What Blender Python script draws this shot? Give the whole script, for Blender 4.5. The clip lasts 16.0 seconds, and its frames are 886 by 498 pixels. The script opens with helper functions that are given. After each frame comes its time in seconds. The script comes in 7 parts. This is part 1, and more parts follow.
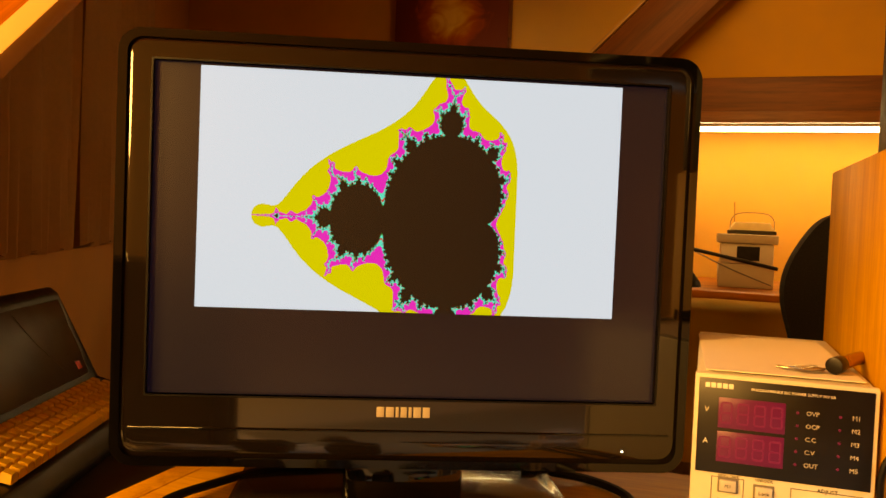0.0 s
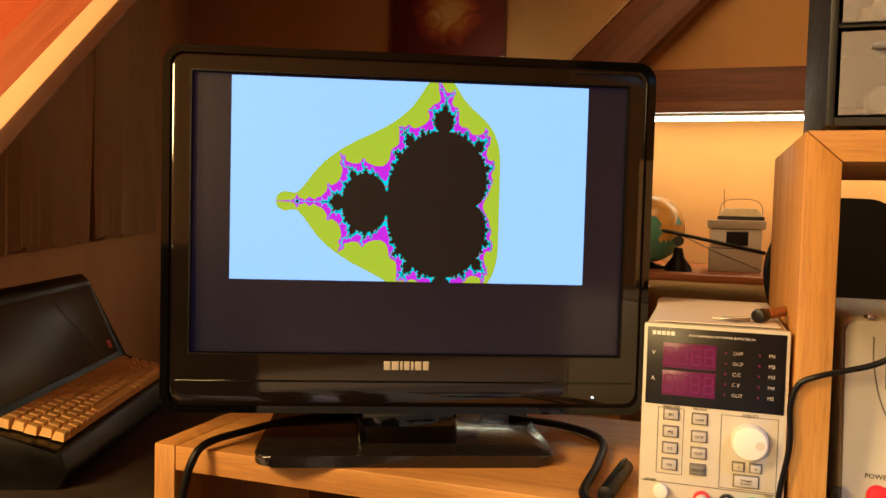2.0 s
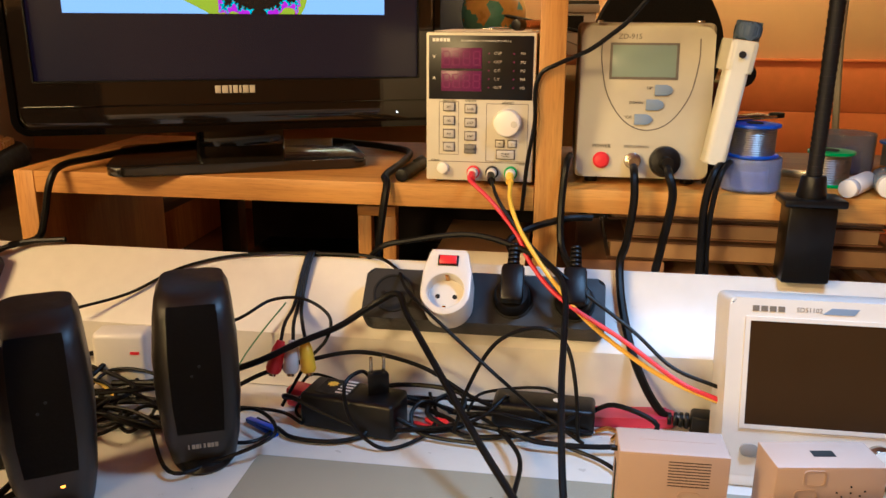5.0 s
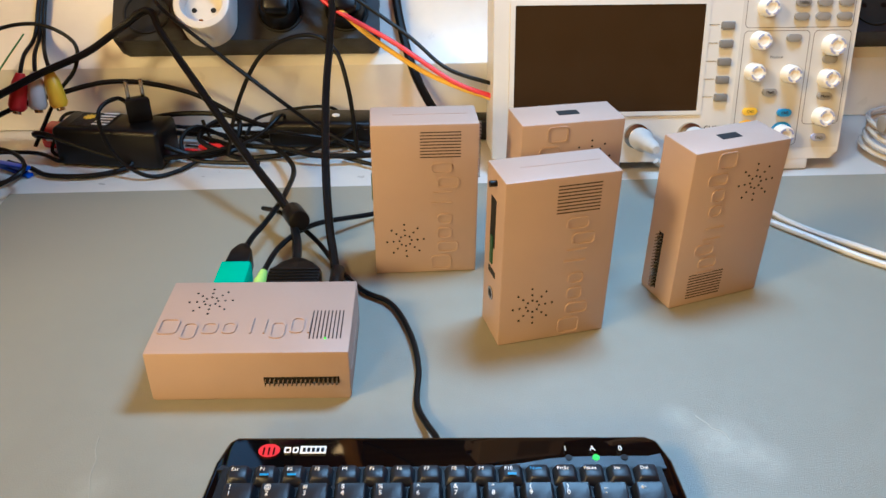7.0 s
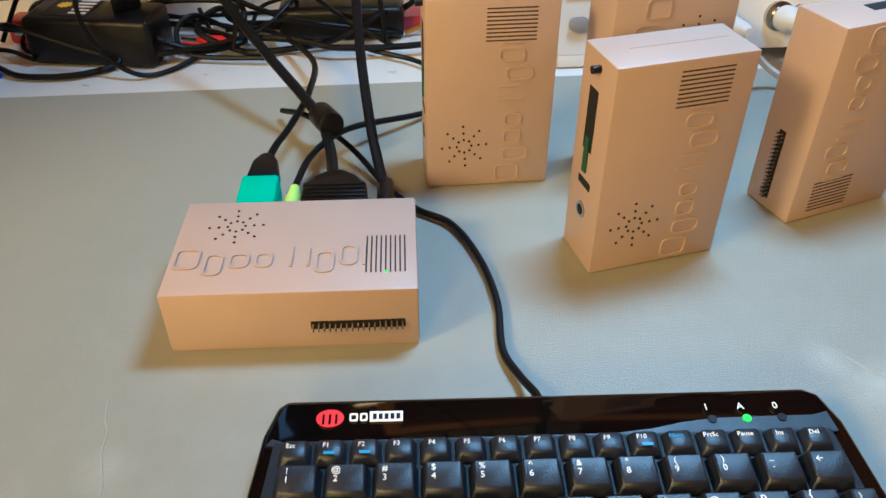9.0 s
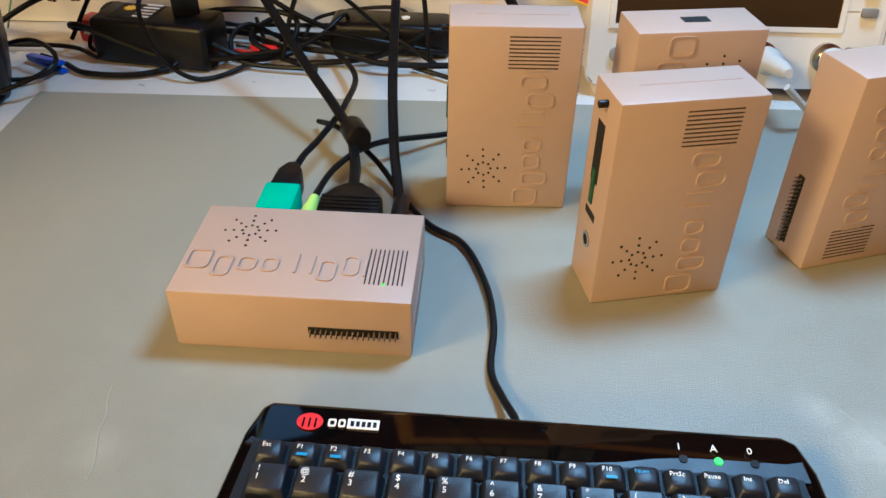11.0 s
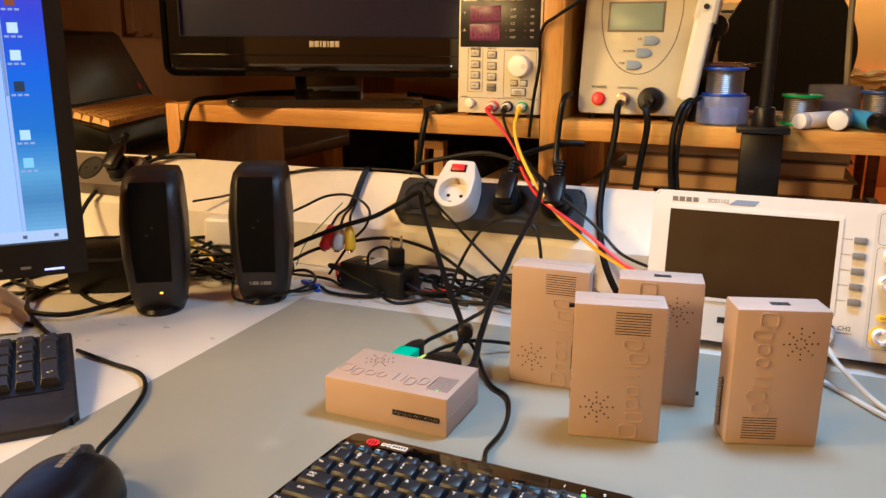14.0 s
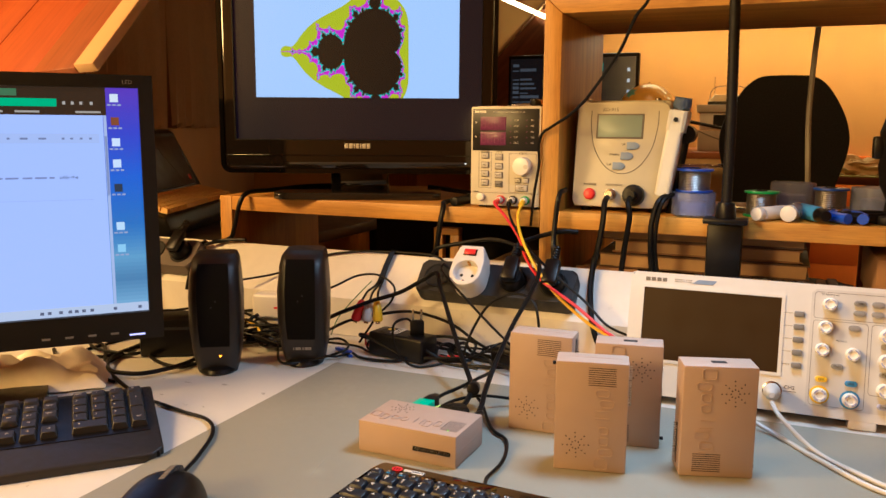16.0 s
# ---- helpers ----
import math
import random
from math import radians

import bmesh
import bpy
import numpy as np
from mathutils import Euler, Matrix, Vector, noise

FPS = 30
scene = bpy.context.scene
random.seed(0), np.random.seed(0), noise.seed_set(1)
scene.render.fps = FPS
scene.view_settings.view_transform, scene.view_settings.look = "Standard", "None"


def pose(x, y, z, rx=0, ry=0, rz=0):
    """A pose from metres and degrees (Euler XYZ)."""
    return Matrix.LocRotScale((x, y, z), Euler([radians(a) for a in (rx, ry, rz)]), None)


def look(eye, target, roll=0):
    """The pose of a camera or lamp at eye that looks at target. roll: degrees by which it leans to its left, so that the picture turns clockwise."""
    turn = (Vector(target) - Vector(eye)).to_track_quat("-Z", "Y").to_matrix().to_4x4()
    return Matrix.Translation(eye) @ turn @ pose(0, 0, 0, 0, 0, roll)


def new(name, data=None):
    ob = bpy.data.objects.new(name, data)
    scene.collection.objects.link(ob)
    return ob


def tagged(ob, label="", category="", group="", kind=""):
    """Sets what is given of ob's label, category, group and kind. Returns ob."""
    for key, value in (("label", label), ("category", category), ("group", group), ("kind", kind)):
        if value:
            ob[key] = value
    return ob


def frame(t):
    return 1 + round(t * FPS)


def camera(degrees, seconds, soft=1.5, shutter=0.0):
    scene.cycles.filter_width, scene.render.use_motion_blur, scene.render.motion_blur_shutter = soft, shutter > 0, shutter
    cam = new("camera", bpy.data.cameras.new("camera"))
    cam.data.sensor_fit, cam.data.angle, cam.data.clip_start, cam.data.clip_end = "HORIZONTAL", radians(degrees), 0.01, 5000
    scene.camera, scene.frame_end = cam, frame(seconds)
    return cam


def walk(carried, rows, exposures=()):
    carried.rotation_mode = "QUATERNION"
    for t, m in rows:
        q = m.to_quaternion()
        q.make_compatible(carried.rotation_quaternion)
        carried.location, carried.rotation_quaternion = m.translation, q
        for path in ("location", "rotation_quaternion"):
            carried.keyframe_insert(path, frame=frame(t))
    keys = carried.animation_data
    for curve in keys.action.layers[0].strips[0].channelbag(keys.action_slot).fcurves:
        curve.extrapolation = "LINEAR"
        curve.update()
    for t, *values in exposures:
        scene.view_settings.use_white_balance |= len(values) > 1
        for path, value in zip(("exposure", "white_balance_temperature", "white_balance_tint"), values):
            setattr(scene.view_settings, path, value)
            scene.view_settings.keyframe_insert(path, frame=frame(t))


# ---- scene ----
cam = camera(58.2, 16.0)

PATH = [
    (0, (0.508, 0.474, 1.202), (-0.117, 2.372, 1.128), 2.3),
    (0.5, (0.525, 0.437, 1.198), (-0.106, 2.334, 1.123), 2.0),
    (1, (0.533, 0.408, 1.193), (-0.09, 2.307, 1.118), 1.8),
    (1.5, (0.544, 0.386, 1.197), (-0.086, 2.281, 1.103), 1.5),
    (2, (0.551, 0.362, 1.193), (-0.075, 2.259, 1.1), 1.5),
    (2.5, (0.562, 0.343, 1.192), (-0.072, 2.238, 1.092), 1.4),
    (3, (0.568, 0.33, 1.185), (-0.064, 2.225, 1.08), 1.5),
    (3.5, (0.57, 0.321, 1.183), (-0.032, 2.222, 1.032), 1.4),
    (4, (0.579, 0.307, 1.173), (0.041, 2.219, 0.933), 1.3),
    (4.5, (0.608, 0.271, 1.143), (0.177, 2.189, 0.775), 0.8),
    (5, (0.644, 0.214, 1.119), (0.365, 2.116, 0.565), 0.3),
    (7.5, (0.706, 0.214, 1.033), (0.846, 1.887, -0.054), 0.2),
    (8, (0.701, 0.237, 1.022), (0.841, 1.884, -0.103), -0.2),
    (8.5, (0.684, 0.266, 1.012), (0.825, 1.876, -0.166), -0.1),
    (9, (0.666, 0.295, 0.999), (0.803, 1.871, -0.225), -0.0),
    (11.5, (0.722, 0.281, 1.015), (0.614, 1.896, -0.159), 0.9),
    (12, (0.757, 0.235, 1.031), (0.554, 1.913, -0.038), 0.9),
    (12.5, (0.79, 0.181, 1.033), (0.471, 1.923, 0.104), 1.2),
    (13, (0.828, 0.127, 1.026), (0.348, 1.912, 0.264), 0.6),
    (13.5, (0.857, 0.077, 1.033), (0.239, 1.877, 0.418), 0.1),
    (14, (0.874, 0.027, 1.045), (0.177, 1.834, 0.545), 0.5),
    (14.5, (0.898, -0.025, 1.053), (0.167, 1.788, 0.633), 0.7),
    (15, (0.922, -0.074, 1.063), (0.185, 1.747, 0.686), 0.6),
    (15.5, (0.936, -0.108, 1.071), (0.189, 1.716, 0.731), 0.6),
    (16, (0.945, -0.127, 1.078), (0.182, 1.696, 0.772), 0.4),
]
walk(cam, [(t, look(eye, target, roll)) for t, eye, target, roll in PATH], exposures=[
    (0, 0.30, 9400, 12), (1.0, 0.24, 7500, 11), (1.6, 0.20, 5500, 9), (2.5, 0.20, 4500, 5), (4.0, 0.10, 4600, 6), (5.0, 0.03, 4430, 4), (7.3, 0.0, 4320, -4), (9.0, 0.06, 4280, -6), (11.3, 0.04, 4330, -4), (12.5, 0.12, 4450, -1), (13.5, 0.20, 4580, 1), (14.5, 0.10, 5150, 6), (16, 0.02, 5280, 6)])

# ---- light ----
world = bpy.data.worlds.new("room_dark")
scene.world = world
world.use_nodes = True
world.node_tree.nodes["Background"].inputs[0].default_value = (0.9, 0.55, 0.28, 1)
world.node_tree.nodes["Background"].inputs[1].default_value = 0.02


def area_lamp(name, eye, target, sx, sy, watts, colour):
    data = bpy.data.lights.new(name, "AREA")
    data.shape, data.size, data.size_y, data.energy, data.color = "RECTANGLE", sx, sy, watts, colour
    ob = new(name, data)
    ob.matrix_world = look(eye, target)
    return ob


area_lamp("desk_lamp_light", (0.90, 0.735, 1.425), (0.83, 0.52, 0.75), 0.22, 0.11, 2.9, (0.70, 0.86, 1.0)).data.spread = math.radians(125)
room = bpy.data.lights.new("room_light", "POINT")
room.energy, room.color, room.shadow_soft_size = 132, (1.0, 0.55, 0.145), 0.22
new("room_light", room).matrix_world = pose(-0.25, -1.25, 1.62)
# added fill without a fixture, brightens the left desk, panel and curtain wall
area_lamp("fill_light_west", (-0.70, -0.22, 1.95), (-0.15, 1.25, 0.95), 0.4, 0.4, 48, (1.0, 0.54, 0.16))
area_lamp("far_strip_light", (1.1, 4.43, 1.66), (1.1, 4.75, 1.1), 2.6, 0.04, 8.5, (1.0, 0.56, 0.19))
# unseen lamp added to lift the far wall and the things before it
area_lamp("far_fill_light", (0.6, 3.2, 2.6), (0.6, 3.9, 0.6), 0.5, 0.5, 7, (1.0, 0.50, 0.15))

# ---- materials ----


def lin(h):
    out = []
    for i in (0, 2, 4):
        c = int(h[i:i + 2], 16) / 255
        out.append(c / 12.92 if c <= 0.04045 else ((c + 0.055) / 1.055) ** 2.4)
    return (*out, 1.0)


def material(name, colour, rough=0.5, metal=0.0, vary=0.12, scale=30.0, bump=0.0, bscale=200.0, coat=0.0, alpha_glass=0.0, spec=0.5, big=3.0):
    m = bpy.data.materials.new(name)
    m.use_nodes = True
    nt = m.node_tree
    b = nt.nodes["Principled BSDF"]
    col = lin(colour)
    tc = nt.nodes.new("ShaderNodeTexCoord")
    n1, n2 = nt.nodes.new("ShaderNodeTexNoise"), nt.nodes.new("ShaderNodeTexNoise")
    n1.inputs["Scale"].default_value, n1.inputs["Detail"].default_value = scale, 6
    n2.inputs["Scale"].default_value, n2.inputs["Detail"].default_value = big, 4
    for n in (n1, n2):
        nt.links.new(tc.outputs["Object"], n.inputs["Vector"])
    add = nt.nodes.new("ShaderNodeMath")
    add.operation = "ADD"
    nt.links.new(n1.outputs["Fac"], add.inputs[0])
    nt.links.new(n2.outputs["Fac"], add.inputs[1])
    ramp = nt.nodes.new("ShaderNodeMapRange")
    ramp.inputs["From Min"].default_value, ramp.inputs["From Max"].default_value = 0.65, 1.35
    nt.links.new(add.outputs[0], ramp.inputs["Value"])
    mix = nt.nodes.new("ShaderNodeMix")
    mix.data_type = "RGBA"
    mix.inputs["A"].default_value = tuple(c * (1 - vary) for c in col[:3]) + (1,)
    mix.inputs["B"].default_value = tuple(min(1, c * (1 + vary)) for c in col[:3]) + (1,)
    nt.links.new(ramp.outputs[0], mix.inputs["Factor"])
    nt.links.new(mix.outputs["Result"], b.inputs["Base Color"])
    rr = nt.nodes.new("ShaderNodeMapRange")
    rr.inputs["From Min"].default_value, rr.inputs["From Max"].default_value = 0.3, 0.7
    rr.inputs["To Min"].default_value, rr.inputs["To Max"].default_value = max(0.02, rough * 0.85), min(1, rough * 1.15)
    nt.links.new(n1.outputs["Fac"], rr.inputs["Value"])
    nt.links.new(rr.outputs[0], b.inputs["Roughness"])
    b.inputs["Metallic"].default_value = metal
    b.inputs["Specular IOR Level"].default_value = spec
    b.inputs["Coat Weight"].default_value = coat
    b.inputs["Coat Roughness"].default_value = 0.05
    b.inputs["Transmission Weight"].default_value = alpha_glass
    if bump:
        bn, bp = nt.nodes.new("ShaderNodeTexNoise"), nt.nodes.new("ShaderNodeBump")
        bn.inputs["Scale"].default_value, bn.inputs["Detail"].default_value = bscale, 3
        nt.links.new(tc.outputs["Object"], bn.inputs["Vector"])
        nt.links.new(bn.outputs["Fac"], bp.inputs["Height"])
        bp.inputs["Strength"].default_value, bp.inputs["Distance"].default_value = bump, 0.001
        nt.links.new(bp.outputs[0], b.inputs["Normal"])
    return m


def wood(name, light, dark, axis="X", scale=6.0, rough=0.45):
    """Sawn timber: long grain along one axis, with rings and pores."""
    m = bpy.data.materials.new(name)
    m.use_nodes = True
    nt = m.node_tree
    b = nt.nodes["Principled BSDF"]
    tc, mp = nt.nodes.new("ShaderNodeTexCoord"), nt.nodes.new("ShaderNodeMapping")
    stretch = [scale * 6] * 3
    stretch["XYZ".index(axis)] = scale * 0.35
    mp.inputs["Scale"].default_value = stretch
    nt.links.new(tc.outputs["Object"], mp.inputs["Vector"])
    n1, n2 = nt.nodes.new("ShaderNodeTexNoise"), nt.nodes.new("ShaderNodeTexNoise")
    n1.inputs["Scale"].default_value, n1.inputs["Detail"].default_value, n1.inputs["Distortion"].default_value = 1.2, 8, 0.8
    n2.inputs["Scale"].default_value, n2.inputs["Detail"].default_value = 9.0, 4
    for n in (n1, n2):
        nt.links.new(mp.outputs[0], n.inputs["Vector"])
    mul = nt.nodes.new("ShaderNodeMath")
    mul.operation = "MULTIPLY_ADD"
    mul.inputs[1].default_value = 0.45
    nt.links.new(n2.outputs["Fac"], mul.inputs[0])
    nt.links.new(n1.outputs["Fac"], mul.inputs[2])
    ramp = nt.nodes.new("ShaderNodeMapRange")
    ramp.inputs["From Min"].default_value, ramp.inputs["From Max"].default_value = 0.52, 0.86
    nt.links.new(mul.outputs[0], ramp.inputs["Value"])
    mix = nt.nodes.new("ShaderNodeMix")
    mix.data_type = "RGBA"
    mix.inputs["A"].default_value, mix.inputs["B"].default_value = lin(dark), lin(light)
    nt.links.new(ramp.outputs[0], mix.inputs["Factor"])
    n3, pore, dim = nt.nodes.new("ShaderNodeTexNoise"), nt.nodes.new("ShaderNodeMapRange"), nt.nodes.new("ShaderNodeMix")
    n3.inputs["Scale"].default_value, n3.inputs["Detail"].default_value = 22.0, 2
    nt.links.new(mp.outputs[0], n3.inputs["Vector"])
    pore.inputs["From Min"].default_value, pore.inputs["From Max"].default_value = 0.52, 0.70
    pore.inputs["To Max"].default_value = 0.34
    nt.links.new(n3.outputs["Fac"], pore.inputs["Value"])
    dim.data_type, dim.blend_type = "RGBA", "MULTIPLY"
    dim.inputs["B"].default_value = (0.45, 0.36, 0.25, 1)
    nt.links.new(pore.outputs[0], dim.inputs["Factor"])
    nt.links.new(mix.outputs["Result"], dim.inputs["A"])
    nt.links.new(dim.outputs["Result"], b.inputs["Base Color"])
    b.inputs["Roughness"].default_value = rough
    bp = nt.nodes.new("ShaderNodeBump")
    bp.inputs["Strength"].default_value, bp.inputs["Distance"].default_value = 0.12, 0.001
    nt.links.new(n2.outputs["Fac"], bp.inputs["Height"])
    nt.links.new(bp.outputs[0], b.inputs["Normal"])
    return m


def glow(name, colour, strength, gloss=0.0):
    m = bpy.data.materials.new(name)
    m.use_nodes = True
    b = m.node_tree.nodes["Principled BSDF"]
    b.inputs["Base Color"].default_value = (0.01, 0.01, 0.012, 1)
    b.inputs["Roughness"].default_value = 0.25
    b.inputs["Emission Color"].default_value = lin(colour)
    b.inputs["Emission Strength"].default_value = strength
    return m


def clear(name, colour, rough=0.1, ior=1.3):
    m = bpy.data.materials.new(name)
    m.use_nodes = True
    b = m.node_tree.nodes["Principled BSDF"]
    b.inputs["Base Color"].default_value = lin(colour)
    b.inputs["Roughness"].default_value = rough
    b.inputs["Transmission Weight"].default_value = 0.75
    b.inputs["IOR"].default_value = ior
    return m


DESK_WHITE = material("desk_laminate_white", "D8D3C9", 0.32, vary=0.05, scale=60, bump=0.05, bscale=500)
MAT_GREY = material("mat_vinyl_grey_green", "8E8C7E", 0.42, vary=0.05, scale=90, bump=0.25, bscale=1400)
OAK_X = wood("oak_along", "C28E32", "A26E20", "X")
OAK_Z = wood("oak_upright", "C28E32", "A26E20", "Z")
BEAM_X = wood("beam_pine_dark", "7A4420", "52290F", "X", 1.5, 0.55)
TRIM_PALE = material("trim_painted_cream", "BE9A6A", 0.5, vary=0.06)
WALL_CREAM = material("wall_plaster_cream", "CE9E54", 0.8, vary=0.06, scale=8, bump=0.2, bscale=60)
WALL_DIM = material("wall_plaster_brown", "BC9668", 0.85, vary=0.08, scale=6, bump=0.2, bscale=60)
FLOOR_MAT = wood("floor_boards_brown", "7A5230", "553519", "Y", 2.0, 0.5)
CURTAIN = material("curtain_cloth_beige", "D0B28C", 0.9, vary=0.08, scale=60, bump=0.4, bscale=400)
PIANO = material("gloss_black_plastic", "070606", 0.05, vary=0.1)
BLACK = material("black_plastic", "0C0A09", 0.36, spec=0.28, vary=0.15, scale=80, bump=0.1, bscale=900)
BLACK_SOFT = material("black_plastic_matte", "12100F", 0.5, spec=0.3, vary=0.15, scale=120, bump=0.3, bscale=1500)
KEY_BLACK = material("keycap_black", "1A1D23", 0.42, vary=0.12, scale=100, bump=0.15, bscale=1500, spec=0.5)
CORD = material("cord_black_rubber", "0B0A0A", 0.42, vary=0.15, scale=60, spec=0.18)
CORD_GREY = material("cord_grey", "8B8478", 0.5, vary=0.1)
CHARCOAL = material("charcoal_plastic", "1B1C1F", 0.5, vary=0.12, scale=80, bump=0.25, bscale=1200)
CASE_PLA = material("printed_plastic_tan", "AA9280", 0.5, vary=0.035, scale=50, bump=0.07, bscale=900)
BEIGE = material("beige_steel", "CDC7B4", 0.45, vary=0.04, scale=50, bump=0.15, bscale=900)
BEIGE_WARM = material("beige_moulded_plastic", "BDB69C", 0.42, vary=0.05, scale=50, bump=0.1, bscale=900)
WHITE_PL = material("white_plastic", "D6D1C8", 0.35, vary=0.04, scale=60)
KNOB_WHITE = material("white_knob_plastic", "EDE6D6", 0.3, vary=0.03)
GREY_BTN = material("grey_button_rubber", "77746F", 0.55, vary=0.06)
BLUE_BTN = material("blue_grey_button", "7C8EA8", 0.45, vary=0.06)
LINE_GREY = material("printed_grey_line", "6E675C", 0.6, vary=0.04)
INK = material("printed_dark_ink", "2A2622", 0.6, vary=0.04)
INK_WHITE = material("printed_white_ink", "E8E4DC", 0.5, vary=0.02)
INK_PALE = material("printed_pale_ink", "B4AEA4", 0.5, vary=0.02)
INK_BLUE = material("printed_blue_ink", "3F86B8", 0.5, vary=0.02)
HOLE = material("dark_opening", "0A0806", 0.8, vary=0.1)
STEEL = material("nickel_steel", "B9B2A6", 0.25, metal=1.0, vary=0.08)
BRASS = material("brass_metal", "B98A3C", 0.28, metal=1.0, vary=0.1)
SOLDER = material("solder_wire_tin", "8E8B88", 0.35, metal=0.9, vary=0.12, scale=200)
RED = material("red_plastic", "D02424", 0.35, vary=0.05)
RED_CORD = material("red_silicone", "C8202E", 0.42, vary=0.06)
YELLOW_CORD = material("yellow_silicone", "E2B60E", 0.42, vary=0.06)
YELLOW = material("yellow_plastic", "EEC218", 0.38, vary=0.05)
GREEN = material("green_plastic", "1E9A4A", 0.38, vary=0.05)
TEAL = material("teal_plug_plastic", "17B08A", 0.4, vary=0.05)
LIME = material("lime_plug_plastic", "B8D860", 0.4, vary=0.05)
BLUE = material("blue_plastic", "1E49B8", 0.35, vary=0.06)
ORANGE_PL = material("amber_keycap", "DDAE4C", 0.5, vary=0.1, scale=90)
LCD = material("lcd_green_grey", "84968A", 0.32, vary=0.03)
# brown base colour holds the warm room's reflection in the unlit screens
SCREEN_DARK = material("dark_glass_warm_reflection", "33230E", 0.33, vary=0.05, spec=0.3)
SCREEN_BROWN = glow("lit_screen_black", "2A1E34", 0.16)
SCREEN_BROWN.node_tree.nodes["Principled BSDF"].inputs["Specular IOR Level"].default_value = 0.5
RED_WINDOW = material("smoked_red_window", "5E1450", 0.32, vary=0.08)
CARDBOARD = material("cardboard_brown", "A9805A", 0.85, vary=0.08, scale=40, bump=0.2, bscale=300)
PAPER = material("paper_white", "E4DCCF", 0.8, vary=0.03, scale=20)
CLOTH_BLACK = material("black_mesh_cloth", "0D0B0A", 0.95, vary=0.2, scale=200, bump=0.5, bscale=900)
CLEAR_BLUE = clear("clear_blue_plastic", "B9C4EE", 0.25)
CLEAR_GREY = clear("clear_grey_plastic", "C9CCD4", 0.18)


def burst_paint(name):
    """Loose brushwork: a pale gold middle that breaks up into orange and dark red."""
    m = bpy.data.materials.new(name)
    m.use_nodes = True
    nt = m.node_tree
    tc, n1, n2 = nt.nodes.new("ShaderNodeTexCoord"), nt.nodes.new("ShaderNodeTexNoise"), nt.nodes.new("ShaderNodeTexNoise")
    n1.inputs["Scale"].default_value, n1.inputs["Detail"].default_value, n1.inputs["Distortion"].default_value = 7, 8, 1.5
    n2.inputs["Scale"].default_value, n2.inputs["Detail"].default_value = 30, 5
    mp, ln, ad_, rp = nt.nodes.new("ShaderNodeMapping"), nt.nodes.new("ShaderNodeVectorMath"), nt.nodes.new("ShaderNodeMath"), nt.nodes.new("ShaderNodeValToRGB")
    mp.inputs["Location"].default_value, mp.inputs["Scale"].default_value = (0, 0, -0.9), (3.0, 0, 3.4)
    ln.operation, ad_.operation = "LENGTH", "MULTIPLY_ADD"
    nt.links.new(tc.outputs["Object"], mp.inputs[0])
    nt.links.new(mp.outputs[0], ln.inputs[0])
    for n in (n1, n2):
        nt.links.new(tc.outputs["Object"], n.inputs["Vector"])
    ad_.inputs[1].default_value = 0.75
    nt.links.new(n1.outputs["Fac"], ad_.inputs[0])
    nt.links.new(ln.outputs["Value"], ad_.inputs[2])
    nt.links.new(ad_.outputs[0], rp.inputs[0])
    e = rp.color_ramp.elements
    e[0].position, e[0].color, e[1].position, e[1].color = 0.50, lin("E0B25A"), 1.0, lin("6A2412")
    for p_, c_ in ((0.66, "C8862E"), (0.80, "A84A1C"), (0.92, "8A3416")):
        e.new(p_).color = lin(c_)
    b = nt.nodes["Principled BSDF"]
    b.inputs["Roughness"].default_value = 0.6
    nt.links.new(rp.outputs[0], b.inputs["Base Color"])
    bp = nt.nodes.new("ShaderNodeBump")
    bp.inputs["Strength"].default_value, bp.inputs["Distance"].default_value = 0.4, 0.003
    nt.links.new(n2.outputs["Fac"], bp.inputs["Height"])
    nt.links.new(bp.outputs[0], b.inputs["Normal"])
    return m


PICTURE_BURST = burst_paint("painting_burst")
GLOBE_SEA = material("globe_sea_teal", "6FB0A0", 0.3, vary=0.1)
GLOBE_LAND = material("globe_land_orange", "F2B43C", 0.3, vary=0.3, scale=18)
GREY_BOX = material("grey_instrument_paint", "B9AE9C", 0.5, vary=0.05)
LED_AMBER = glow("led_amber", "FF8A14", 5)
LED_GREEN = glow("led_green", "7CE82A", 1.3)
LED_WHITE = glow("led_white", "FFFFFF", 8)
STRIP_GLOW = glow("strip_lamp_glow", "FFE9B0", 14)

BOARD_GREEN = material("circuit_board_green", "1C4A2C", 0.4, vary=0.1)
SLOT = material("shaded_slot", "3A2C24", 0.8, vary=0.1)
SCUFF = material("mat_scuff", "A09E90", 0.7, vary=0.1)
DARK_KNOT = material("dark_wood_knot", "3A1A08", 0.6)



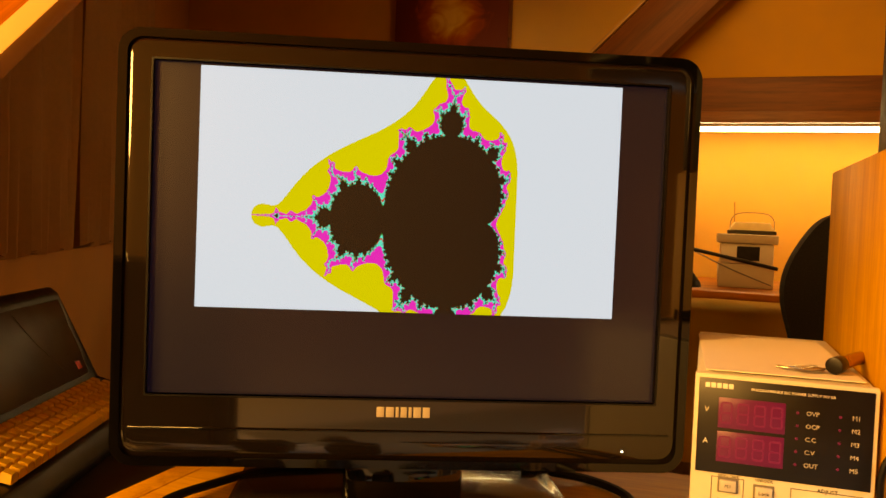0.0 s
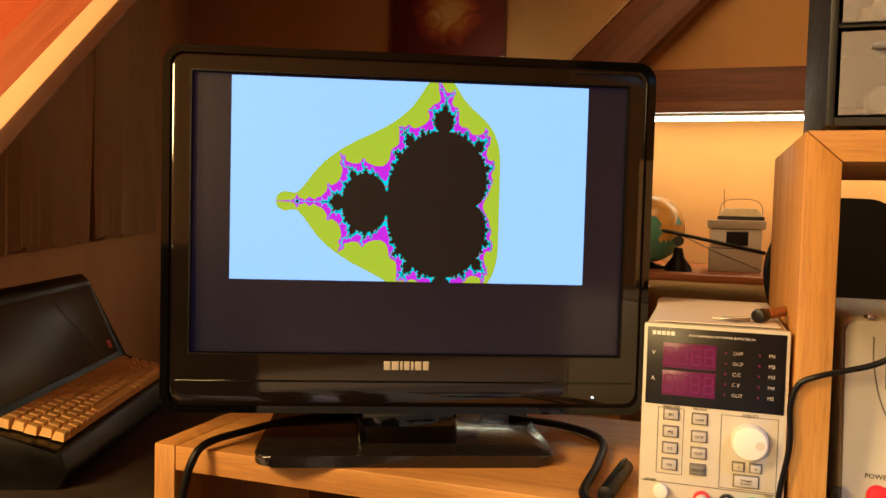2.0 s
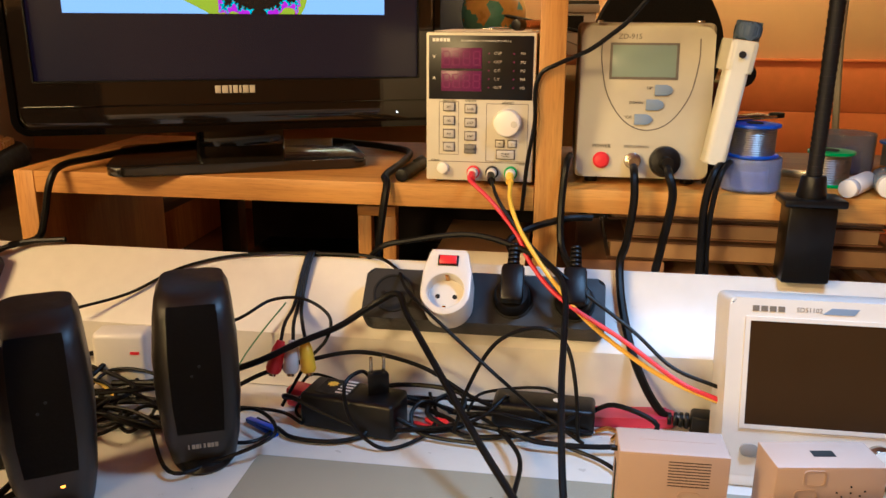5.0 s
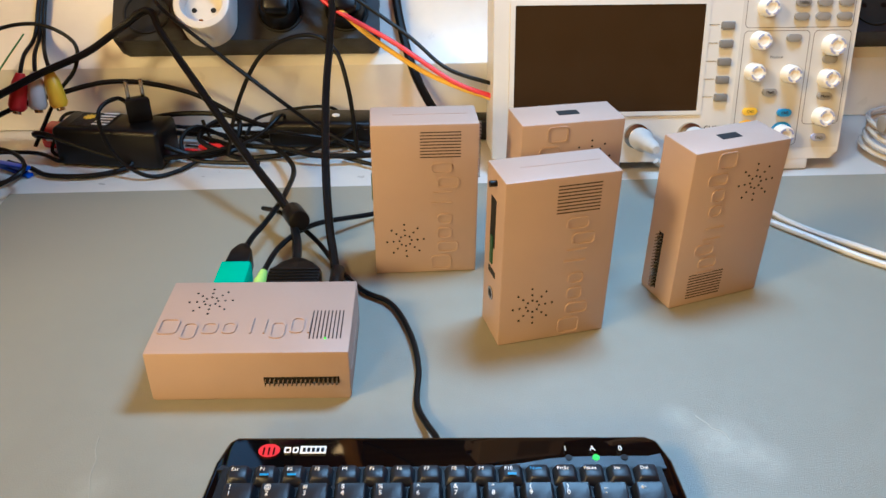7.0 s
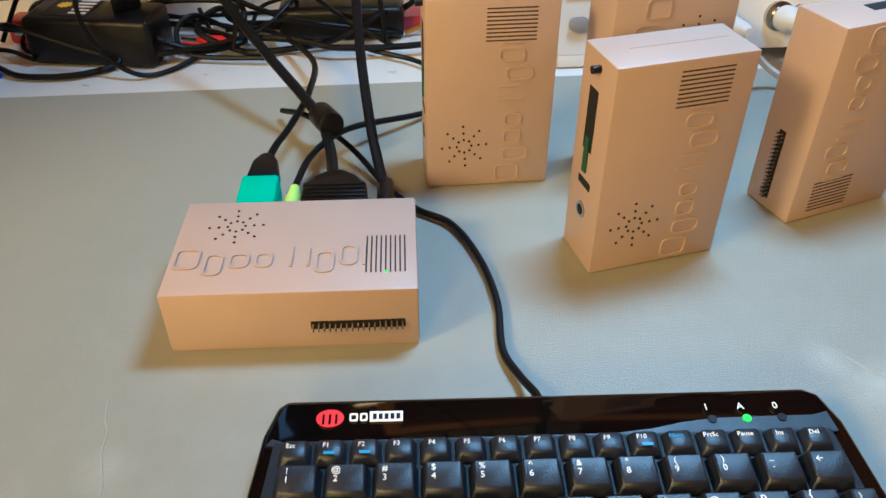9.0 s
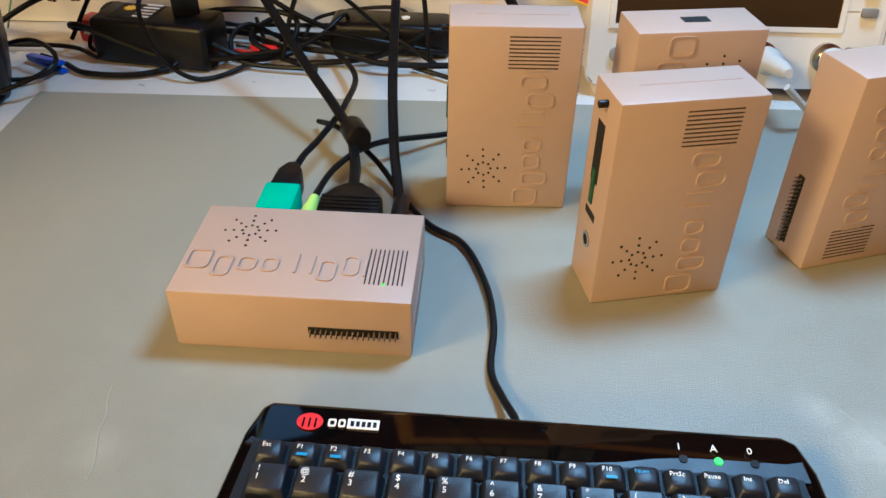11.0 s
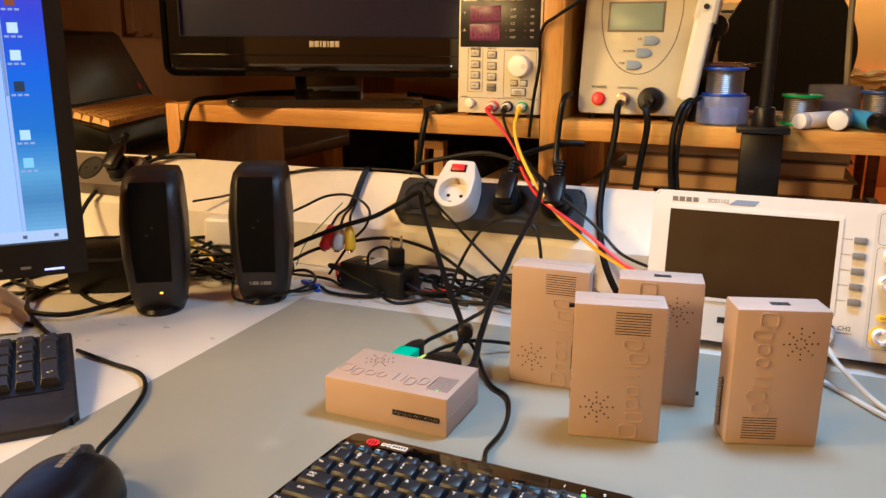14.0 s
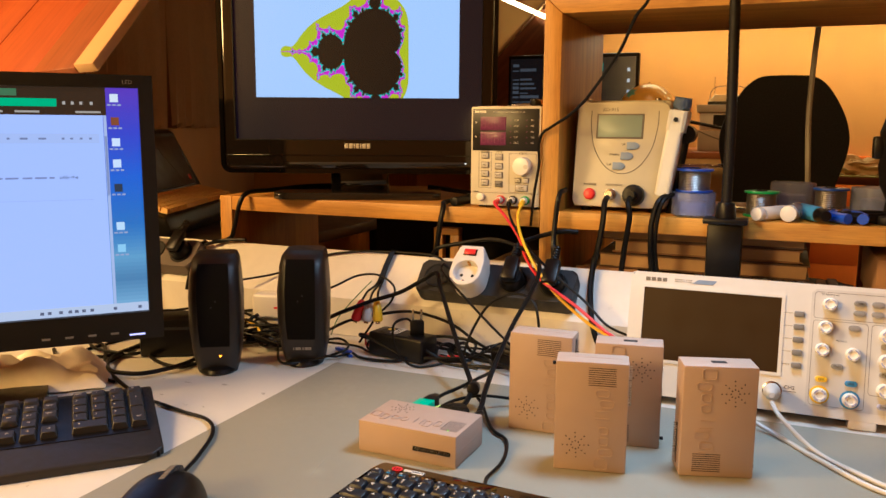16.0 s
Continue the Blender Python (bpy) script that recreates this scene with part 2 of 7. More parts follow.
def add_smudges(mat, spots):
    """Pale rubbed patches, ragged at the edge, at given places on a flat sheet."""
    nt = mat.node_tree
    b = nt.nodes["Principled BSDF"]
    old = b.inputs["Base Color"].links[0].from_socket
    tc, n1 = nt.nodes.new("ShaderNodeTexCoord"), nt.nodes.new("ShaderNodeTexNoise")
    n1.inputs["Scale"].default_value, n1.inputs["Detail"].default_value = 130, 8
    nt.links.new(tc.outputs["Object"], n1.inputs["Vector"])
    for x, y, r, amount in spots:
        d, f, mul, mix = nt.nodes.new("ShaderNodeVectorMath"), nt.nodes.new("ShaderNodeMapRange"), nt.nodes.new("ShaderNodeMath"), nt.nodes.new("ShaderNodeMix")
        d.operation, mul.operation, mix.data_type = "DISTANCE", "MULTIPLY", "RGBA"
        d.inputs[1].default_value = (x, y, 0.7505)
        nt.links.new(tc.outputs["Object"], d.inputs[0])
        f.inputs["From Min"].default_value, f.inputs["From Max"].default_value = r, 0.0
        f.inputs["To Max"].default_value = amount
        nt.links.new(d.outputs["Value"], f.inputs["Value"])
        nt.links.new(f.outputs[0], mul.inputs[0])
        nt.links.new(n1.outputs["Fac"], mul.inputs[1])
        nt.links.new(mul.outputs[0], mix.inputs["Factor"])
        nt.links.new(old, mix.inputs["A"])
        mix.inputs["B"].default_value = lin("D2D0C2")
        old = mix.outputs["Result"]
    nt.links.new(old, b.inputs["Base Color"])


add_smudges(MAT_GREY, ((0.870, 0.504, 0.022, 0.5), (0.886, 0.490, 0.016, 0.4), (0.852, 0.523, 0.012, 0.35), (0.556, 0.49, 0.014, 0.22)))

# ---- builders ----


def merge(*parts):
    out = bmesh.new()
    for p in parts:
        me = bpy.data.meshes.new("tmp")
        p.to_mesh(me)
        out.from_mesh(me)
        p.free()
        bpy.data.meshes.remove(me)
    return out


def moved(bm, m):
    bmesh.ops.transform(bm, matrix=m, verts=bm.verts)
    return bm


def bx(x0, x1, y0, y1, z0, z1, bev=0.0, seg=2):
    bm = bmesh.new()
    bmesh.ops.create_cube(bm, size=1)
    bmesh.ops.transform(bm, matrix=Matrix.Translation(((x0 + x1) / 2, (y0 + y1) / 2, (z0 + z1) / 2)) @ Matrix.Diagonal((abs(x1 - x0), abs(y1 - y0), abs(z1 - z0), 1)), verts=bm.verts)
    if bev:
        bmesh.ops.bevel(bm, geom=bm.edges[:], offset=bev, segments=seg, affect="EDGES", profile=0.5)
    return bm


AXES = {"Z": Matrix.Identity(4), "Y": pose(0, 0, 0, 90), "X": pose(0, 0, 0, 0, 90)}


def cyl(r, h, at=(0, 0, 0), axis="Z", seg=24, r2=None, bev=0.0):
    """A cylinder centred at a place, along an axis. Along Y, the end r2 lies at -y."""
    bm = bmesh.new()
    bmesh.ops.create_cone(bm, cap_ends=True, segments=seg, radius1=r, radius2=r if r2 is None else r2, depth=h)
    if bev:
        rims = [e for e in bm.edges if sum(len(f.verts) > 4 for f in e.link_faces) == 1]
        bmesh.ops.bevel(bm, geom=rims, offset=bev, segments=2, affect="EDGES", profile=0.5)
    return moved(bm, Matrix.Translation(at) @ AXES[axis])


def lathe(profile, seg=28):
    """A body of revolution about z, from pairs of radius and height."""
    bm = bmesh.new()
    rings = []
    for r, z in profile:
        rings.append([bm.verts.new((max(r, 1e-5) * math.cos(2 * math.pi * k / seg), max(r, 1e-5) * math.sin(2 * math.pi * k / seg), z)) for k in range(seg)])
    for a, b in zip(rings, rings[1:]):
        for k in range(seg):
            bm.faces.new((a[k], a[(k + 1) % seg], b[(k + 1) % seg], b[k]))
    bm.faces.new(rings[0][::-1])
    bm.faces.new(rings[-1])
    return bm


def prism(points, z0, z1, bev=0.0, seg=2):
    """An upright prism over a flat outline given anticlockwise."""
    bm = bmesh.new()
    lo = [bm.verts.new((x, y, z0)) for x, y in points]
    hi = [bm.verts.new((x, y, z1)) for x, y in points]
    n = len(points)
    bm.faces.new(lo[::-1])
    bm.faces.new(hi)
    for k in range(n):
        bm.faces.new((lo[k], lo[(k + 1) % n], hi[(k + 1) % n], hi[k]))
    if bev:
        bmesh.ops.bevel(bm, geom=bm.edges[:], offset=bev, segments=seg, affect="EDGES", profile=0.5)
    return bm


def rounded(w, h, r, n=6):
    """Outline of a rounded rectangle about the origin."""
    out = []
    for cx, cy, a0 in ((w / 2 - r, h / 2 - r, 0), (-w / 2 + r, h / 2 - r, 90), (-w / 2 + r, -h / 2 + r, 180), (w / 2 - r, -h / 2 + r, 270)):
        for k in range(n + 1):
            a = radians(a0 + 90 * k / n)
            out.append((cx + r * math.cos(a), cy + r * math.sin(a)))
    return out


def ring_prism(outer, inner, z0, z1):
    """A flat frame between two outlines with the same count of corners."""
    bm = bmesh.new()
    v = [[bm.verts.new((x, y, z)) for x, y in pts] for pts in (outer, inner) for z in (z0, z1)]
    n = len(outer)
    for k in range(n):
        j = (k + 1) % n
        bm.faces.new((v[1][k], v[1][j], v[3][j], v[3][k]))
        bm.faces.new((v[0][j], v[0][k], v[2][k], v[2][j]))
        bm.faces.new((v[0][k], v[0][j], v[1][j], v[1][k]))
        bm.faces.new((v[2][j], v[2][k], v[3][k], v[3][j]))
    return bm


def curve_points(points, steps=8):
    p = [Vector(q) for q in points]
    p = [p[0] * 2 - p[1]] + p + [p[-1] * 2 - p[-2]]
    out = []
    for i in range(1, len(p) - 2):
        a, b, c, d = p[i - 1:i + 3]
        for k in range(steps):
            t = k / steps
            out.append(0.5 * (2 * b + (c - a) * t + (2 * a - 5 * b + 4 * c - d) * t * t + (3 * b - a - 3 * c + d) * t ** 3))
    out.append(p[-2])
    return out


def tube(points, r, seg=8, steps=8):
    """A round cord along a smooth line through the points."""
    line = curve_points(points, steps)
    bm = bmesh.new()
    rings, up = [], Vector((0.3, 0.2, 0.93))
    for i, q in enumerate(line):
        d = (line[min(i + 1, len(line) - 1)] - line[max(i - 1, 0)]).normalized()
        side = d.cross(up)
        side = side.normalized() if side.length > 1e-3 else d.orthogonal().normalized()
        up = side.cross(d).normalized()
        rings.append([bm.verts.new(q + r * (math.cos(2 * math.pi * k / seg) * side + math.sin(2 * math.pi * k / seg) * up)) for k in range(seg)])
    for a, b in zip(rings, rings[1:]):
        for k in range(seg):
            bm.faces.new((a[k], a[(k + 1) % seg], b[(k + 1) % seg], b[k]))
    bm.faces.new(rings[0][::-1])
    bm.faces.new(rings[-1])
    return bm


def to_mesh(name, bm, mat, smooth=True):
    me = bpy.data.meshes.new(name)
    bmesh.ops.recalc_face_normals(bm, faces=bm.faces[:])
    bm.to_mesh(me)
    bm.free()
    me.materials.append(mat)
    if smooth:
        me.shade_smooth()
        me.set_sharp_from_angle(angle=radians(35))
    return me


def part(name, bm, mat, parent, label=""):
    ob = new(name, to_mesh(name, bm, mat))
    ob.parent = parent
    if label:
        tagged(ob, label)
    return ob


def solid(name, bm, mat, label, category, kind="", group=""):
    return tagged(new(name, to_mesh(name, bm, mat)), label, category, group, kind)


def thing(name, m, label, category, group="", kind=""):
    ob = new(name)
    ob.empty_display_size = 0.02
    ob.matrix_world = m
    return tagged(ob, label, category, group, kind)


def text_mesh(string, size, mat, align="CENTER", deep=0.00015):
    cu = bpy.data.curves.new("lettering", "FONT")
    cu.body, cu.size, cu.align_x, cu.align_y, cu.extrude, cu.resolution_u = string, size, align, "CENTER", deep, 2
    ob = bpy.data.objects.new("lettering", cu)
    me = bpy.data.meshes.new_from_object(ob)
    bpy.data.objects.remove(ob)
    bpy.data.curves.remove(cu)
    me.name = "lettering"
    me.materials.clear()
    me.materials.append(mat)
    return me


def text(string, size, m, mat, parent, align="CENTER", name="lettering"):
    ob = new(name, text_mesh(string, size, mat, align))
    ob.parent = parent
    ob.matrix_local = m
    return ob


FRONT = pose(0, 0, 0, 90)  # lays a flat drawing upright, facing -y


def on_front(x, y, z):
    return Matrix.Translation((x, y, z)) @ FRONT

# ---- the room ----
ROOM_W, ROOM_E, ROOM_S, ROOM_N, CEIL = -3.2, 3.2, -2.6, 4.75, 2.75
solid("floor", bx(ROOM_W, ROOM_E, ROOM_S, ROOM_N, -0.08, 0.0), FLOOR_MAT, "brown wooden boards on the attic floor", "floor", "structure")
solid("ceiling", bx(ROOM_W, ROOM_E, ROOM_S, ROOM_N, CEIL, CEIL + 0.1), wood("ceiling_pine", "9C5518", "783A0C", "Y", 2.0, 0.5), "warm pine boards on the attic ceiling", "ceiling", "structure")
solid("wall_north", bx(ROOM_W, ROOM_E, ROOM_N, ROOM_N + 0.12, 0, CEIL), WALL_CREAM, "cream plaster wall lit by a strip lamp", "wall", "structure")
# unseen south wall, its tan set by the reflection wanted in the monitor bezel
solid("wall_south", bx(ROOM_W, ROOM_E, ROOM_S - 0.12, ROOM_S, 0, CEIL), material("unseen_wall_tan", "A98A62", 0.8, vary=0.08, scale=6, bump=0.2, bscale=60), "plain unseen plaster wall of the attic", "wall", "structure")
solid("wall_east", bx(ROOM_E, ROOM_E + 0.12, ROOM_S, ROOM_N, 0, CEIL), WALL_CREAM, "plain cream plaster wall of the attic", "wall", "structure")
solid("wall_west", bx(ROOM_W - 0.12, ROOM_W, ROOM_S, ROOM_N, 0, CEIL), WALL_DIM, "plain unseen plaster wall of the attic", "wall", "structure")
# the wall with the curtain stands at an angle
SLANT = pose(-0.62, 0.95, 0, 0, 0, 28)
w = solid("wall_curtain", bx(-0.12, 0.0, 0, 4.4, 0, CEIL), WALL_DIM, "dim brown plaster wall behind the curtain", "wall", "structure")
w.matrix_world = SLANT
w = solid("wainscot", bx(0.002, 0.03, 0, 4.38, 0, 1.06, 0.004), WALL_DIM, "dark panelling below the curtain", "wall panelling", "structure")
w.matrix_world = SLANT


def curtain(y0, y1, z0, z1, folds):
    bm = bmesh.new()
    n = folds * 12
    rows = [[bm.verts.new((0.055 + 0.022 * math.sin(2 * math.pi * folds * i / n) * (0.5 + 0.5 * j / 6) + 0.008 * math.sin(3.1 * i + j), y0 + (y1 - y0) * i / n, z0 + (z1 - z0) * (1 - j / 6) + (0.012 * math.sin(i * 0.5) if j == 6 else 0))) for i in range(n + 1)] for j in range(7)]
    for a, b in zip(rows, rows[1:]):
        for i in range(n):
            bm.faces.new((a[i], a[i + 1], b[i + 1], b[i]))
    bmesh.ops.solidify(bm, geom=bm.faces[:], thickness=0.003)
    return bm


for y0, y1 in ((0.75, 1.72), (1.78, 2.9)):
    c = solid("curtain", curtain(y0, y1, 1.07, 2.7, 4), CURTAIN, "beige cloth curtain hanging in soft folds", "curtain", group="curtains on the slanted wall")
    c.matrix_world = SLANT

# sloping roof with a pale edge trim over the left end
d1, e1 = Vector((-0.141, 1.09, 1.0)).normalized(), Vector((-1, 0, 0))
e1 = (e1 - d1 * e1.dot(d1)).normalized()
n1 = d1.cross(e1).normalized()
ROOF = Matrix(((d1.x, e1.x, n1.x, -0.1235), (d1.y, e1.y, n1.y, 1.310), (d1.z, e1.z, n1.z, 1.6), (0, 0, 0, 1)))
ROOF_PINE = wood("roof_pine", "A04A08", "8C3C06", "X", 0.9)
roof = thing("roof_slope", ROOF, "sloping pine-boarded roof with a pale edge trim", "roof", kind="structure")
part("trim", bx(-0.635, 1.62, 0.0, 0.040, -0.018, 0.0, 0.003), TRIM_PALE, roof, "pale painted edge trim")
# the shade of the recessed rafter is put into its wood colours
part("rafter", bx(-0.635, 1.62, 0.0415, 0.13, -0.030, -0.006, 0.003), wood("pine_rafter_shaded", "96501C", "7A3C10", "X", 1.4), roof, "pine rafter in a shaded orange-brown")
part("knot", moved(lathe([(0.008, 0.0), (0.005, 0.0006), (0.0, 0.0008)], 14), pose(0.10, 0.085, -0.0062)), DARK_KNOT, roof, "dark knot")
for k in range(7):
    part("board", bx(-0.635, 1.62, 0.1315 + 0.16 * k, 0.2895 + 0.16 * k, -0.045, -0.020, 0.002), ROOF_PINE, roof)

# far timber and the strip lamp below it
solid("beam_horizontal", bx(-0.1, 3.1, 4.42, 4.60, 1.705, 1.915, 0.008), BEAM_X, "dark brown horizontal timber beam", "beam", "structure")
solid("beam_ledge", bx(0.0, 3.1, 4.36, 4.415, 1.70, 1.75, 0.004), wood("ledge_pine", "8A5226", "63340F", "X", 2), "narrow brown ledge under the beam", "ledge", "structure")
brace = solid("beam_diagonal", bx(-1.3, 1.4, 4.40, 4.58, -0.12, 0.12, 0.006), BEAM_X, "dark brown diagonal timber brace", "beam", "structure")
brace.matrix_world = Matrix.Translation((0.10, 0, 2.02)) @ pose(0, 0, 0, 0, -45, 0)
brace2 = solid("beam_trim", bx(-1.3, 1.4, 4.38, 4.42, 0.124, 0.14, 0.002), TRIM_PALE, "thin pale trim along the diagonal brace", "trim", "structure")
brace2.matrix_world = brace.matrix_world.copy()
lamp = thing("strip_lamp", pose(0, 0, 0), "long glowing strip lamp under the timber beam", "lamp")
part("housing", bx(-0.2, 2.9, 4.44, 4.50, 1.690, 1.703, 0.002), WHITE_PL, lamp)
part("end_tube", moved(bx(-0.22, 0.22, -0.02, 0.02, -0.012, 0.012, 0.004), pose(-0.47, 4.40, 1.757, 0, 24.5, 0)), STRIP_GLOW, lamp, "glowing sloping end piece")
part("tube", bx(-0.2, 2.9, 4.446, 4.494, 1.672, 1.688, 0.004), STRIP_GLOW, lamp, "glowing white tube")

pic = thing("painting", pose(-0.895, 4.735, 2.07), "unframed red and gold abstract painting on the wall", "painting")
part("canvas", bx(-0.33, 0.33, -0.03, 0.0, 0.0, 0.62, 0.004), PICTURE_BURST, pic, "loose red and gold brushwork")
part("edge", bx(0.332, 0.345, -0.034, 0.0, 0.0, 0.62, 0.002), BEAM_X, pic, "dark wooden edge strip")

# low boarding on the far wall
wn = thing("wainscot", pose(0, ROOM_N - 0.002, 0), "orange pine boarding on the lower far wall", "wall panelling", kind="structure")
BOARDING = material("boarding_orange_pine", "F48C22", 0.5, vary=0.08, scale=14, bump=0.1, bscale=120)
for z0, z1 in ((0.004, 0.330), (0.332, 0.655), (0.657, 0.916)):
    part("board", bx(1.03, 3.18, -0.022, 0.0, z0, z1, 0.002), BOARDING, wn)
part("capping", bx(1.03, 3.18, -0.034, 0.0, 0.917, 0.932, 0.003), BOARDING, wn)

# far desk and its things
fd = thing("far_desk", pose(0, 0, 0), "orange-brown wooden desk along the far wall", "desk")
part("desktop", bx(-1.3, 1.02, 3.75, 4.70, 0.935, 0.965, 0.004), wood("far_desk_wood", "B06A2C", "7E4012", "X", 2), fd)
for x in (-1.25, 0.2, 0.97):
    part("leg", bx(x - 0.03, x + 0.03, 3.8, 4.6, 0.0, 0.933, 0.003), OAK_Z, fd)

gl = thing("globe", pose(0.31, 4.08, 0.965), "orange and teal globe on a small stand", "globe")
part("base", lathe([(0.08, 0), (0.085, 0.01), (0.03, 0.02), (0.012, 0.03)]), BLACK, gl)
part("sphere", lathe([(0.15 * math.sin(math.pi * k / 18), 0.178 - 0.15 * math.cos(math.pi * k / 18)) for k in range(19)], 36), GLOBE_SEA, gl, "teal sea")
bm = bmesh.new()
bmesh.ops.create_icosphere(bm, subdivisions=4, radius=0.1512)
bmesh.ops.delete(bm, geom=[f for f in bm.faces if 0.5 * noise.noise(f.calc_center_median() * 13) < 0.0 - 2.4 * f.calc_center_median().z - 1.4 * f.calc_center_median().x], context="FACES")
part("land", moved(bm, Matrix.Translation((0, 0, 0.178))), GLOBE_LAND, gl, "orange land")
part("meridian", tube([(0.0, -0.006 + 0.16 * math.sin(a), 0.178 - 0.16 * math.cos(a)) for a in np.linspace(0.1, 3.0, 9)], 0.004), STEEL, gl)

st = thing("storage_box", pose(0.675, 4.2, 0.965), "stack of pale grey instrument boxes on the far desk", "box")
part("body", bx(-0.11, 0.11, -0.15, 0.15, 0.0, 0.10, 0.005), GREY_BOX, st)
part("middle", bx(-0.105, 0.105, -0.15, 0.15, 0.102, 0.185, 0.005), WHITE_PL, st)
part("opening", bx(-0.04, 0.05, -0.153, -0.149, 0.115, 0.175), HOLE, st)
part("lid", bx(-0.12, 0.12, -0.16, 0.15, 0.187, 0.225, 0.005), GREY_BOX, st)
tr = thing("glass_dome", pose(0.695, 4.2, 1.191), "low glass cover over a pale mound on the boxes", "glass cover")
bed = bmesh.new()
bmesh.ops.create_grid(bed, x_segments=26, y_segments=12, size=0.5)
for v in bed.verts:
    e_ = min(1.0, (0.5 - abs(v.co.x)) * 9, (0.5 - abs(v.co.y)) * 6)
    v.co = Vector((v.co.x * 0.185, v.co.y * 0.12, 0.016 + 0.034 * max(0.0, e_) + 0.006 * noise.noise(Vector((v.co.x * 14, v.co.y * 9, 3)))))
bmesh.ops.solidify(bed, geom=bed.faces[:], thickness=0.004)
part("mound", bed, material("pale_mound", "F0DEAE", 0.6, vary=0.1, scale=40), tr, "pale cream mound")
part("tray", bx(-0.098, 0.098, -0.066, 0.066, 0, 0.017, 0.003), material("dark_olive_tray", "2A2614", 0.6, vary=0.2), tr, "dark tray")
part("rim", tube([(-0.09, -0.05, 0.02), (-0.084, -0.05, 0.065), (-0.05, -0.05, 0.090), (0.05, -0.05, 0.090), (0.084, -0.05, 0.065), (0.09, -0.05, 0.02)], 0.0022, 6), CLEAR_GREY, tr, "glass rim")
part("aerial", tube([(-0.07, 0, 0.02), (-0.072, 0, 0.09), (-0.074, 0, 0.14)], 0.002, 6), STEEL, tr)

mic = thing("microphone_arm", pose(0.44, 3.95, 0.965), "black articulated microphone arm on a small base", "arm")
part("base", lathe([(0.06, 0), (0.055, 0.02), (0.025, 0.06), (0.018, 0.1)]), BLACK, mic)
part("joint", cyl(0.022, 0.04, (0, 0, 0.13), "Y", 16), BLACK, mic)
part("boom", tube([(-0.13, 0, 0.185), (0.0, 0, 0.16), (0.35, 0.0, 0.09)], 0.008, 8), BLACK, mic)
part("strut", tube([(0.02, 0.02, 0.15), (0.16, 0.02, 0.085), (0.33, 0.02, 0.02)], 0.0028, 8), GREY_BTN, mic)

fm = thing("far_monitor", pose(-0.09, 4.1, 0.965) @ Matrix.Diagonal((0.833, 1, 1, 1)), "black monitor showing a dark program window", "monitor")
part("housing", bx(-0.42, 0.42, -0.02, 0.02, 0.02, 0.49, 0.01), BLACK, fm)
part("foot", bx(-0.12, 0.12, -0.08, 0.08, 0.0, 0.019, 0.004), BLACK, fm)
part("screen", bx(-0.40, 0.40, -0.0225, -0.0205, 0.05, 0.47), glow("far_screen_dark", "1C1A1C", 0.35), fm)
random.seed(5)
FAR_GREY = glow("far_panel_grey", "45474A", 0.8)
for i in range(16):
    for x0_, x1_ in ((-0.385, -0.345), (-0.335, -0.335 + random.uniform(0.05, 0.13)), (-0.17, -0.17 + random.uniform(0.02, 0.16)), (0.06, 0.06 + random.uniform(0.02, 0.12))):
        if random.random() < 0.8:
            part("panel", bx(x0_, x1_, -0.0245, -0.023, 0.075 + 0.0235 * i, 0.075 + 0.0235 * i + random.choice((0.006, 0.010, 0.015)), 0), FAR_GREY, fm)
part("panel", bx(0.10, 0.20, -0.0245, -0.023, 0.40, 0.44), glow("far_panel_teal", "1E9A8A", 1.0), fm)
for i in range(6):
    part("icon", bx(0.35, 0.366, -0.0245, -0.023, 0.12 + 0.055 * i, 0.138 + 0.055 * i), glow("far_icon_pale", "9AA6B8", 1.0), fm)


tbl = thing("side_table", pose(1.22, 4.02, 0), "small dark table with a green top by the far wall", "table")
part("tabletop", bx(-0.17, 0.17, -0.26, 0.26, 0.835, 0.868, 0.003), BEAM_X, tbl)
part("cover", bx(-0.165, 0.165, -0.255, 0.255, 0.8685, 0.8725, 0.001), material("green_table_cover", "8A8A34", 0.7, vary=0.12), tbl, "yellow-green cover sheet")
for x in (-0.14, 0.14):
    for y in (-0.22, 0.22):
        part("leg", bx(x - 0.02, x + 0.02, y - 0.02, y + 0.02, 0, 0.834, 0.002), BEAM_X, tbl)
cl = thing("crumpled_cloth", pose(1.265, 3.97, 0.873), "crumpled pale yellow cloth on the green table cover", "cloth")
bm = bmesh.new()
bmesh.ops.create_icosphere(bm, subdivisions=4, radius=0.1)
for v in bm.verts:
    v.co *= 1 + 0.5 * noise.noise(v.co * 22) + 0.25 * noise.noise(v.co * 55)
    v.co = Vector((v.co.x * 1.5, v.co.y * 0.8, max(0.0, v.co.z * 0.55 + 0.02)))
part("folds", bm, material("cloth_pale_yellow", "E8CF96", 0.8), cl)


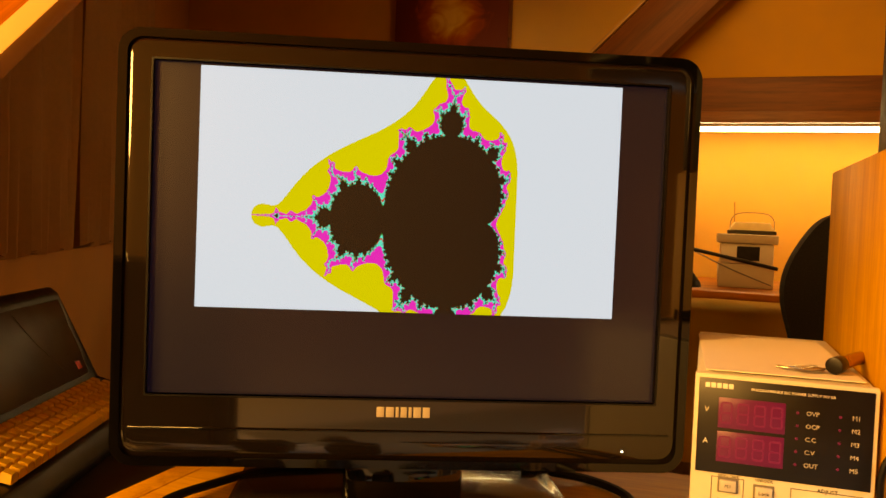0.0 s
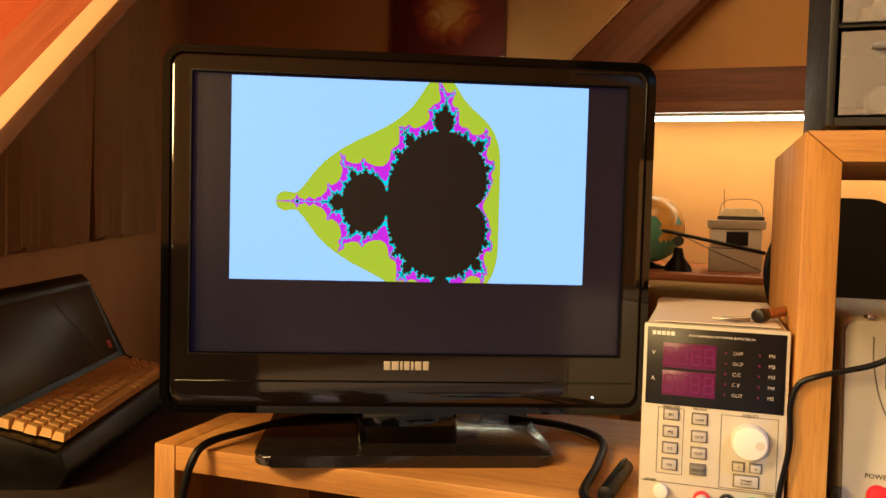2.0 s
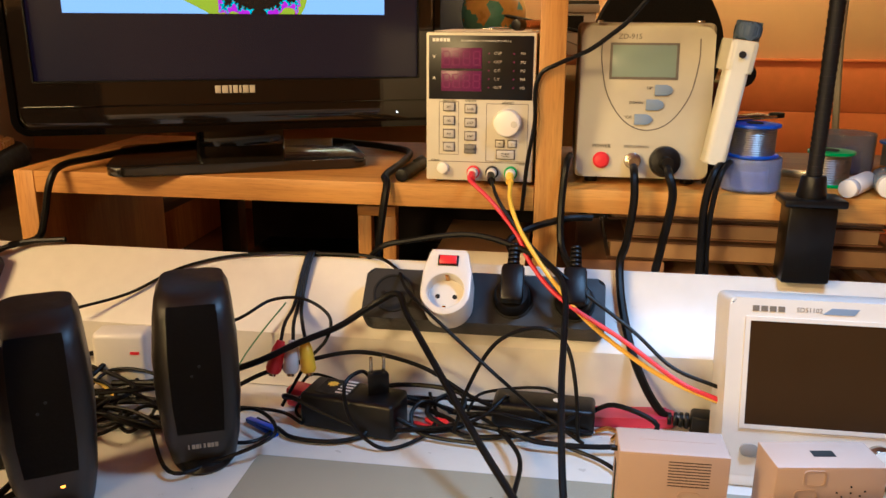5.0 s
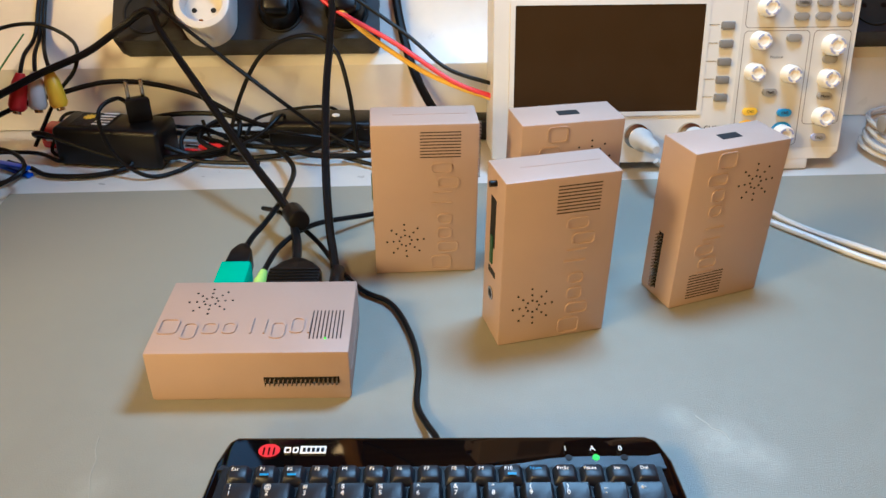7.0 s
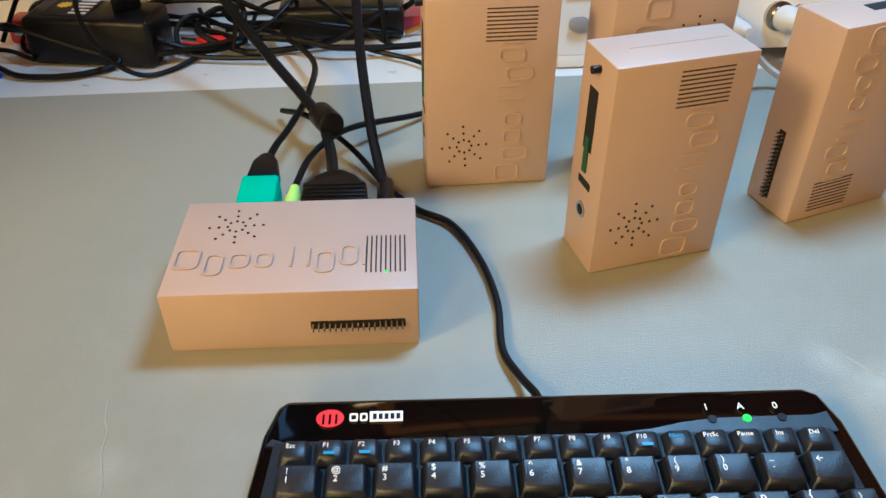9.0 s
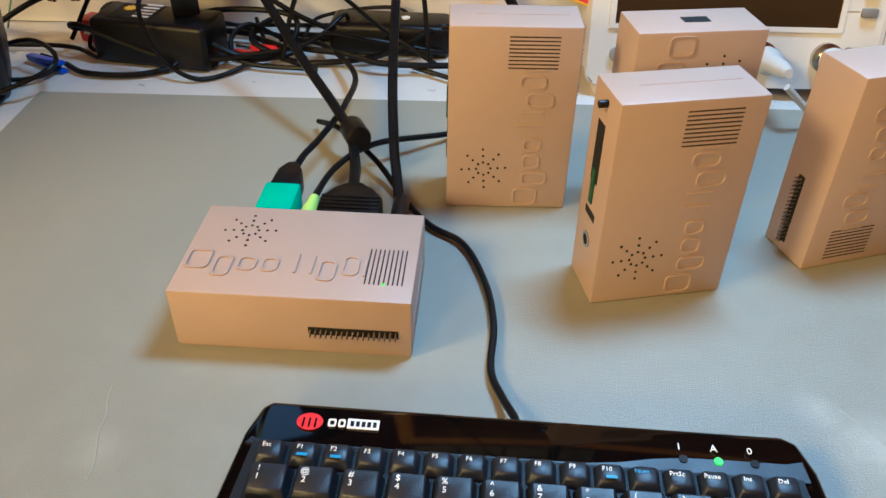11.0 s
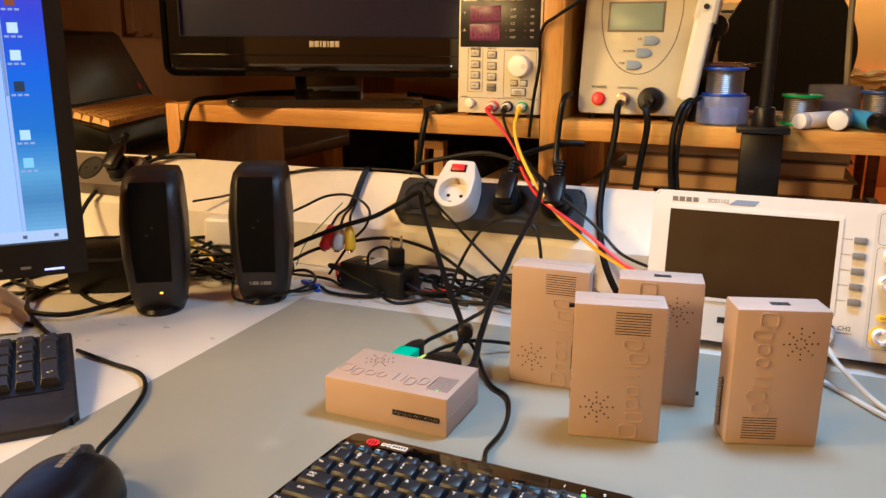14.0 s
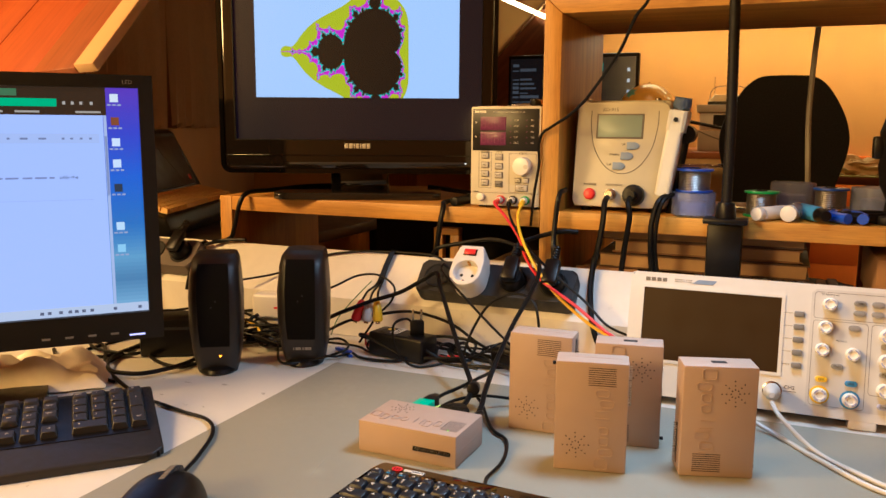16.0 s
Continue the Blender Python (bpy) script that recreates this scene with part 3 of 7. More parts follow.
def office_chair():
    ch = thing("office_chair", pose(0.952, 3.10, 0, 0, 0, 6), "black cloth office chair with a rounded back", "chair")
    half = ((0.040, 0.302), (0.092, 0.296), (0.135, 0.266), (0.176, 0.206), (0.207, 0.140), (0.220, 0.075), (0.214, 0.010), (0.192, -0.070), (0.172, -0.150), (0.155, -0.230), (0.120, -0.282), (0.050, -0.302))
    ring = [(x, y, 0) for x, y in half[::-1]] + [(-x, y, 0) for x, y in half]
    out = [(v.x, v.y) for v in curve_points(ring, 4)]
    bm = prism(out, -0.035, 0.035, 0.018, 3)
    part("backrest", moved(bm, Matrix.Translation((0, 0, 0.965)) @ FRONT), CLOTH_BLACK, ch)
    part("seat", moved(prism(rounded(0.5, 0.48, 0.1), 0.44, 0.53, 0.02, 3), Matrix.Translation((0, -0.28, 0))), CLOTH_BLACK, ch)
    part("spine", tube([(0, 0.05, 0.75), (0, 0.07, 0.55), (0, -0.1, 0.43)], 0.025), BLACK, ch)
    part("column", cyl(0.03, 0.34, (0, -0.26, 0.27)), STEEL, ch)
    for k in range(5):
        a = 2 * math.pi * k / 5
        leg = part("leg", tube([(0, -0.26, 0.1), (0.15 * math.cos(a), -0.26 + 0.15 * math.sin(a), 0.09), (0.3 * math.cos(a), -0.26 + 0.3 * math.sin(a), 0.06)], 0.018), BLACK, ch)
        part("castor", cyl(0.028, 0.04, (0.3 * math.cos(a), -0.26 + 0.3 * math.sin(a), 0.028), "X", 16), BLACK, leg)
    return ch


office_chair()

# ---- desk ----
DX0, DX1 = -0.95, 1.75
desk = thing("desk", pose(0, 0, 0), "white laminate desk with a sloped rear panel", "desk")
part("desktop", bx(DX0, DX1, -0.32, 0.975, 0.720, 0.748, 0.003), DESK_WHITE, desk)
side = prism([(0.945, 0.749), (0.97, 0.749), (1.012, 0.865), (1.014, 0.870), (1.008, 0.8735), (1.003, 0.8715), (0.944, 0.8085)], 0, DX1 - DX0)
part("rear_panel", moved(side, Matrix(((0, 0, 1, DX0), (1, 0, 0, 0), (0, 1, 0, 0), (0, 0, 0, 1)))), DESK_WHITE, desk, "sloped white rear panel")
for x in (DX0 + 0.03, DX1 - 0.07):
    part("leg", bx(x, x + 0.04, -0.25, 0.9, 0.0, 0.718, 0.003), DESK_WHITE, desk)

mat_th = thing("desk_mat", pose(0, 0, 0), "grey-green rubber work mat on the desk", "mat")
part("sheet", bx(0.393, 1.42, 0.05, 0.808, 0.7485, 0.7505, 0.0008, 1), MAT_GREY, mat_th)
random.seed(11)
for x, y, a, l in ((0.553, 0.50, 98, 0.050), (0.868, 0.515, 120, 0.02)):
    pts = []
    for k in range(7):
        u = (k / 6 - 0.5) * l
        pts.append((x + u * math.cos(radians(a)) + random.uniform(-1, 1) * 0.0012, y + u * math.sin(radians(a)) + random.uniform(-1, 1) * 0.0012, 0.75035))
    part("scratch", tube(pts, 0.00042, 5, 4), SCUFF, mat_th, "pale scuff")

# ---- oak shelf unit behind the desk ----
shelf = thing("shelf_unit", pose(0, 0, 0), "oak shelf unit with a tall upright post", "shelf")
SF, SB = 1.025, 1.315
part("shelf_board", bx(0.056, 0.6195, SF, SB, 0.928, 0.953, 0.0015), OAK_X, shelf)
part("shelf_board", bx(0.6465, 1.52, SF, SB, 0.928, 0.953, 0.0015), OAK_X, shelf)
part("side_panel", bx(0.031, 0.0555, SF, SB, 0.0, 0.953, 0.0015), OAK_Z, shelf)
part("post", moved(prism([(0.620, 0.0), (0.646, 0.0), (0.646, 1.2380), (0.620, 1.2616)], -SB, -SF, 0.0008), FRONT), OAK_Z, shelf)
part("top_board", moved(prism([(0.6465, 1.2385), (1.52, 1.2385), (1.52, 1.262), (0.6207, 1.262)], -SB, -SF, 0.0008), FRONT), OAK_X, shelf)
part("side_panel", bx(1.5205, 1.545, SF, SB, 0.0, 1.262, 0.0015), OAK_Z, shelf)
part("lower_board", bx(0.056, 0.6195, SF + 0.01, SB, 0.58, 0.605, 0.0015), OAK_X, shelf)
part("lower_board", bx(0.6465, 1.52, SF + 0.01, SB, 0.58, 0.605, 0.0015), OAK_X, shelf)
# near-black sheet across part of the bay's back
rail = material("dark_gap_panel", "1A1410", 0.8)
part("back_sheet", bx(0.20, 0.6195, SB - 0.012, SB - 0.002, 0.606, 0.926), rail, shelf, "near-black sheet at the back of the bay")

tb = thing("side_table", pose(0, 0, 0), "low black table beside the shelf unit", "table")
part("tabletop", bx(-0.95, 0.027, 1.03, 1.80, 0.82, 0.845, 0.003), material("black_table_top", "2E261E", 0.42, vary=0.2), tb)
for x, y in ((-0.9, 1.08), (-0.02, 1.08), (-0.9, 1.74), (-0.02, 1.74)):
    part("leg", bx(x - 0.02, x + 0.02, y - 0.02, y + 0.02, 0, 0.819, 0.002), BLACK, tb)

# things on the lower boards
dev = thing("recorder_box", pose(0.36, 1.17, 0.605), "black audio recorder with a red lamp on the lower board", "recorder")
part("body", bx(-0.13, 0.13, -0.08, 0.12, 0, 0.21, 0.004), BLACK, dev)
part("front", bx(-0.125, 0.125, -0.084, -0.0805, 0.01, 0.2, 0.001), PIANO, dev)
part("lamp", bx(0.0, 0.018, -0.0865, -0.0845, 0.165, 0.174), glow("dull_red_lamp", "B01010", 0.8), dev, "dull red lamp")
fr = thing("wooden_frame", pose(0.545, 1.12, 0.605), "pale wooden frame leaning in the shelf unit", "frame")
for x in (-0.135, -0.105):
    part("upright", bx(x, x + 0.016, -0.01, 0.006, 0, 0.29, 0.001), OAK_Z, fr)
part("rail", bx(-0.135, -0.089, -0.012, 0.008, 0.2905, 0.302, 0.001), OAK_X, fr)
bk = thing("cardboard_box", pose(0.56, 1.2, 0.605), "open brown cardboard box on the lower board", "box")
part("body", bx(-0.06, 0.05, -0.09, 0.09, 0, 0.245, 0.002), CARDBOARD, bk)
part("flap", moved(bx(-0.06, 0.05, -0.05, 0.0, 0, 0.003), pose(0, -0.09, 0.25, 24)), PAPER, bk, "pale printed flap")


def book(x0, x1, y0, y1, z0, z1, cover, label):
    b = thing("book", pose((x0 + x1) / 2, (y0 + y1) / 2, z0), label, "book", "books in the shelf unit")
    w2, d2, h = (x1 - x0) / 2, (y1 - y0) / 2, z1 - z0
    part("page_block", bx(-w2 + 0.004, w2 - 0.004, -d2 + 0.002, d2 - 0.002, 0.002, h - 0.002), PAGES, b, "yellowed pages")
    part("cover", merge(bx(-w2, w2, -d2, d2, 0, 0.0018), bx(-w2, w2, -d2, d2, h - 0.0018, h)), cover, b)
    return b


DARKCOVER = material("book_cover_dark", "5A3E26", 0.5)
PAGES = material("yellowed_pages", "AE8C60", 0.8, vary=0.12, scale=60)
TANCOVER = material("book_cover_tan", "8A6240", 0.6)
# low row of upright packets and boxes, with books laid flat on them
cbx = thing("cardboard_box", pose(0.715, 1.17, 0.605), "brown cardboard box with a folded lid", "box")
part("body", bx(-0.045, 0.045, -0.10, 0.1, 0, 0.26, 0.002), CARDBOARD, cbx)
part("flap", bx(-0.047, 0.047, -0.104, -0.1005, 0.17, 0.262, 0.001), CARDBOARD, cbx)
cbx = thing("cardboard_box", pose(0.800, 1.17, 0.605), "brown cardboard box standing upright", "box")
part("body", bx(-0.036, 0.036, -0.10, 0.1, 0, 0.245, 0.002), CARDBOARD, cbx)
part("flap", bx(-0.036, 0.036, -0.104, -0.1005, 0.15, 0.246, 0.001), CARDBOARD, cbx)
for k in range(14):
    pk = thing("packet", pose(0.848 + 0.0155 * k, 1.155, 0.605), "thin brown card packet standing upright", "packet", "upright packets in the shelf unit")
    hgt = 0.236 + 0.006 * math.sin(k * 2.3)
    part("sleeve", bx(-0.007, 0.007, -0.09, 0.09, 0, hgt, 0.0015), CARDBOARD if k % 3 else TANCOVER, pk)
    part("edge", bx(-0.005, 0.005, -0.0918, -0.0903, 0.01, hgt - 0.008, 0.0), PAPER if k % 2 else CARDBOARD, pk)
book(0.70, 0.995, 1.07, 1.26, 0.868, 0.889, DARKCOVER, "thick closed book with dark cover laid flat")
book(0.72, 0.985, 1.08, 1.25, 0.890, 0.908, TANCOVER, "closed book with tan cover laid flat")
book(0.70, 0.99, 1.085, 1.26, 0.909, 0.925, DARKCOVER, "slim closed book with dark cover laid flat")
cbx = thing("cardboard_box", pose(1.21, 1.17, 0.605), "wide brown cardboard box with a lid", "box")
part("body", bx(-0.13, 0.13, -0.10, 0.1, 0, 0.235, 0.002), CARDBOARD, cbx)
part("lid", bx(-0.134, 0.134, -0.104, 0.104, 0.2355, 0.3, 0.003), CARDBOARD, cbx)

# ---- black wide screen on the shelf ----
MON = pose(0.2790, 1.0875, 0.0, 0, 0, 23)


def rounded_plate(w, h, r, depth, bev, zc):
    return moved(prism(rounded(w, h, r), -depth, 0, bev, 3), Matrix.Translation((0, 0, zc)) @ FRONT @ pose(0, 0, 0, 0, 0, 0))


def arched_frame(outer, inner, low, high, steps=8):
    """A frame whose face swells gently between two outlines with the same count of corners."""
    bm = bmesh.new()
    rings = []
    for j in range(steps + 1):
        f = j / steps
        z = low + (high - low) * math.sin(math.pi / 2 * min(1.0, 0.2 + f / 0.4))
        rings.append([bm.verts.new((ox + (ix - ox) * f, oy + (iy - oy) * f, z)) for (ox, oy), (ix, iy) in zip(outer, inner)])
    for pts in (inner, outer):
        rings.append([bm.verts.new((x, y, low - 0.003)) for x, y in pts])
    rings.append(rings[0])
    n = len(outer)
    for a, b in zip(rings, rings[1:]):
        for k in range(n):
            bm.faces.new((a[k], a[(k + 1) % n], b[(k + 1) % n], b[k]))
    return bm


mon = thing("screen_monitor", MON, "glossy black flat screen monitor showing a fractal picture", "monitor")
ZC, W, H = 1.1695, 0.467, 0.343
fr_o = rounded(W, H, 0.016)
opening = [(x * 0.418 / W, y) for x, y in rounded(W, 0.266, 0.0015)]
opening = [(x, y + 0.0170) for x, y in opening]
# bezel black is lifted towards brown for the room mirrored in it
part("bezel", moved(arched_frame(fr_o, opening, 0.0005, 0.0062), Matrix.Translation((0, -0.0, ZC)) @ FRONT), material("gloss_black_reflection_lift", "16110E", 0.07, vary=0.1, coat=0.6), mon, "glossy black bezel")
part("rim", moved(ring_prism(rounded(W + 0.004, H + 0.004, 0.018), rounded(W - 0.010, H - 0.010, 0.012), -0.02, 0.0085), Matrix.Translation((0, 0, ZC)) @ FRONT), PIANO, mon, "raised glossy rim")
part("back", moved(prism(rounded(W - 0.004, H - 0.004, 0.018), -0.055, -0.003, 0.01, 3), Matrix.Translation((0, 0, ZC)) @ FRONT), BLACK, mon)
part("inner_edge", moved(ring_prism([(x * 1.007, (y - 0.017) * 1.011 + 0.017) for x, y in opening], opening, 0.0, 0.0066), Matrix.Translation((0, 0, ZC)) @ FRONT), BLACK, mon, "raised edge round the screen")
part("ridge", bx(-0.222, 0.222, -0.0078, -0.0062, 1.026, 1.0275, 0.0004), PIANO, mon)
part("lower_lip", bx(-0.2, 0.2, -0.0078, -0.0062, 1.0015, 1.003, 0.0004), PIANO, mon)
part("screen", bx(-0.2125, 0.2125, -0.0, 0.0025, 1.053, 1.3245), SCREEN_BROWN, mon, "dark screen glass")
part("standby_lamp", cyl(0.0007, 0.001, (0.183, -0.0066, 1.0130), "Y", 12), LED_WHITE, mon, "tiny white lamp")
part("neck", bx(-0.05, 0.05, 0.0, 0.04, 0.958, 1.02, 0.006), PIANO, mon)
bs = part("base", moved(prism(rounded(0.285, 0.172, 0.018), 0.0, 0.011, 0.003, 3), pose(-0.001, 0.045, 0.9535)), material("satin_black_base", "1D1A17", 0.20, coat=0.6), mon, "glossy black base plate")
for x in (-0.11, 0.11):
    part("foot", cyl(0.008, 0.0008, (x, 0.045, 0.9533)), BLACK, mon)
# maker's mark, as plain bars
xs = -0.024
for wd in (0.0062, 0.0066, 0.0026, 0.0052, 0.0026, 0.0062, 0.0058):
    part("mark", bx(xs, xs + wd, -0.0072, -0.0062, 1.0385, 1.0470, 0.0002), INK_PALE, mon, "silver maker's mark")
    xs += wd + 0.0014


def fractal_picture(x0, x1, z0, z1, y, parent):
    """The picture on the screen, by counting steps of z*z+c until it runs off."""
    nx, nz = 600, 300
    cr = np.linspace(-2.50, 1.534, nx)[None, :]
    ci = np.linspace(1.09, -0.70, nz)[:, None]
    c = cr + 1j * ci
    z, steps = np.zeros_like(c), np.zeros(c.shape, int)
    for k in range(40):
        live = np.abs(z) <= 2
        z = np.where(live, z * z + c, z)
        steps += live
    colour = np.zeros(c.shape, int)
    colour[steps >= 5] = 1
    colour[steps >= 9] = 2
    colour[steps >= 15] = 3
    colour[steps >= 20] = 4
    colour[steps >= 22] = 3
    colour[steps >= 27] = 5
    colour[steps >= 30] = 6
    inks = (("picture_white", "C2DCFF", 0.80), ("picture_yellow", "C9CE12", 0.76), ("picture_magenta", "E01ED0", 0.76), ("picture_cyan", "10D8D0", 0.85), ("picture_red", "D8201E", 0.7), ("picture_green", "22A04A", 0.7), ("picture_black", "1A1211", 0.35))
    for i, (name, ink, strength) in enumerate(inks):
        bm = bmesh.new()
        for r in range(nz):
            row, a = colour[r] == i, 0
            za, zb = z1 + (z0 - z1) * r / nz, z1 + (z0 - z1) * (r + 1) / nz
            while a < nx:
                if not row[a]:
                    a += 1
                    continue
                b = a
                while b < nx and row[b]:
                    b += 1
                xa, xb = x0 + (x1 - x0) * a / nx, x0 + (x1 - x0) * b / nx
                bm.faces.new([bm.verts.new(v) for v in ((xa, y, zb), (xb, y, zb), (xb, y, za), (xa, y, za))])
                a = b
        tagged(part("picture_area", bm, glow(name, ink, strength), parent), kind="stuff")


fractal_picture(-0.1735, 0.1705, 1.124, 1.3175, -0.0006, mon)

# ---- bench power supply ----
PS = pose(0.5615, 1.031, 0.953)
psu = thing("power_supply", PS, "beige bench power supply with dark red number windows", "power supply")
PW, PH, PZ = 0.111, 0.154, 0.004


def pf(a, b):
    """A place on the supply's front from fractions across and down."""
    return (a - 0.5) * PW, PH - b * (PH - PZ)


part("cover", bx(-PW / 2 + 0.001, PW / 2 - 0.001, 0.004, 0.235, PZ, PH - 0.001, 0.002), BEIGE, psu)
part("front_frame", bx(-PW / 2, PW / 2, 0.0, 0.006, PZ, PH, 0.0015), BEIGE, psu, "beige moulded front")
x0, z1 = pf(0.025, 0.02)
x1, z0 = pf(0.975, 0.44)
part("display_panel", bx(x0, x1, -0.0008, 0.001, z0, z1, 0.0004), material("display_black", "0C0A0C", 0.34), psu, "black display panel")
for b0, b1 in ((0.10, 0.235), (0.25, 0.385)):
    (xa, za), (xb, zb) = pf(0.14, b0), pf(0.51, b1)
    win = part("number_window", bx(xa, xb, -0.0014, -0.0008, zb, za, 0.0002), RED_WINDOW, psu, "unlit dark red number window")
    SEG = material("unlit_digit", "6E1C5C", 0.3, vary=0.03)
    for k in range(4):
        cx, zc, dw, dh = xa + (xb - xa) * (k + 0.5) / 4, (za + zb) / 2, 0.0032, 0.0066
        bars = [bx(cx - dw, cx + dw, -0.00165, -0.0014, zc + s * dh - 0.0006, zc + s * dh + 0.0006) for s in (-1, 0, 1)]
        bars += [bx(cx + s * dw - 0.0006, cx + s * dw + 0.0006, -0.00165, -0.0014, zc + q * dh / 2 - 0.0026, zc + q * dh / 2 + 0.0026) for s in (-1, 1) for q in (-1, 1)]
        for bar in bars:
            part("segment", bar, SEG, win)
for i, (l, r) in enumerate(zip(("OVP", "OCP", "C.C", "C.V", "OUT"), ("M1", "M2", "M3", "M4", "M5"))):
    b = 0.135 + 0.056 * i
    for s, a, al in ((l, 0.62, "LEFT"), (r, 0.86, "LEFT")):
        x, z = pf(a, b)
        text(s, 0.0040, on_front(x, -0.0010, z), INK_PALE, psu, al)
    for a in (0.575, 0.80):
        x, z = pf(a, b)
        part("lamp", cyl(0.0009, 0.0006, (x, -0.001, z), "Y", 10), RED_WINDOW, psu)
for s, a, b in (("V", 0.075, 0.16), ("A", 0.075, 0.30)):
    x, z = pf(a, b)
    text(s, 0.0048, on_front(x, -0.0010, z), INK_WHITE, psu)
x, z = pf(0.35, 0.055)
text("PROGRAMMABLE DC POWER SUPPLY 30V 5A", 0.0025, on_front(x + 0.0215, -0.001, z), INK_WHITE, psu)
for k in range(5):
    x, z = pf(0.06 + 0.033 * k, 0.05)
    part("mark", bx(x, x + 0.0029, -0.0012, -0.0007, z - 0.0016, z + 0.0016), INK_WHITE, psu, "white maker's mark")


def pushbutton(x, z, w, h, legend, parent, mat=GREY_BTN, size=0.0036, depth=0.003):
    surround = part("button_frame", bx(x - w / 2 - 0.0012, x + w / 2 + 0.0012, -0.0006, 0.001, z - h / 2 - 0.0012, z + h / 2 + 0.0012, 0.0004), LINE_GREY, parent)
    b = part("button", bx(x - w / 2, x + w / 2, -depth, 0.0, z - h / 2, z + h / 2, 0.0007), mat, parent)
    if legend:
        text(legend, size, on_front(x, -depth - 0.0001, z), INK, b)
    return b


BTN = material("pale_grey_button", "B9B4AA", 0.4, vary=0.05)
for i, b in enumerate((0.49, 0.585, 0.675, 0.765)):
    for a, leg in ((0.215, ("M1", "M2", "M3", "M4")[i]), (0.415, ("Lock", "OCP", "OVP", "On/Off")[i])):
        x, z = pf(a, b + 0.012 * (a > 0.3))
        pushbutton(x, z, 0.0105, 0.0075, leg, psu, BTN if leg != "On/Off" else GREY_BTN, 0.0034)
for a in (0.69, 0.805):
    x, z = pf(a, 0.735)
    pushbutton(x, z, 0.0075, 0.0058, "<" if a < 0.75 else ">", psu, BTN, 0.004)
x, z = pf(0.745, 0.81)
pushbutton(x, z, 0.0175, 0.0082, "", psu, BTN)
text("Voltage/\nCurrent", 0.0026, on_front(x, -0.0032, z), INK, psu)
for s, a, b, sz in (("MEMORY", 0.215, 0.435, 0.0026), ("ADJUST", 0.755, 0.462, 0.0036), ("UNLOCK", 0.415, 0.450, 0.0026), ("POWER", 0.085, 0.862, 0.0026), ("GND", 0.90, 0.875, 0.0026), ("RECALL / SAVE", 0.215, 0.449, 0.0020)):
    x, z = pf(a, b)
    text(s, sz, on_front(x, -0.0003, z), INK, psu)
for (a0, b0), (a1, b1) in (((0.12, 0.455), (0.305, 0.82)), ((0.56, 0.465), (0.945, 0.86))):
    (xa, za), (xb, zb) = pf(a0, b0), pf(a1, b1)
    o = [(xa, za), (xb, za), (xb, zb), (xa, zb)][::-1]
    i2 = [(x + (0.0005 if x == xa else -0.0005), z + (0.0005 if z == zb else -0.0005)) for x, z in o]
    part("outline", moved(ring_prism(o, i2, 0.0, 0.0003), FRONT), LINE_GREY, psu)
xa, za = pf(0.02, 0.868)
part("groove", bx(xa, -xa, -0.0003, 0.0001, za - 0.0003, za + 0.0003), LINE_GREY, psu)
x, z = pf(0.755, 0.59)
kn = part("knob", cyl(0.0145, 0.012, (x, -0.006, z), "Y", 36, 0.0132, 0.0018), KNOB_WHITE, psu, "ivory turning knob")
part("dimple", cyl(0.0034, 0.0006, (x + 0.0075, -0.0121, z - 0.0005), "Y", 20), BEIGE, kn)
x, z = pf(0.16, 0.912)
part("power_button", cyl(0.0062, 0.007, (x, -0.0035, z), "Y", 28, 0.0058, 0.0012), KNOB_WHITE, psu, "round ivory power button")
for a, m_, m2, nm in ((0.45, RED, RED_CORD, "red"), (0.625, BLACK, CORD, "black"), (0.80, GREEN, YELLOW_CORD, "green")):
    x, z = pf(a, 0.935)
    t_ = part("terminal", cyl(0.0068, 0.005, (x, -0.0025, z), "Y", 24), m_, psu, nm + " terminal ring")
    part("post_cap", cyl(0.0055, 0.011, (x, -0.008, z), "Y", 20, 0.0050, 0.0006), WHITE_PL, t_)
for x in (-0.042, 0.042):
    for y in (0.02, 0.21):
        part("foot", cyl(0.006, 0.004, (x, y, 0.002)), BLACK, psu)

pp = solid("paper_sheet", moved(bx(-0.048, 0.05, 0.012, 0.20, 0.0, 0.0006), pose(0.561, 1.031, 1.1075, 0, 0, 2)), PAPER, "sheet of white paper lying on the power supply", "paper")
tl = thing("torch_tip", pose(0.600, 1.075, 1.1083, 0, 0, -25), "small brass torch tip with dark blades on the paper", "tool")
part("stem", cyl(0.0048, 0.045, (0, 0.02, 0.006), "Y", 20), BRASS, tl)
part("collar", cyl(0.0058, 0.014, (0, -0.008, 0.006), "Y", 20, None, 0.001), BLACK, tl)
part("blade", moved(bx(-0.03, 0.0, -0.003, 0.003, 0, 0.0012, 0.0003), pose(-0.006, -0.014, 0.001, 0, 0, 20)), STEEL, tl)
part("blade", moved(bx(-0.006, 0.006, -0.02, 0.0, 0, 0.0012, 0.0003), pose(-0.010, -0.012, 0.0026, 0, 0, -30)), STEEL, tl)

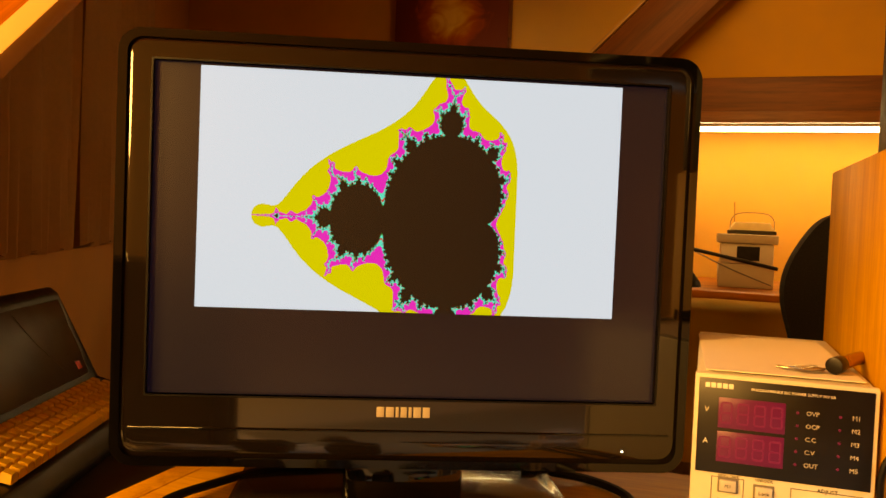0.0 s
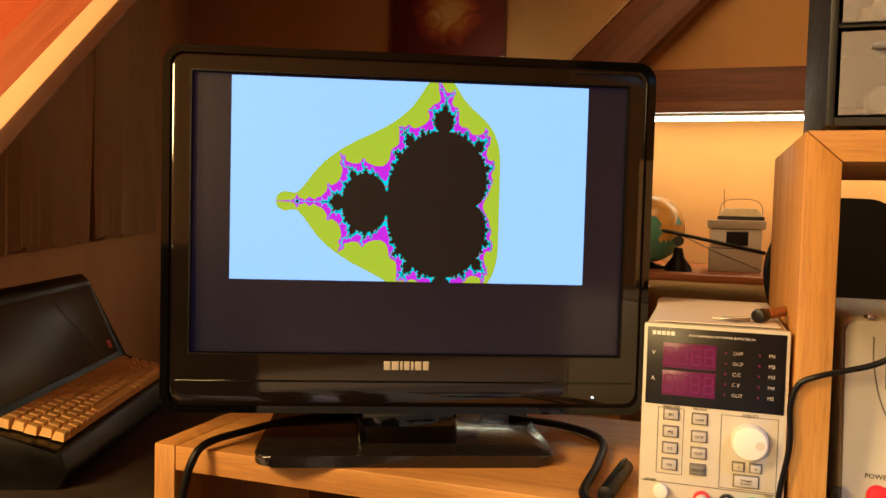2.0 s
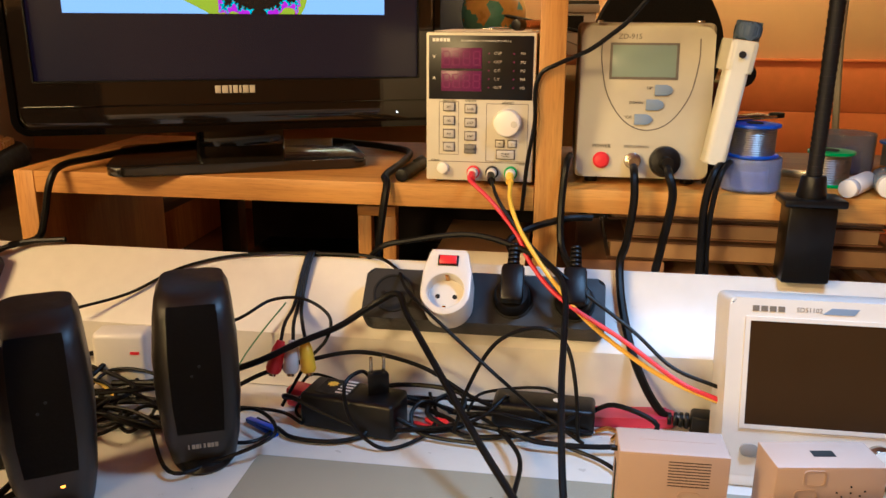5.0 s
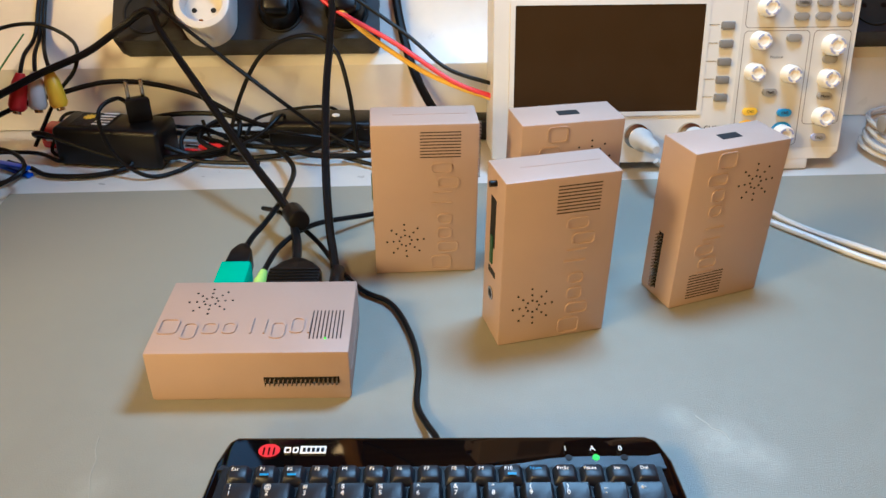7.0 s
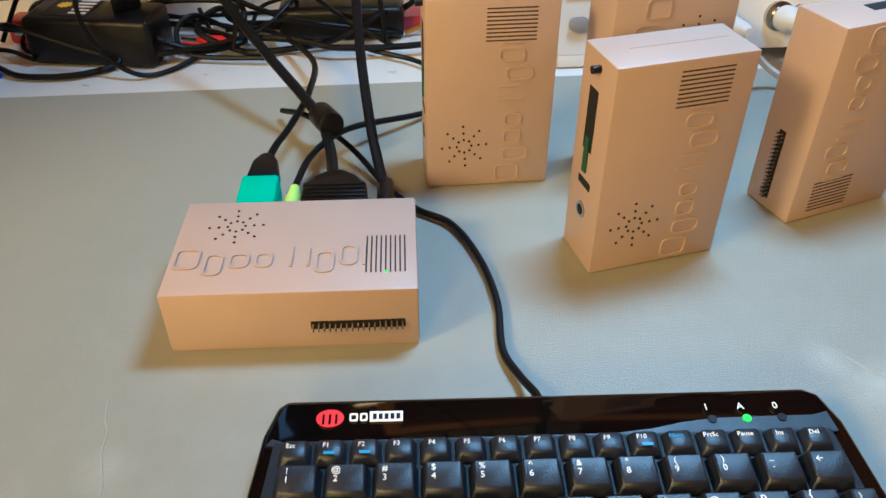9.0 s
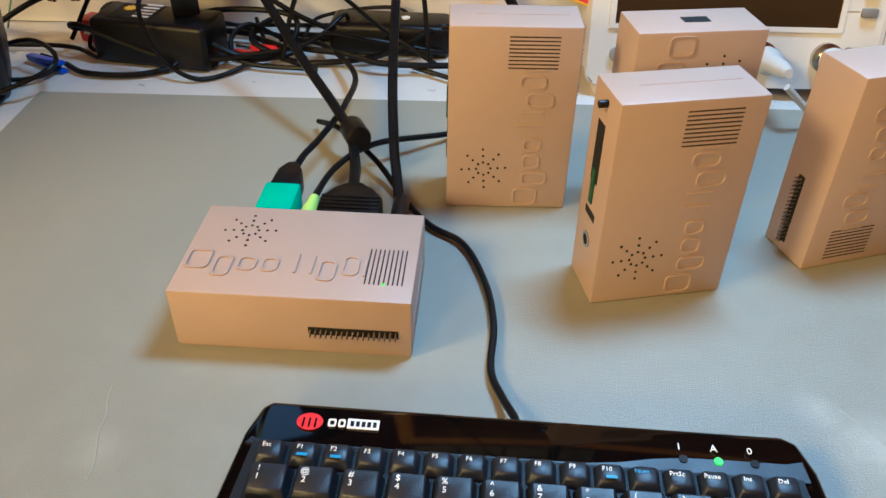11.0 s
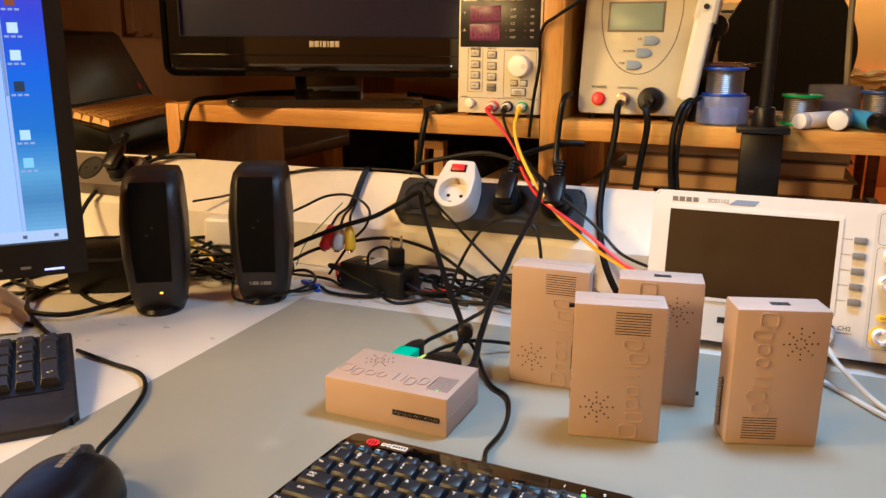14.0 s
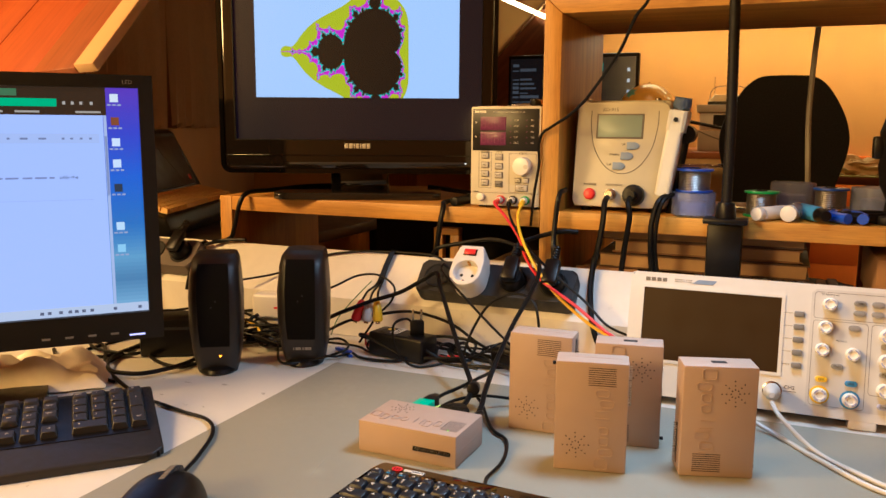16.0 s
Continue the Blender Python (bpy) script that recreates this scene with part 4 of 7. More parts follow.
# ---- desoldering station ----
zd = thing("desoldering_station", pose(0.7285, 1.056, 0.953), "beige desoldering station with a small grey-green display", "soldering station")
ZW, ZH = 0.1375, 0.164
body = bx(-ZW / 2, ZW / 2, 0.004, 0.2, 0.006, ZH, 0.006, 3)
ZLEAN = pose(0, 0, 0, -9.1)  # the front slopes back
for v in body.verts:
    v.co.y += 0.16 * v.co.z * max(0.0, 1 - v.co.y / 0.12)
part("cover", body, BEIGE_WARM, zd)
part("front_panel", moved(prism(rounded(ZW - 0.004, ZH - 0.01, 0.008), 0.0, 0.008, 0.002, 2), Matrix.Translation((0, 0.0042, 0.006 + ZH / 2 - 0.003)) @ FRONT), BEIGE_WARM, zd, "beige moulded front")
FY = -0.0039
part("outline", tube([(-0.046, FY, 0.150), (-0.0455, FY, 0.125), (-0.038, FY, 0.092), (-0.020, FY, 0.066), (0.003, FY, 0.057), (0.026, FY, 0.066), (0.044, FY, 0.092), (0.0515, FY, 0.125), (0.052, FY, 0.150)], 0.0006, 6), LINE_GREY, zd, "engraved rounded line")
part("display_frame", bx(-0.0375, 0.0315, FY - 0.0008, FY + 0.001, 0.1085, 0.1455, 0.0005), LINE_GREY, zd)
part("display", bx(-0.035, 0.029, FY - 0.0014, FY - 0.0007, 0.111, 0.143, 0.0002), LCD, zd, "unlit grey-green display")
text("ZD-915", 0.0075, on_front(-0.018, FY - 0.0004, 0.1515), LINE_GREY, zd)
for bxx, bz, s in ((0.018, 0.098, "UP"), (0.010, 0.083, "DOWN"), (-0.001, 0.068, "\u00b0C/F")):
    o = [(-0.009, -0.0055), (0.003, -0.0055), (0.0075, -0.0035), (0.0095, 0), (0.0075, 0.0035), (0.003, 0.0055), (-0.009, 0.0055)]
    b = part("button", moved(prism(o, 0, 0.0025, 0.0006), Matrix.Translation((bxx, FY, bz)) @ FRONT), BLUE_BTN, zd, "blue-grey pointed button")
    text(s, 0.0042, on_front(bxx - 0.0115, FY - 0.0004, bz + 0.002), INK, zd, "RIGHT")
text("POWER", 0.0055, on_front(-0.0415, FY - 0.0004, 0.040), INK, zd)
text("DESOLDERING", 0.0038, on_front(-0.006, FY - 0.0004, 0.040), LINE_GREY, zd)
part("power_button", moved(lathe([(0.0085, 0), (0.0085, 0.003), (0.0065, 0.0052), (0.0, 0.006)]), Matrix.Translation((-0.0415, FY, 0.0255)) @ FRONT), RED, zd, "round red power button")
con = part("socket", cyl(0.0085, 0.008, (-0.0095, FY - 0.003, 0.0255), "Y", 28, None, 0.0008), STEEL, zd, "chrome threaded socket")
part("plug", cyl(0.0062, 0.02, (-0.0095, FY - 0.014, 0.0235), "Y", 24, 0.0055), STEEL, con)
con = part("socket", cyl(0.0165, 0.012, (0.0235, FY - 0.005, 0.0255), "Y", 32, 0.015, 0.0015), BLACK, zd, "large black round plug")
part("strain_relief", cyl(0.0075, 0.02, (0.0235, FY - 0.018, 0.024), "Y", 20, 0.0055), BLACK, con)
for x in (-0.05, 0.05):
    part("screw", cyl(0.0042, 0.003, (x, 0.02, ZH + 0.001), "Z", 14, None, 0.0006), STEEL, zd)
    for y in (0.02, 0.17):
        part("foot", cyl(0.007, 0.006, (x, y, 0.003)), BLACK, zd)

for ob in zd.children:
    if ob.name.split(".")[0] not in ("cover", "screw", "foot"):
        ob.matrix_basis = ZLEAN @ ob.matrix_basis
GUN_CREAM = material("gun_cream_plastic", "DAD6C0", 0.4, vary=0.04, scale=60, bump=0.1, bscale=900)
gun = thing("desoldering_gun", pose(0.7916, 1.036, 0.953) @ pose(0, 0, 0, 0, 8.1, 0), "cream desoldering gun standing in its holder", "soldering tool")
part("handle", moved(prism(rounded(0.021, 0.028, 0.005), 0.03, 0.135, 0.002, 2), pose(0, 0, 0)), GUN_CREAM, gun, "cream plastic handle")
part("head", moved(prism(rounded(0.024, 0.060, 0.004), 0.120, 0.150, 0.003, 2), pose(0.001, 0.016, 0)), GUN_CREAM, gun)
part("cap", moved(prism(rounded(0.022, 0.030, 0.009), 0.1505, 0.168, 0.005, 2), pose(0.003, 0.002, 0)), material("slate_blue_rubber", "46566A", 0.5), gun, "slate-blue cap")
part("trigger", cyl(0.0032, 0.004, (0, -0.0150, 0.137), "Y", 16), HOLE, gun)
part("holder", merge(cyl(0.013, 0.04, (0.013, 0.044, 0.118), "Y", 20), tube([(0.013, 0.044, 0.11), (0.012, 0.044, 0.04), (0.008, 0.044, 0.0)], 0.005)), BLACK, gun, "black holder")

# ---- small parts cabinet on the top board ----
cab = thing("drawer_cabinet", pose(0.6335, 1.03, 1.262), "grey parts cabinet with clear plastic drawers", "drawer cabinet")
CW, CH = 0.335, 0.29
part("shell", merge(bx(0, 0.006, 0, 0.15, 0.004, CH, 0.001), bx(CW - 0.006, CW, 0, 0.15, 0.004, CH, 0.001), bx(0.006, CW - 0.006, 0, 0.15, 0.004, 0.010), bx(0.006, CW - 0.006, 0, 0.15, CH - 0.006, CH), bx(0.006, CW - 0.006, 0.146, 0.15, 0.010, CH - 0.006)), CHARCOAL, cab, "dark grey steel shell")
for r in range(1, 4):
    part("divider", bx(0.006, CW - 0.006, 0.004, 0.146, 0.0125 + 0.069 * r - 0.0035, 0.0125 + 0.069 * r - 0.0015), CHARCOAL, cab)
for c in (1, 2, 3):
    part("divider", bx(0.006 + 0.0808 * c - 0.001, 0.006 + 0.0808 * c + 0.001, 0.004, 0.146, 0.0105, CH - 0.0065), CHARCOAL, cab)
for x in (0.03, CW - 0.03):
    for y in (0.02, 0.13):
        part("foot", cyl(0.006, 0.004, (x, y, 0.002)), BLACK, cab)
DRAWER = clear("clear_drawer_plastic", "D6D4D8", 0.06, 1.2)
random.seed(3)
for r in range(4):
    for c in range(4):
        xa, za = 0.0085 + 0.0808 * c, 0.0120 + 0.069 * r
        dr = part("drawer", bx(xa, xa + 0.076, -0.001, 0.001, za, za + 0.062, 0.0006), DRAWER, cab, "clear plastic drawer")
        part("drawer_floor", bx(xa + 0.0005, xa + 0.0755, 0.0015, 0.13, za, za + 0.0015), CLEAR_GREY, dr)
        part("pull", bx(xa + 0.02, xa + 0.056, -0.012, -0.0015, za + 0.048, za + 0.052, 0.001), CLEAR_GREY, dr)
        for k in range(2):
            part("roll", cyl(0.0105, 0.014, (xa + 0.032 + 0.023 * k, 0.016, za + 0.0125), "Y", 24, None, 0.001), (WHITE_PL, GREY_BOX)[k], dr, "pale roll in the drawer")
        for k in range(5):
            q = Vector((xa + random.uniform(0.012, 0.064), random.uniform(0.032, 0.11), za + 0.0075))
            m_ = random.choice((GREY_BOX, WHITE_PL, STEEL, BRASS, CARDBOARD))
            part("content", moved(cyl(0.007, 0.010, (0, 0, 0), random.choice("XYZ"), 16) if k % 2 else bx(-0.011, 0.011, -0.006, 0.006, -0.005, 0.012, 0.001), Matrix.Translation(q)), m_, dr)

# ---- solder spools, tubs and tools ----
def spool(x, y, z, r, h, flange, label):
    s = thing("solder_spool", pose(x, y, z), label, "spool", "solder spools on the shelf")
    part("flange", cyl(r, 0.003, (0, 0, 0.0015), "Z", 32, None, 0.0006), flange, s)
    part("flange", cyl(r, 0.003, (0, 0, h - 0.0015), "Z", 32, None, 0.0006), flange, s)
    prof, n = [], 12
    for k in range(n * 2 + 1):
        prof.append((r * 0.86 - (0.0006 if k % 2 else 0.0), 0.0032 + (h - 0.0064) * k / (2 * n)))
    part("wire", lathe(prof, 32), SOLDER, s, "wound tin wire")
    part("hub", cyl(r * 0.32, 0.0015, (0, 0, h + 0.0003), "Z", 20), HOLE, s)
    return s


def tub(x, y, z, r, h):
    s = thing("plastic_tub", pose(x, y, z), "round translucent blue plastic tub", "tub", "plastic tubs on the shelf")
    part("wall", lathe([(r * 0.9, 0.0), (r, 0.003), (r, h - 0.002), (r * 0.985, h), (r * 0.95, h), (r * 0.95, 0.003), (r * 0.2, 0.0025)], 36), CLEAR_BLUE, s)
    part("inside", cyl(r * 0.6, h * 0.5, (0, 0, h * 0.25 + 0.003), "Z", 20), material("tub_content_blue", "8E98C8", 0.5), s)
    return s


tub(0.837, 1.055, 0.9532, 0.030, 0.034)
spool(0.837, 1.055, 0.9874, 0.0255, 0.033, BLUE, "spool of solder wire with blue flanges")
spool(0.926, 1.095, 0.9532, 0.0235, 0.036, GREEN, "spool of solder wire with green flanges")
tub(0.968, 1.185, 0.9532, 0.032, 0.044)
spool(1.018, 1.150, 0.9532, 0.0245, 0.040, BLUE, "spool of solder wire with dark blue flanges")
tub(1.075, 1.16, 0.9532, 0.031, 0.042)


def bottle(x, y, a, mat, label, r=0.0095, ln=0.05):
    s = thing("tube_bottle", pose(x, y, 0.9532 + r + 0.0003, 0, 0, a), label, "tube", "tubes lying on the shelf")
    part("barrel", cyl(r, ln, (0, 0, 0), "Y", 24, None, 0.0015), mat, s)
    part("cap", cyl(r * 0.95, 0.012, (0, -ln / 2 - 0.0065, 0), "Y", 24, None, 0.0015), WHITE_PL, s, "white screw cap")


bottle(0.943, 1.052, -35, PAPER, "small white plastic tube lying on the shelf")
bottle(0.968, 1.056, -12, CLEAR_GREY, "clear plastic tube lying on the shelf", 0.0115, 0.04)
kn_ = thing("craft_knife", pose(0.9935, 1.052, 0.9645, 0, 0, 22), "blue and black handled tool lying on the shelf", "tool")
part("handle", cyl(0.0105, 0.055, (0, 0.012, 0), "Y", 20, None, 0.002), INK_BLUE, kn_, "blue barrel")
part("tip", cyl(0.0100, 0.02, (0, -0.027, 0), "Y", 20, 0.007, 0.001), BLACK, kn_)
part("collar", cyl(0.0108, 0.008, (0, 0.044, 0), "Y", 20, None, 0.001), BRASS, kn_)


def pliers(x, y, a, mat, label):
    p = thing("pliers", pose(x, y, 0.9535, 0, 0, a), label, "pliers", "pliers on the shelf")
    for s in (-1, 1):
        g = part("grip", tube([(s * 0.006, 0.0, 0.008), (s * 0.017, -0.022, 0.008), (s * 0.016, -0.045, 0.008), (s * 0.009, -0.062, 0.008)], 0.0072, 10), mat, p)
        part("jaw", moved(bx(-0.004, 0.004, 0.0, 0.035, 0.003, 0.013, 0.001), pose(s * 0.0035, 0.004, 0, 0, 0, s * 3)), STEEL, p)
    part("pivot", cyl(0.006, 0.013, (0, 0.002, 0.0085), "Z", 16, None, 0.001), STEEL, p)


pliers(1.026, 1.088, 15, BLUE, "steel pliers with blue grips lying on the shelf")
pliers(1.083, 1.085, -60, BLACK, "steel pliers with black grips lying on the shelf")
tw = thing("tweezers", pose(0.875, 1.14, 0.965, 0, 0, -30), "bright steel tweezers lying behind the spools", "tweezers")
for s in (-1, 1):
    part("arm", bx(-0.07, 0.07, s * 0.003 - 0.001, s * 0.003 + 0.001, -0.011, -0.003, 0.0004), STEEL, tw)
sc = thing("steel_clip", pose(0.845, 1.092, 1.0207, 0, 0, 38), "flat steel clip with a black tip lying on the spool", "clip")
part("blade", bx(-0.040, 0.026, -0.007, 0.007, 0.0, 0.0030, 0.0006), STEEL, sc)
part("fold", bx(-0.038, 0.010, -0.006, 0.006, 0.0032, 0.0052, 0.0005), STEEL, sc)
part("tip", bx(0.0262, 0.040, -0.0055, 0.0055, -0.0006, 0.0048, 0.0012), BLACK, sc, "black plastic tip")
iron = thing("holder_stand", pose(1.108, 1.085, 0.9532), "black moulded tool stand on the shelf", "stand")
part("foot", moved(prism(rounded(0.08, 0.09, 0.015), 0, 0.012, 0.003), pose(0, 0, 0)), BLACK_SOFT, iron)
part("column", lathe([(0.030, 0.012), (0.027, 0.03), (0.036, 0.05), (0.040, 0.075), (0.037, 0.10), (0.041, 0.12), (0.034, 0.145), (0.020, 0.158), (0.012, 0.160)], 28), BLACK_SOFT, iron)
part("clip", bx(-0.048, -0.033, -0.01, 0.01, 0.085, 0.115, 0.003), BLACK, iron)
pen = thing("marker_pen", pose(0.484, 1.070, 0.9605, 0, 0, -6), "black marker pen lying on the shelf", "pen")
part("barrel", cyl(0.007, 0.085, (0, 0, 0), "Y", 20, None, 0.001), BLACK, pen)
part("clip", bx(-0.0015, 0.0015, 0.005, 0.04, 0.007, 0.009, 0.0005), BLACK, pen)

# ---- lamp with a flexible arm, clamped to the rear panel ----
gl_ = thing("gooseneck_lamp", pose(0, 0, 0), "black desk lamp with a flexible arm and clamp", "lamp")
part("clamp", bx(0.862, 0.907, 0.990, 1.0225, 0.874, 0.950, 0.003), BLACK, gl_, "black clamp block")
part("clamp_lip", bx(0.856, 0.913, 0.984, 1.023, 0.9505, 0.958, 0.002), BLACK, gl_)
part("socket", cyl(0.014, 0.022, (0.884, 1.003, 0.968), "Z", 24, 0.011, 0.001), BLACK, gl_)
arm = [(0.884, 1.003, 0.97), (0.884, 1.002, 1.05), (0.8825, 0.998, 1.15), (0.880, 0.992, 1.26), (0.881, 0.985, 1.36), (0.885, 0.945, 1.445), (0.892, 0.87, 1.48), (0.90, 0.79, 1.468)]
line, bits = curve_points(arm, 14), []
bm = tube(arm, 0.0068, 12, 14)
part("arm", bm, BLACK_SOFT, gl_, "ribbed black flexible arm")
for i in range(2, len(line) - 1):
    d = (line[i + 1] - line[i - 1]).normalized()
    bits.append(moved(cyl(0.0072, 0.003, (0, 0, 0), "Z", 12), Matrix.Translation(line[i]) @ d.to_track_quat("Z", "Y").to_matrix().to_4x4()))
tagged(part("ribbing", merge(*bits), BLACK_SOFT, gl_), kind="stuff")
part("head", moved(merge(bx(-0.13, 0.13, -0.068, 0.068, 0.018, 0.036, 0.004), bx(-0.13, 0.13, -0.068, -0.060, -0.002, 0.0175), bx(-0.13, 0.13, 0.060, 0.068, -0.002, 0.0175)), pose(0.90, 0.735, 1.432, 0, 0, 0)), BLACK, gl_, "long black lamp head")

# ---- oscilloscope ----
OSC = pose(0.787, 0.823, 0.7485) @ pose(0, 0, 0, -11.5)
osc = thing("oscilloscope", OSC, "white bench oscilloscope with a dark screen", "oscilloscope")
OW, OH = 0.301, 0.158
part("body", bx(0.002, OW - 0.002, 0.006, 0.068, 0.012, OH - 0.002, 0.006, 3), WHITE_PL, osc)
part("front", moved(prism([(x + OW / 2, y + OH / 2 + 0.005) for x, y in rounded(OW, OH - 0.01, 0.006)], 0.0, 0.010, 0.0025, 2), Matrix.Translation((0, 0.010, 0)) @ FRONT), WHITE_PL, osc, "white moulded front")
part("screen_frame", moved(ring_prism([(0.013, 0.050), (0.176, 0.050), (0.176, 0.143), (0.013, 0.143)], [(0.017, 0.0535), (0.172, 0.0535), (0.172, 0.1395), (0.017, 0.1395)], 0.0, 0.0012), FRONT), WHITE_PL, osc)
part("screen", bx(0.017, 0.172, -0.0006, 0.001, 0.0535, 0.1395), SCREEN_DARK, osc, "dark unlit screen")
for i in range(5):
    z = 0.1225 - 0.0146 * i
    part("softkey", bx(0.186, 0.197, -0.0035, 0.001, z - 0.0032, z + 0.0032, 0.0012), GREY_BTN, osc, "grey rubber key")
    part("guide_line", bx(0.1725, 0.185, -0.0003, 0.0002, z + 0.0005, z + 0.0009), LINE_GREY, osc)
for k, wd in enumerate((0.0050, 0.0075, 0.0050, 0.0050)):
    part("mark", bx(0.018 + 0.0066 * k, 0.018 + 0.0066 * k + 0.0052, -0.0004, 0.0002, 0.1475, 0.1520), LINE_GREY, osc, "grey maker's mark")
text("SDS1102", 0.0055, on_front(0.062, -0.0001, 0.1498), LINE_GREY, osc)
part("band", moved(prism([(0.072, 0.1472), (0.096, 0.1472), (0.100, 0.1525), (0.079, 0.1525)], 0, 0.0004), FRONT), BLUE_BTN, osc, "blue-grey slanted band")


def outline(x0, x1, z0, z1, parent, wd=0.0005, r=0.004):
    o = [(x + (x0 + x1) / 2, y + (z0 + z1) / 2) for x, y in rounded(x1 - x0, z1 - z0, r)]
    i_ = [(x + (x0 + x1) / 2, y + (z0 + z1) / 2) for x, y in rounded(x1 - x0 - 2 * wd, z1 - z0 - 2 * wd, r - wd)]
    part("outline", moved(ring_prism(o, i_, 0, 0.0003), FRONT), LINE_GREY, parent)


part("control_field", moved(prism([(0.203, 0.020), (0.299, 0.020), (0.299, 0.153), (0.208, 0.153), (0.203, 0.148)], 0, 0.0002), FRONT), material("control_field_grey", "C9C4BC", 0.45, vary=0.03), osc, "pale grey control field")
outline(0.206, 0.297, 0.120, 0.150, osc)
outline(0.206, 0.262, 0.022, 0.118, osc)
outline(0.265, 0.297, 0.040, 0.118, osc)
RINGBLUE = material("knob_mark_blue", "A2A6C4", 0.5)


def dial(x, z, r, parent, ring=None):
    if ring:
        part("colour_ring", moved(ring_prism([(x + (r + 0.0022) * math.cos(a), z + (r + 0.0022) * math.sin(a)) for a in np.linspace(0, 2 * math.pi, 32, endpoint=False)], [(x + r * math.cos(a), z + r * math.sin(a)) for a in np.linspace(0, 2 * math.pi, 32, endpoint=False)], 0, 0.0006), FRONT), ring, parent)
    k = part("knob", moved(lathe([(r, 0.0), (r * 0.98, 0.009), (r * 0.85, 0.0115), (r * 0.5, 0.0115), (r * 0.42, 0.0105), (0.0, 0.0105)], 28), on_front(x, 0, z)), KNOB_WHITE, parent, "white turning knob")
    for q in range(4):
        a0 = q * math.pi / 2 + 0.25
        arc = np.linspace(a0, a0 + 1.05, 6)
        pts = [(r * 0.80 * math.cos(a), r * 0.80 * math.sin(a)) for a in arc] + [(r * 0.62 * math.cos(a), r * 0.62 * math.sin(a)) for a in arc[::-1]]
        part("mark_arc", moved(prism(pts, 0.0113, 0.0119), on_front(x, 0, z)), RINGBLUE, k)


dial(0.222, 0.1365, 0.0075, osc)
dial(0.219, 0.1105, 0.0075, osc)
dial(0.217, 0.0850, 0.0075, osc)
dial(0.248, 0.0830, 0.0075, osc)
dial(0.217, 0.0345, 0.0080, osc, YELLOW)
dial(0.248, 0.0325, 0.0080, osc, INK_BLUE)
dial(0.281, 0.1060, 0.0085, osc)
dial(0.281, 0.0790, 0.0080, osc)
dial(0.281, 0.0470, 0.0080, osc)


def pill(x, z, mat, parent, legend=""):
    b = part("button", moved(prism(rounded(0.0125, 0.0062, 0.003), 0, 0.003, 0.0007), on_front(x, 0, z)), mat, parent, "small oval button")
    if legend:
        text(legend, 0.0034, on_front(x, -0.0032, z), INK, b)


GREYPILL = material("button_pale_grey", "8E8A84", 0.45)
for x, z, m_, s in ((0.218, 0.0520, YELLOW, "CH1"), (0.248, 0.0505, INK_BLUE, "CH2"), (0.248, 0.112, GREYPILL, ""), (0.233, 0.0680, GREYPILL, "Math"), (0.252, 0.140, GREYPILL, "Utility"), (0.252, 0.129, GREYPILL, ""), (0.270, 0.140, GREYPILL, ""), (0.270, 0.129, GREYPILL, ""), (0.288, 0.140, GREYPILL, ""), (0.288, 0.129, GREYPILL, ""), (0.281, 0.0945, GREYPILL, ""), (0.281, 0.0640, GREYPILL, "Menu"), (0.281, 0.0290, RINGBLUE, "Copy")):
    pill(x, z, m_, osc, s)
text("Multipurpose", 0.0034, on_front(0.222, -0.0001, 0.1475), INK, osc)
text("Position", 0.0034, on_front(0.236, -0.0001, 0.0965), INK, osc)
for x, s, zz in ((0.100, "CH1", 0.038), (0.186, "CH2", 0.038)):
    text(s, 0.0060, on_front(x, -0.0001, zz), INK, osc)
    part("underline", bx(x - 0.007, x + 0.007, -0.0003, 0.0001, zz - 0.0045, zz - 0.0040), INK, osc)
PROBE = material("probe_pale_grey", "C4C0B8", 0.45)
for x in (0.122, 0.168):
    bn = part("connector", moved(lathe([(0.0105, 0), (0.0105, 0.004), (0.0072, 0.005), (0.0072, 0.014)], 28), on_front(x, 0, 0.033)), STEEL, osc, "round metal connector")
    part("probe_plug", moved(lathe([(0.0092, 0.012), (0.0092, 0.022), (0.0065, 0.026), (0.0055, 0.046), (0.003, 0.056)], 24), on_front(x, 0, 0.033)), PROBE, bn, "pale grey probe plug")
pb = part("power_button", moved(prism(rounded(0.014, 0.010, 0.004), 0, 0.003, 0.0008), on_front(0.022, 0, 0.032)), GREYPILL, osc)
part("usb_port", bx(0.072, 0.086, -0.0004, 0.001, 0.029, 0.035), HOLE, osc)
for x in (0.02, 0.26):
    part("foot", bx(x - 0.012, x + 0.016, 0.0, 0.055, 0.0005, 0.011, 0.002), WHITE_PL, osc)
bpy.context.view_layer.update()

# ---- little printed computer cases ----
CL, CWD, CHT = 0.108, 0.068, 0.0325


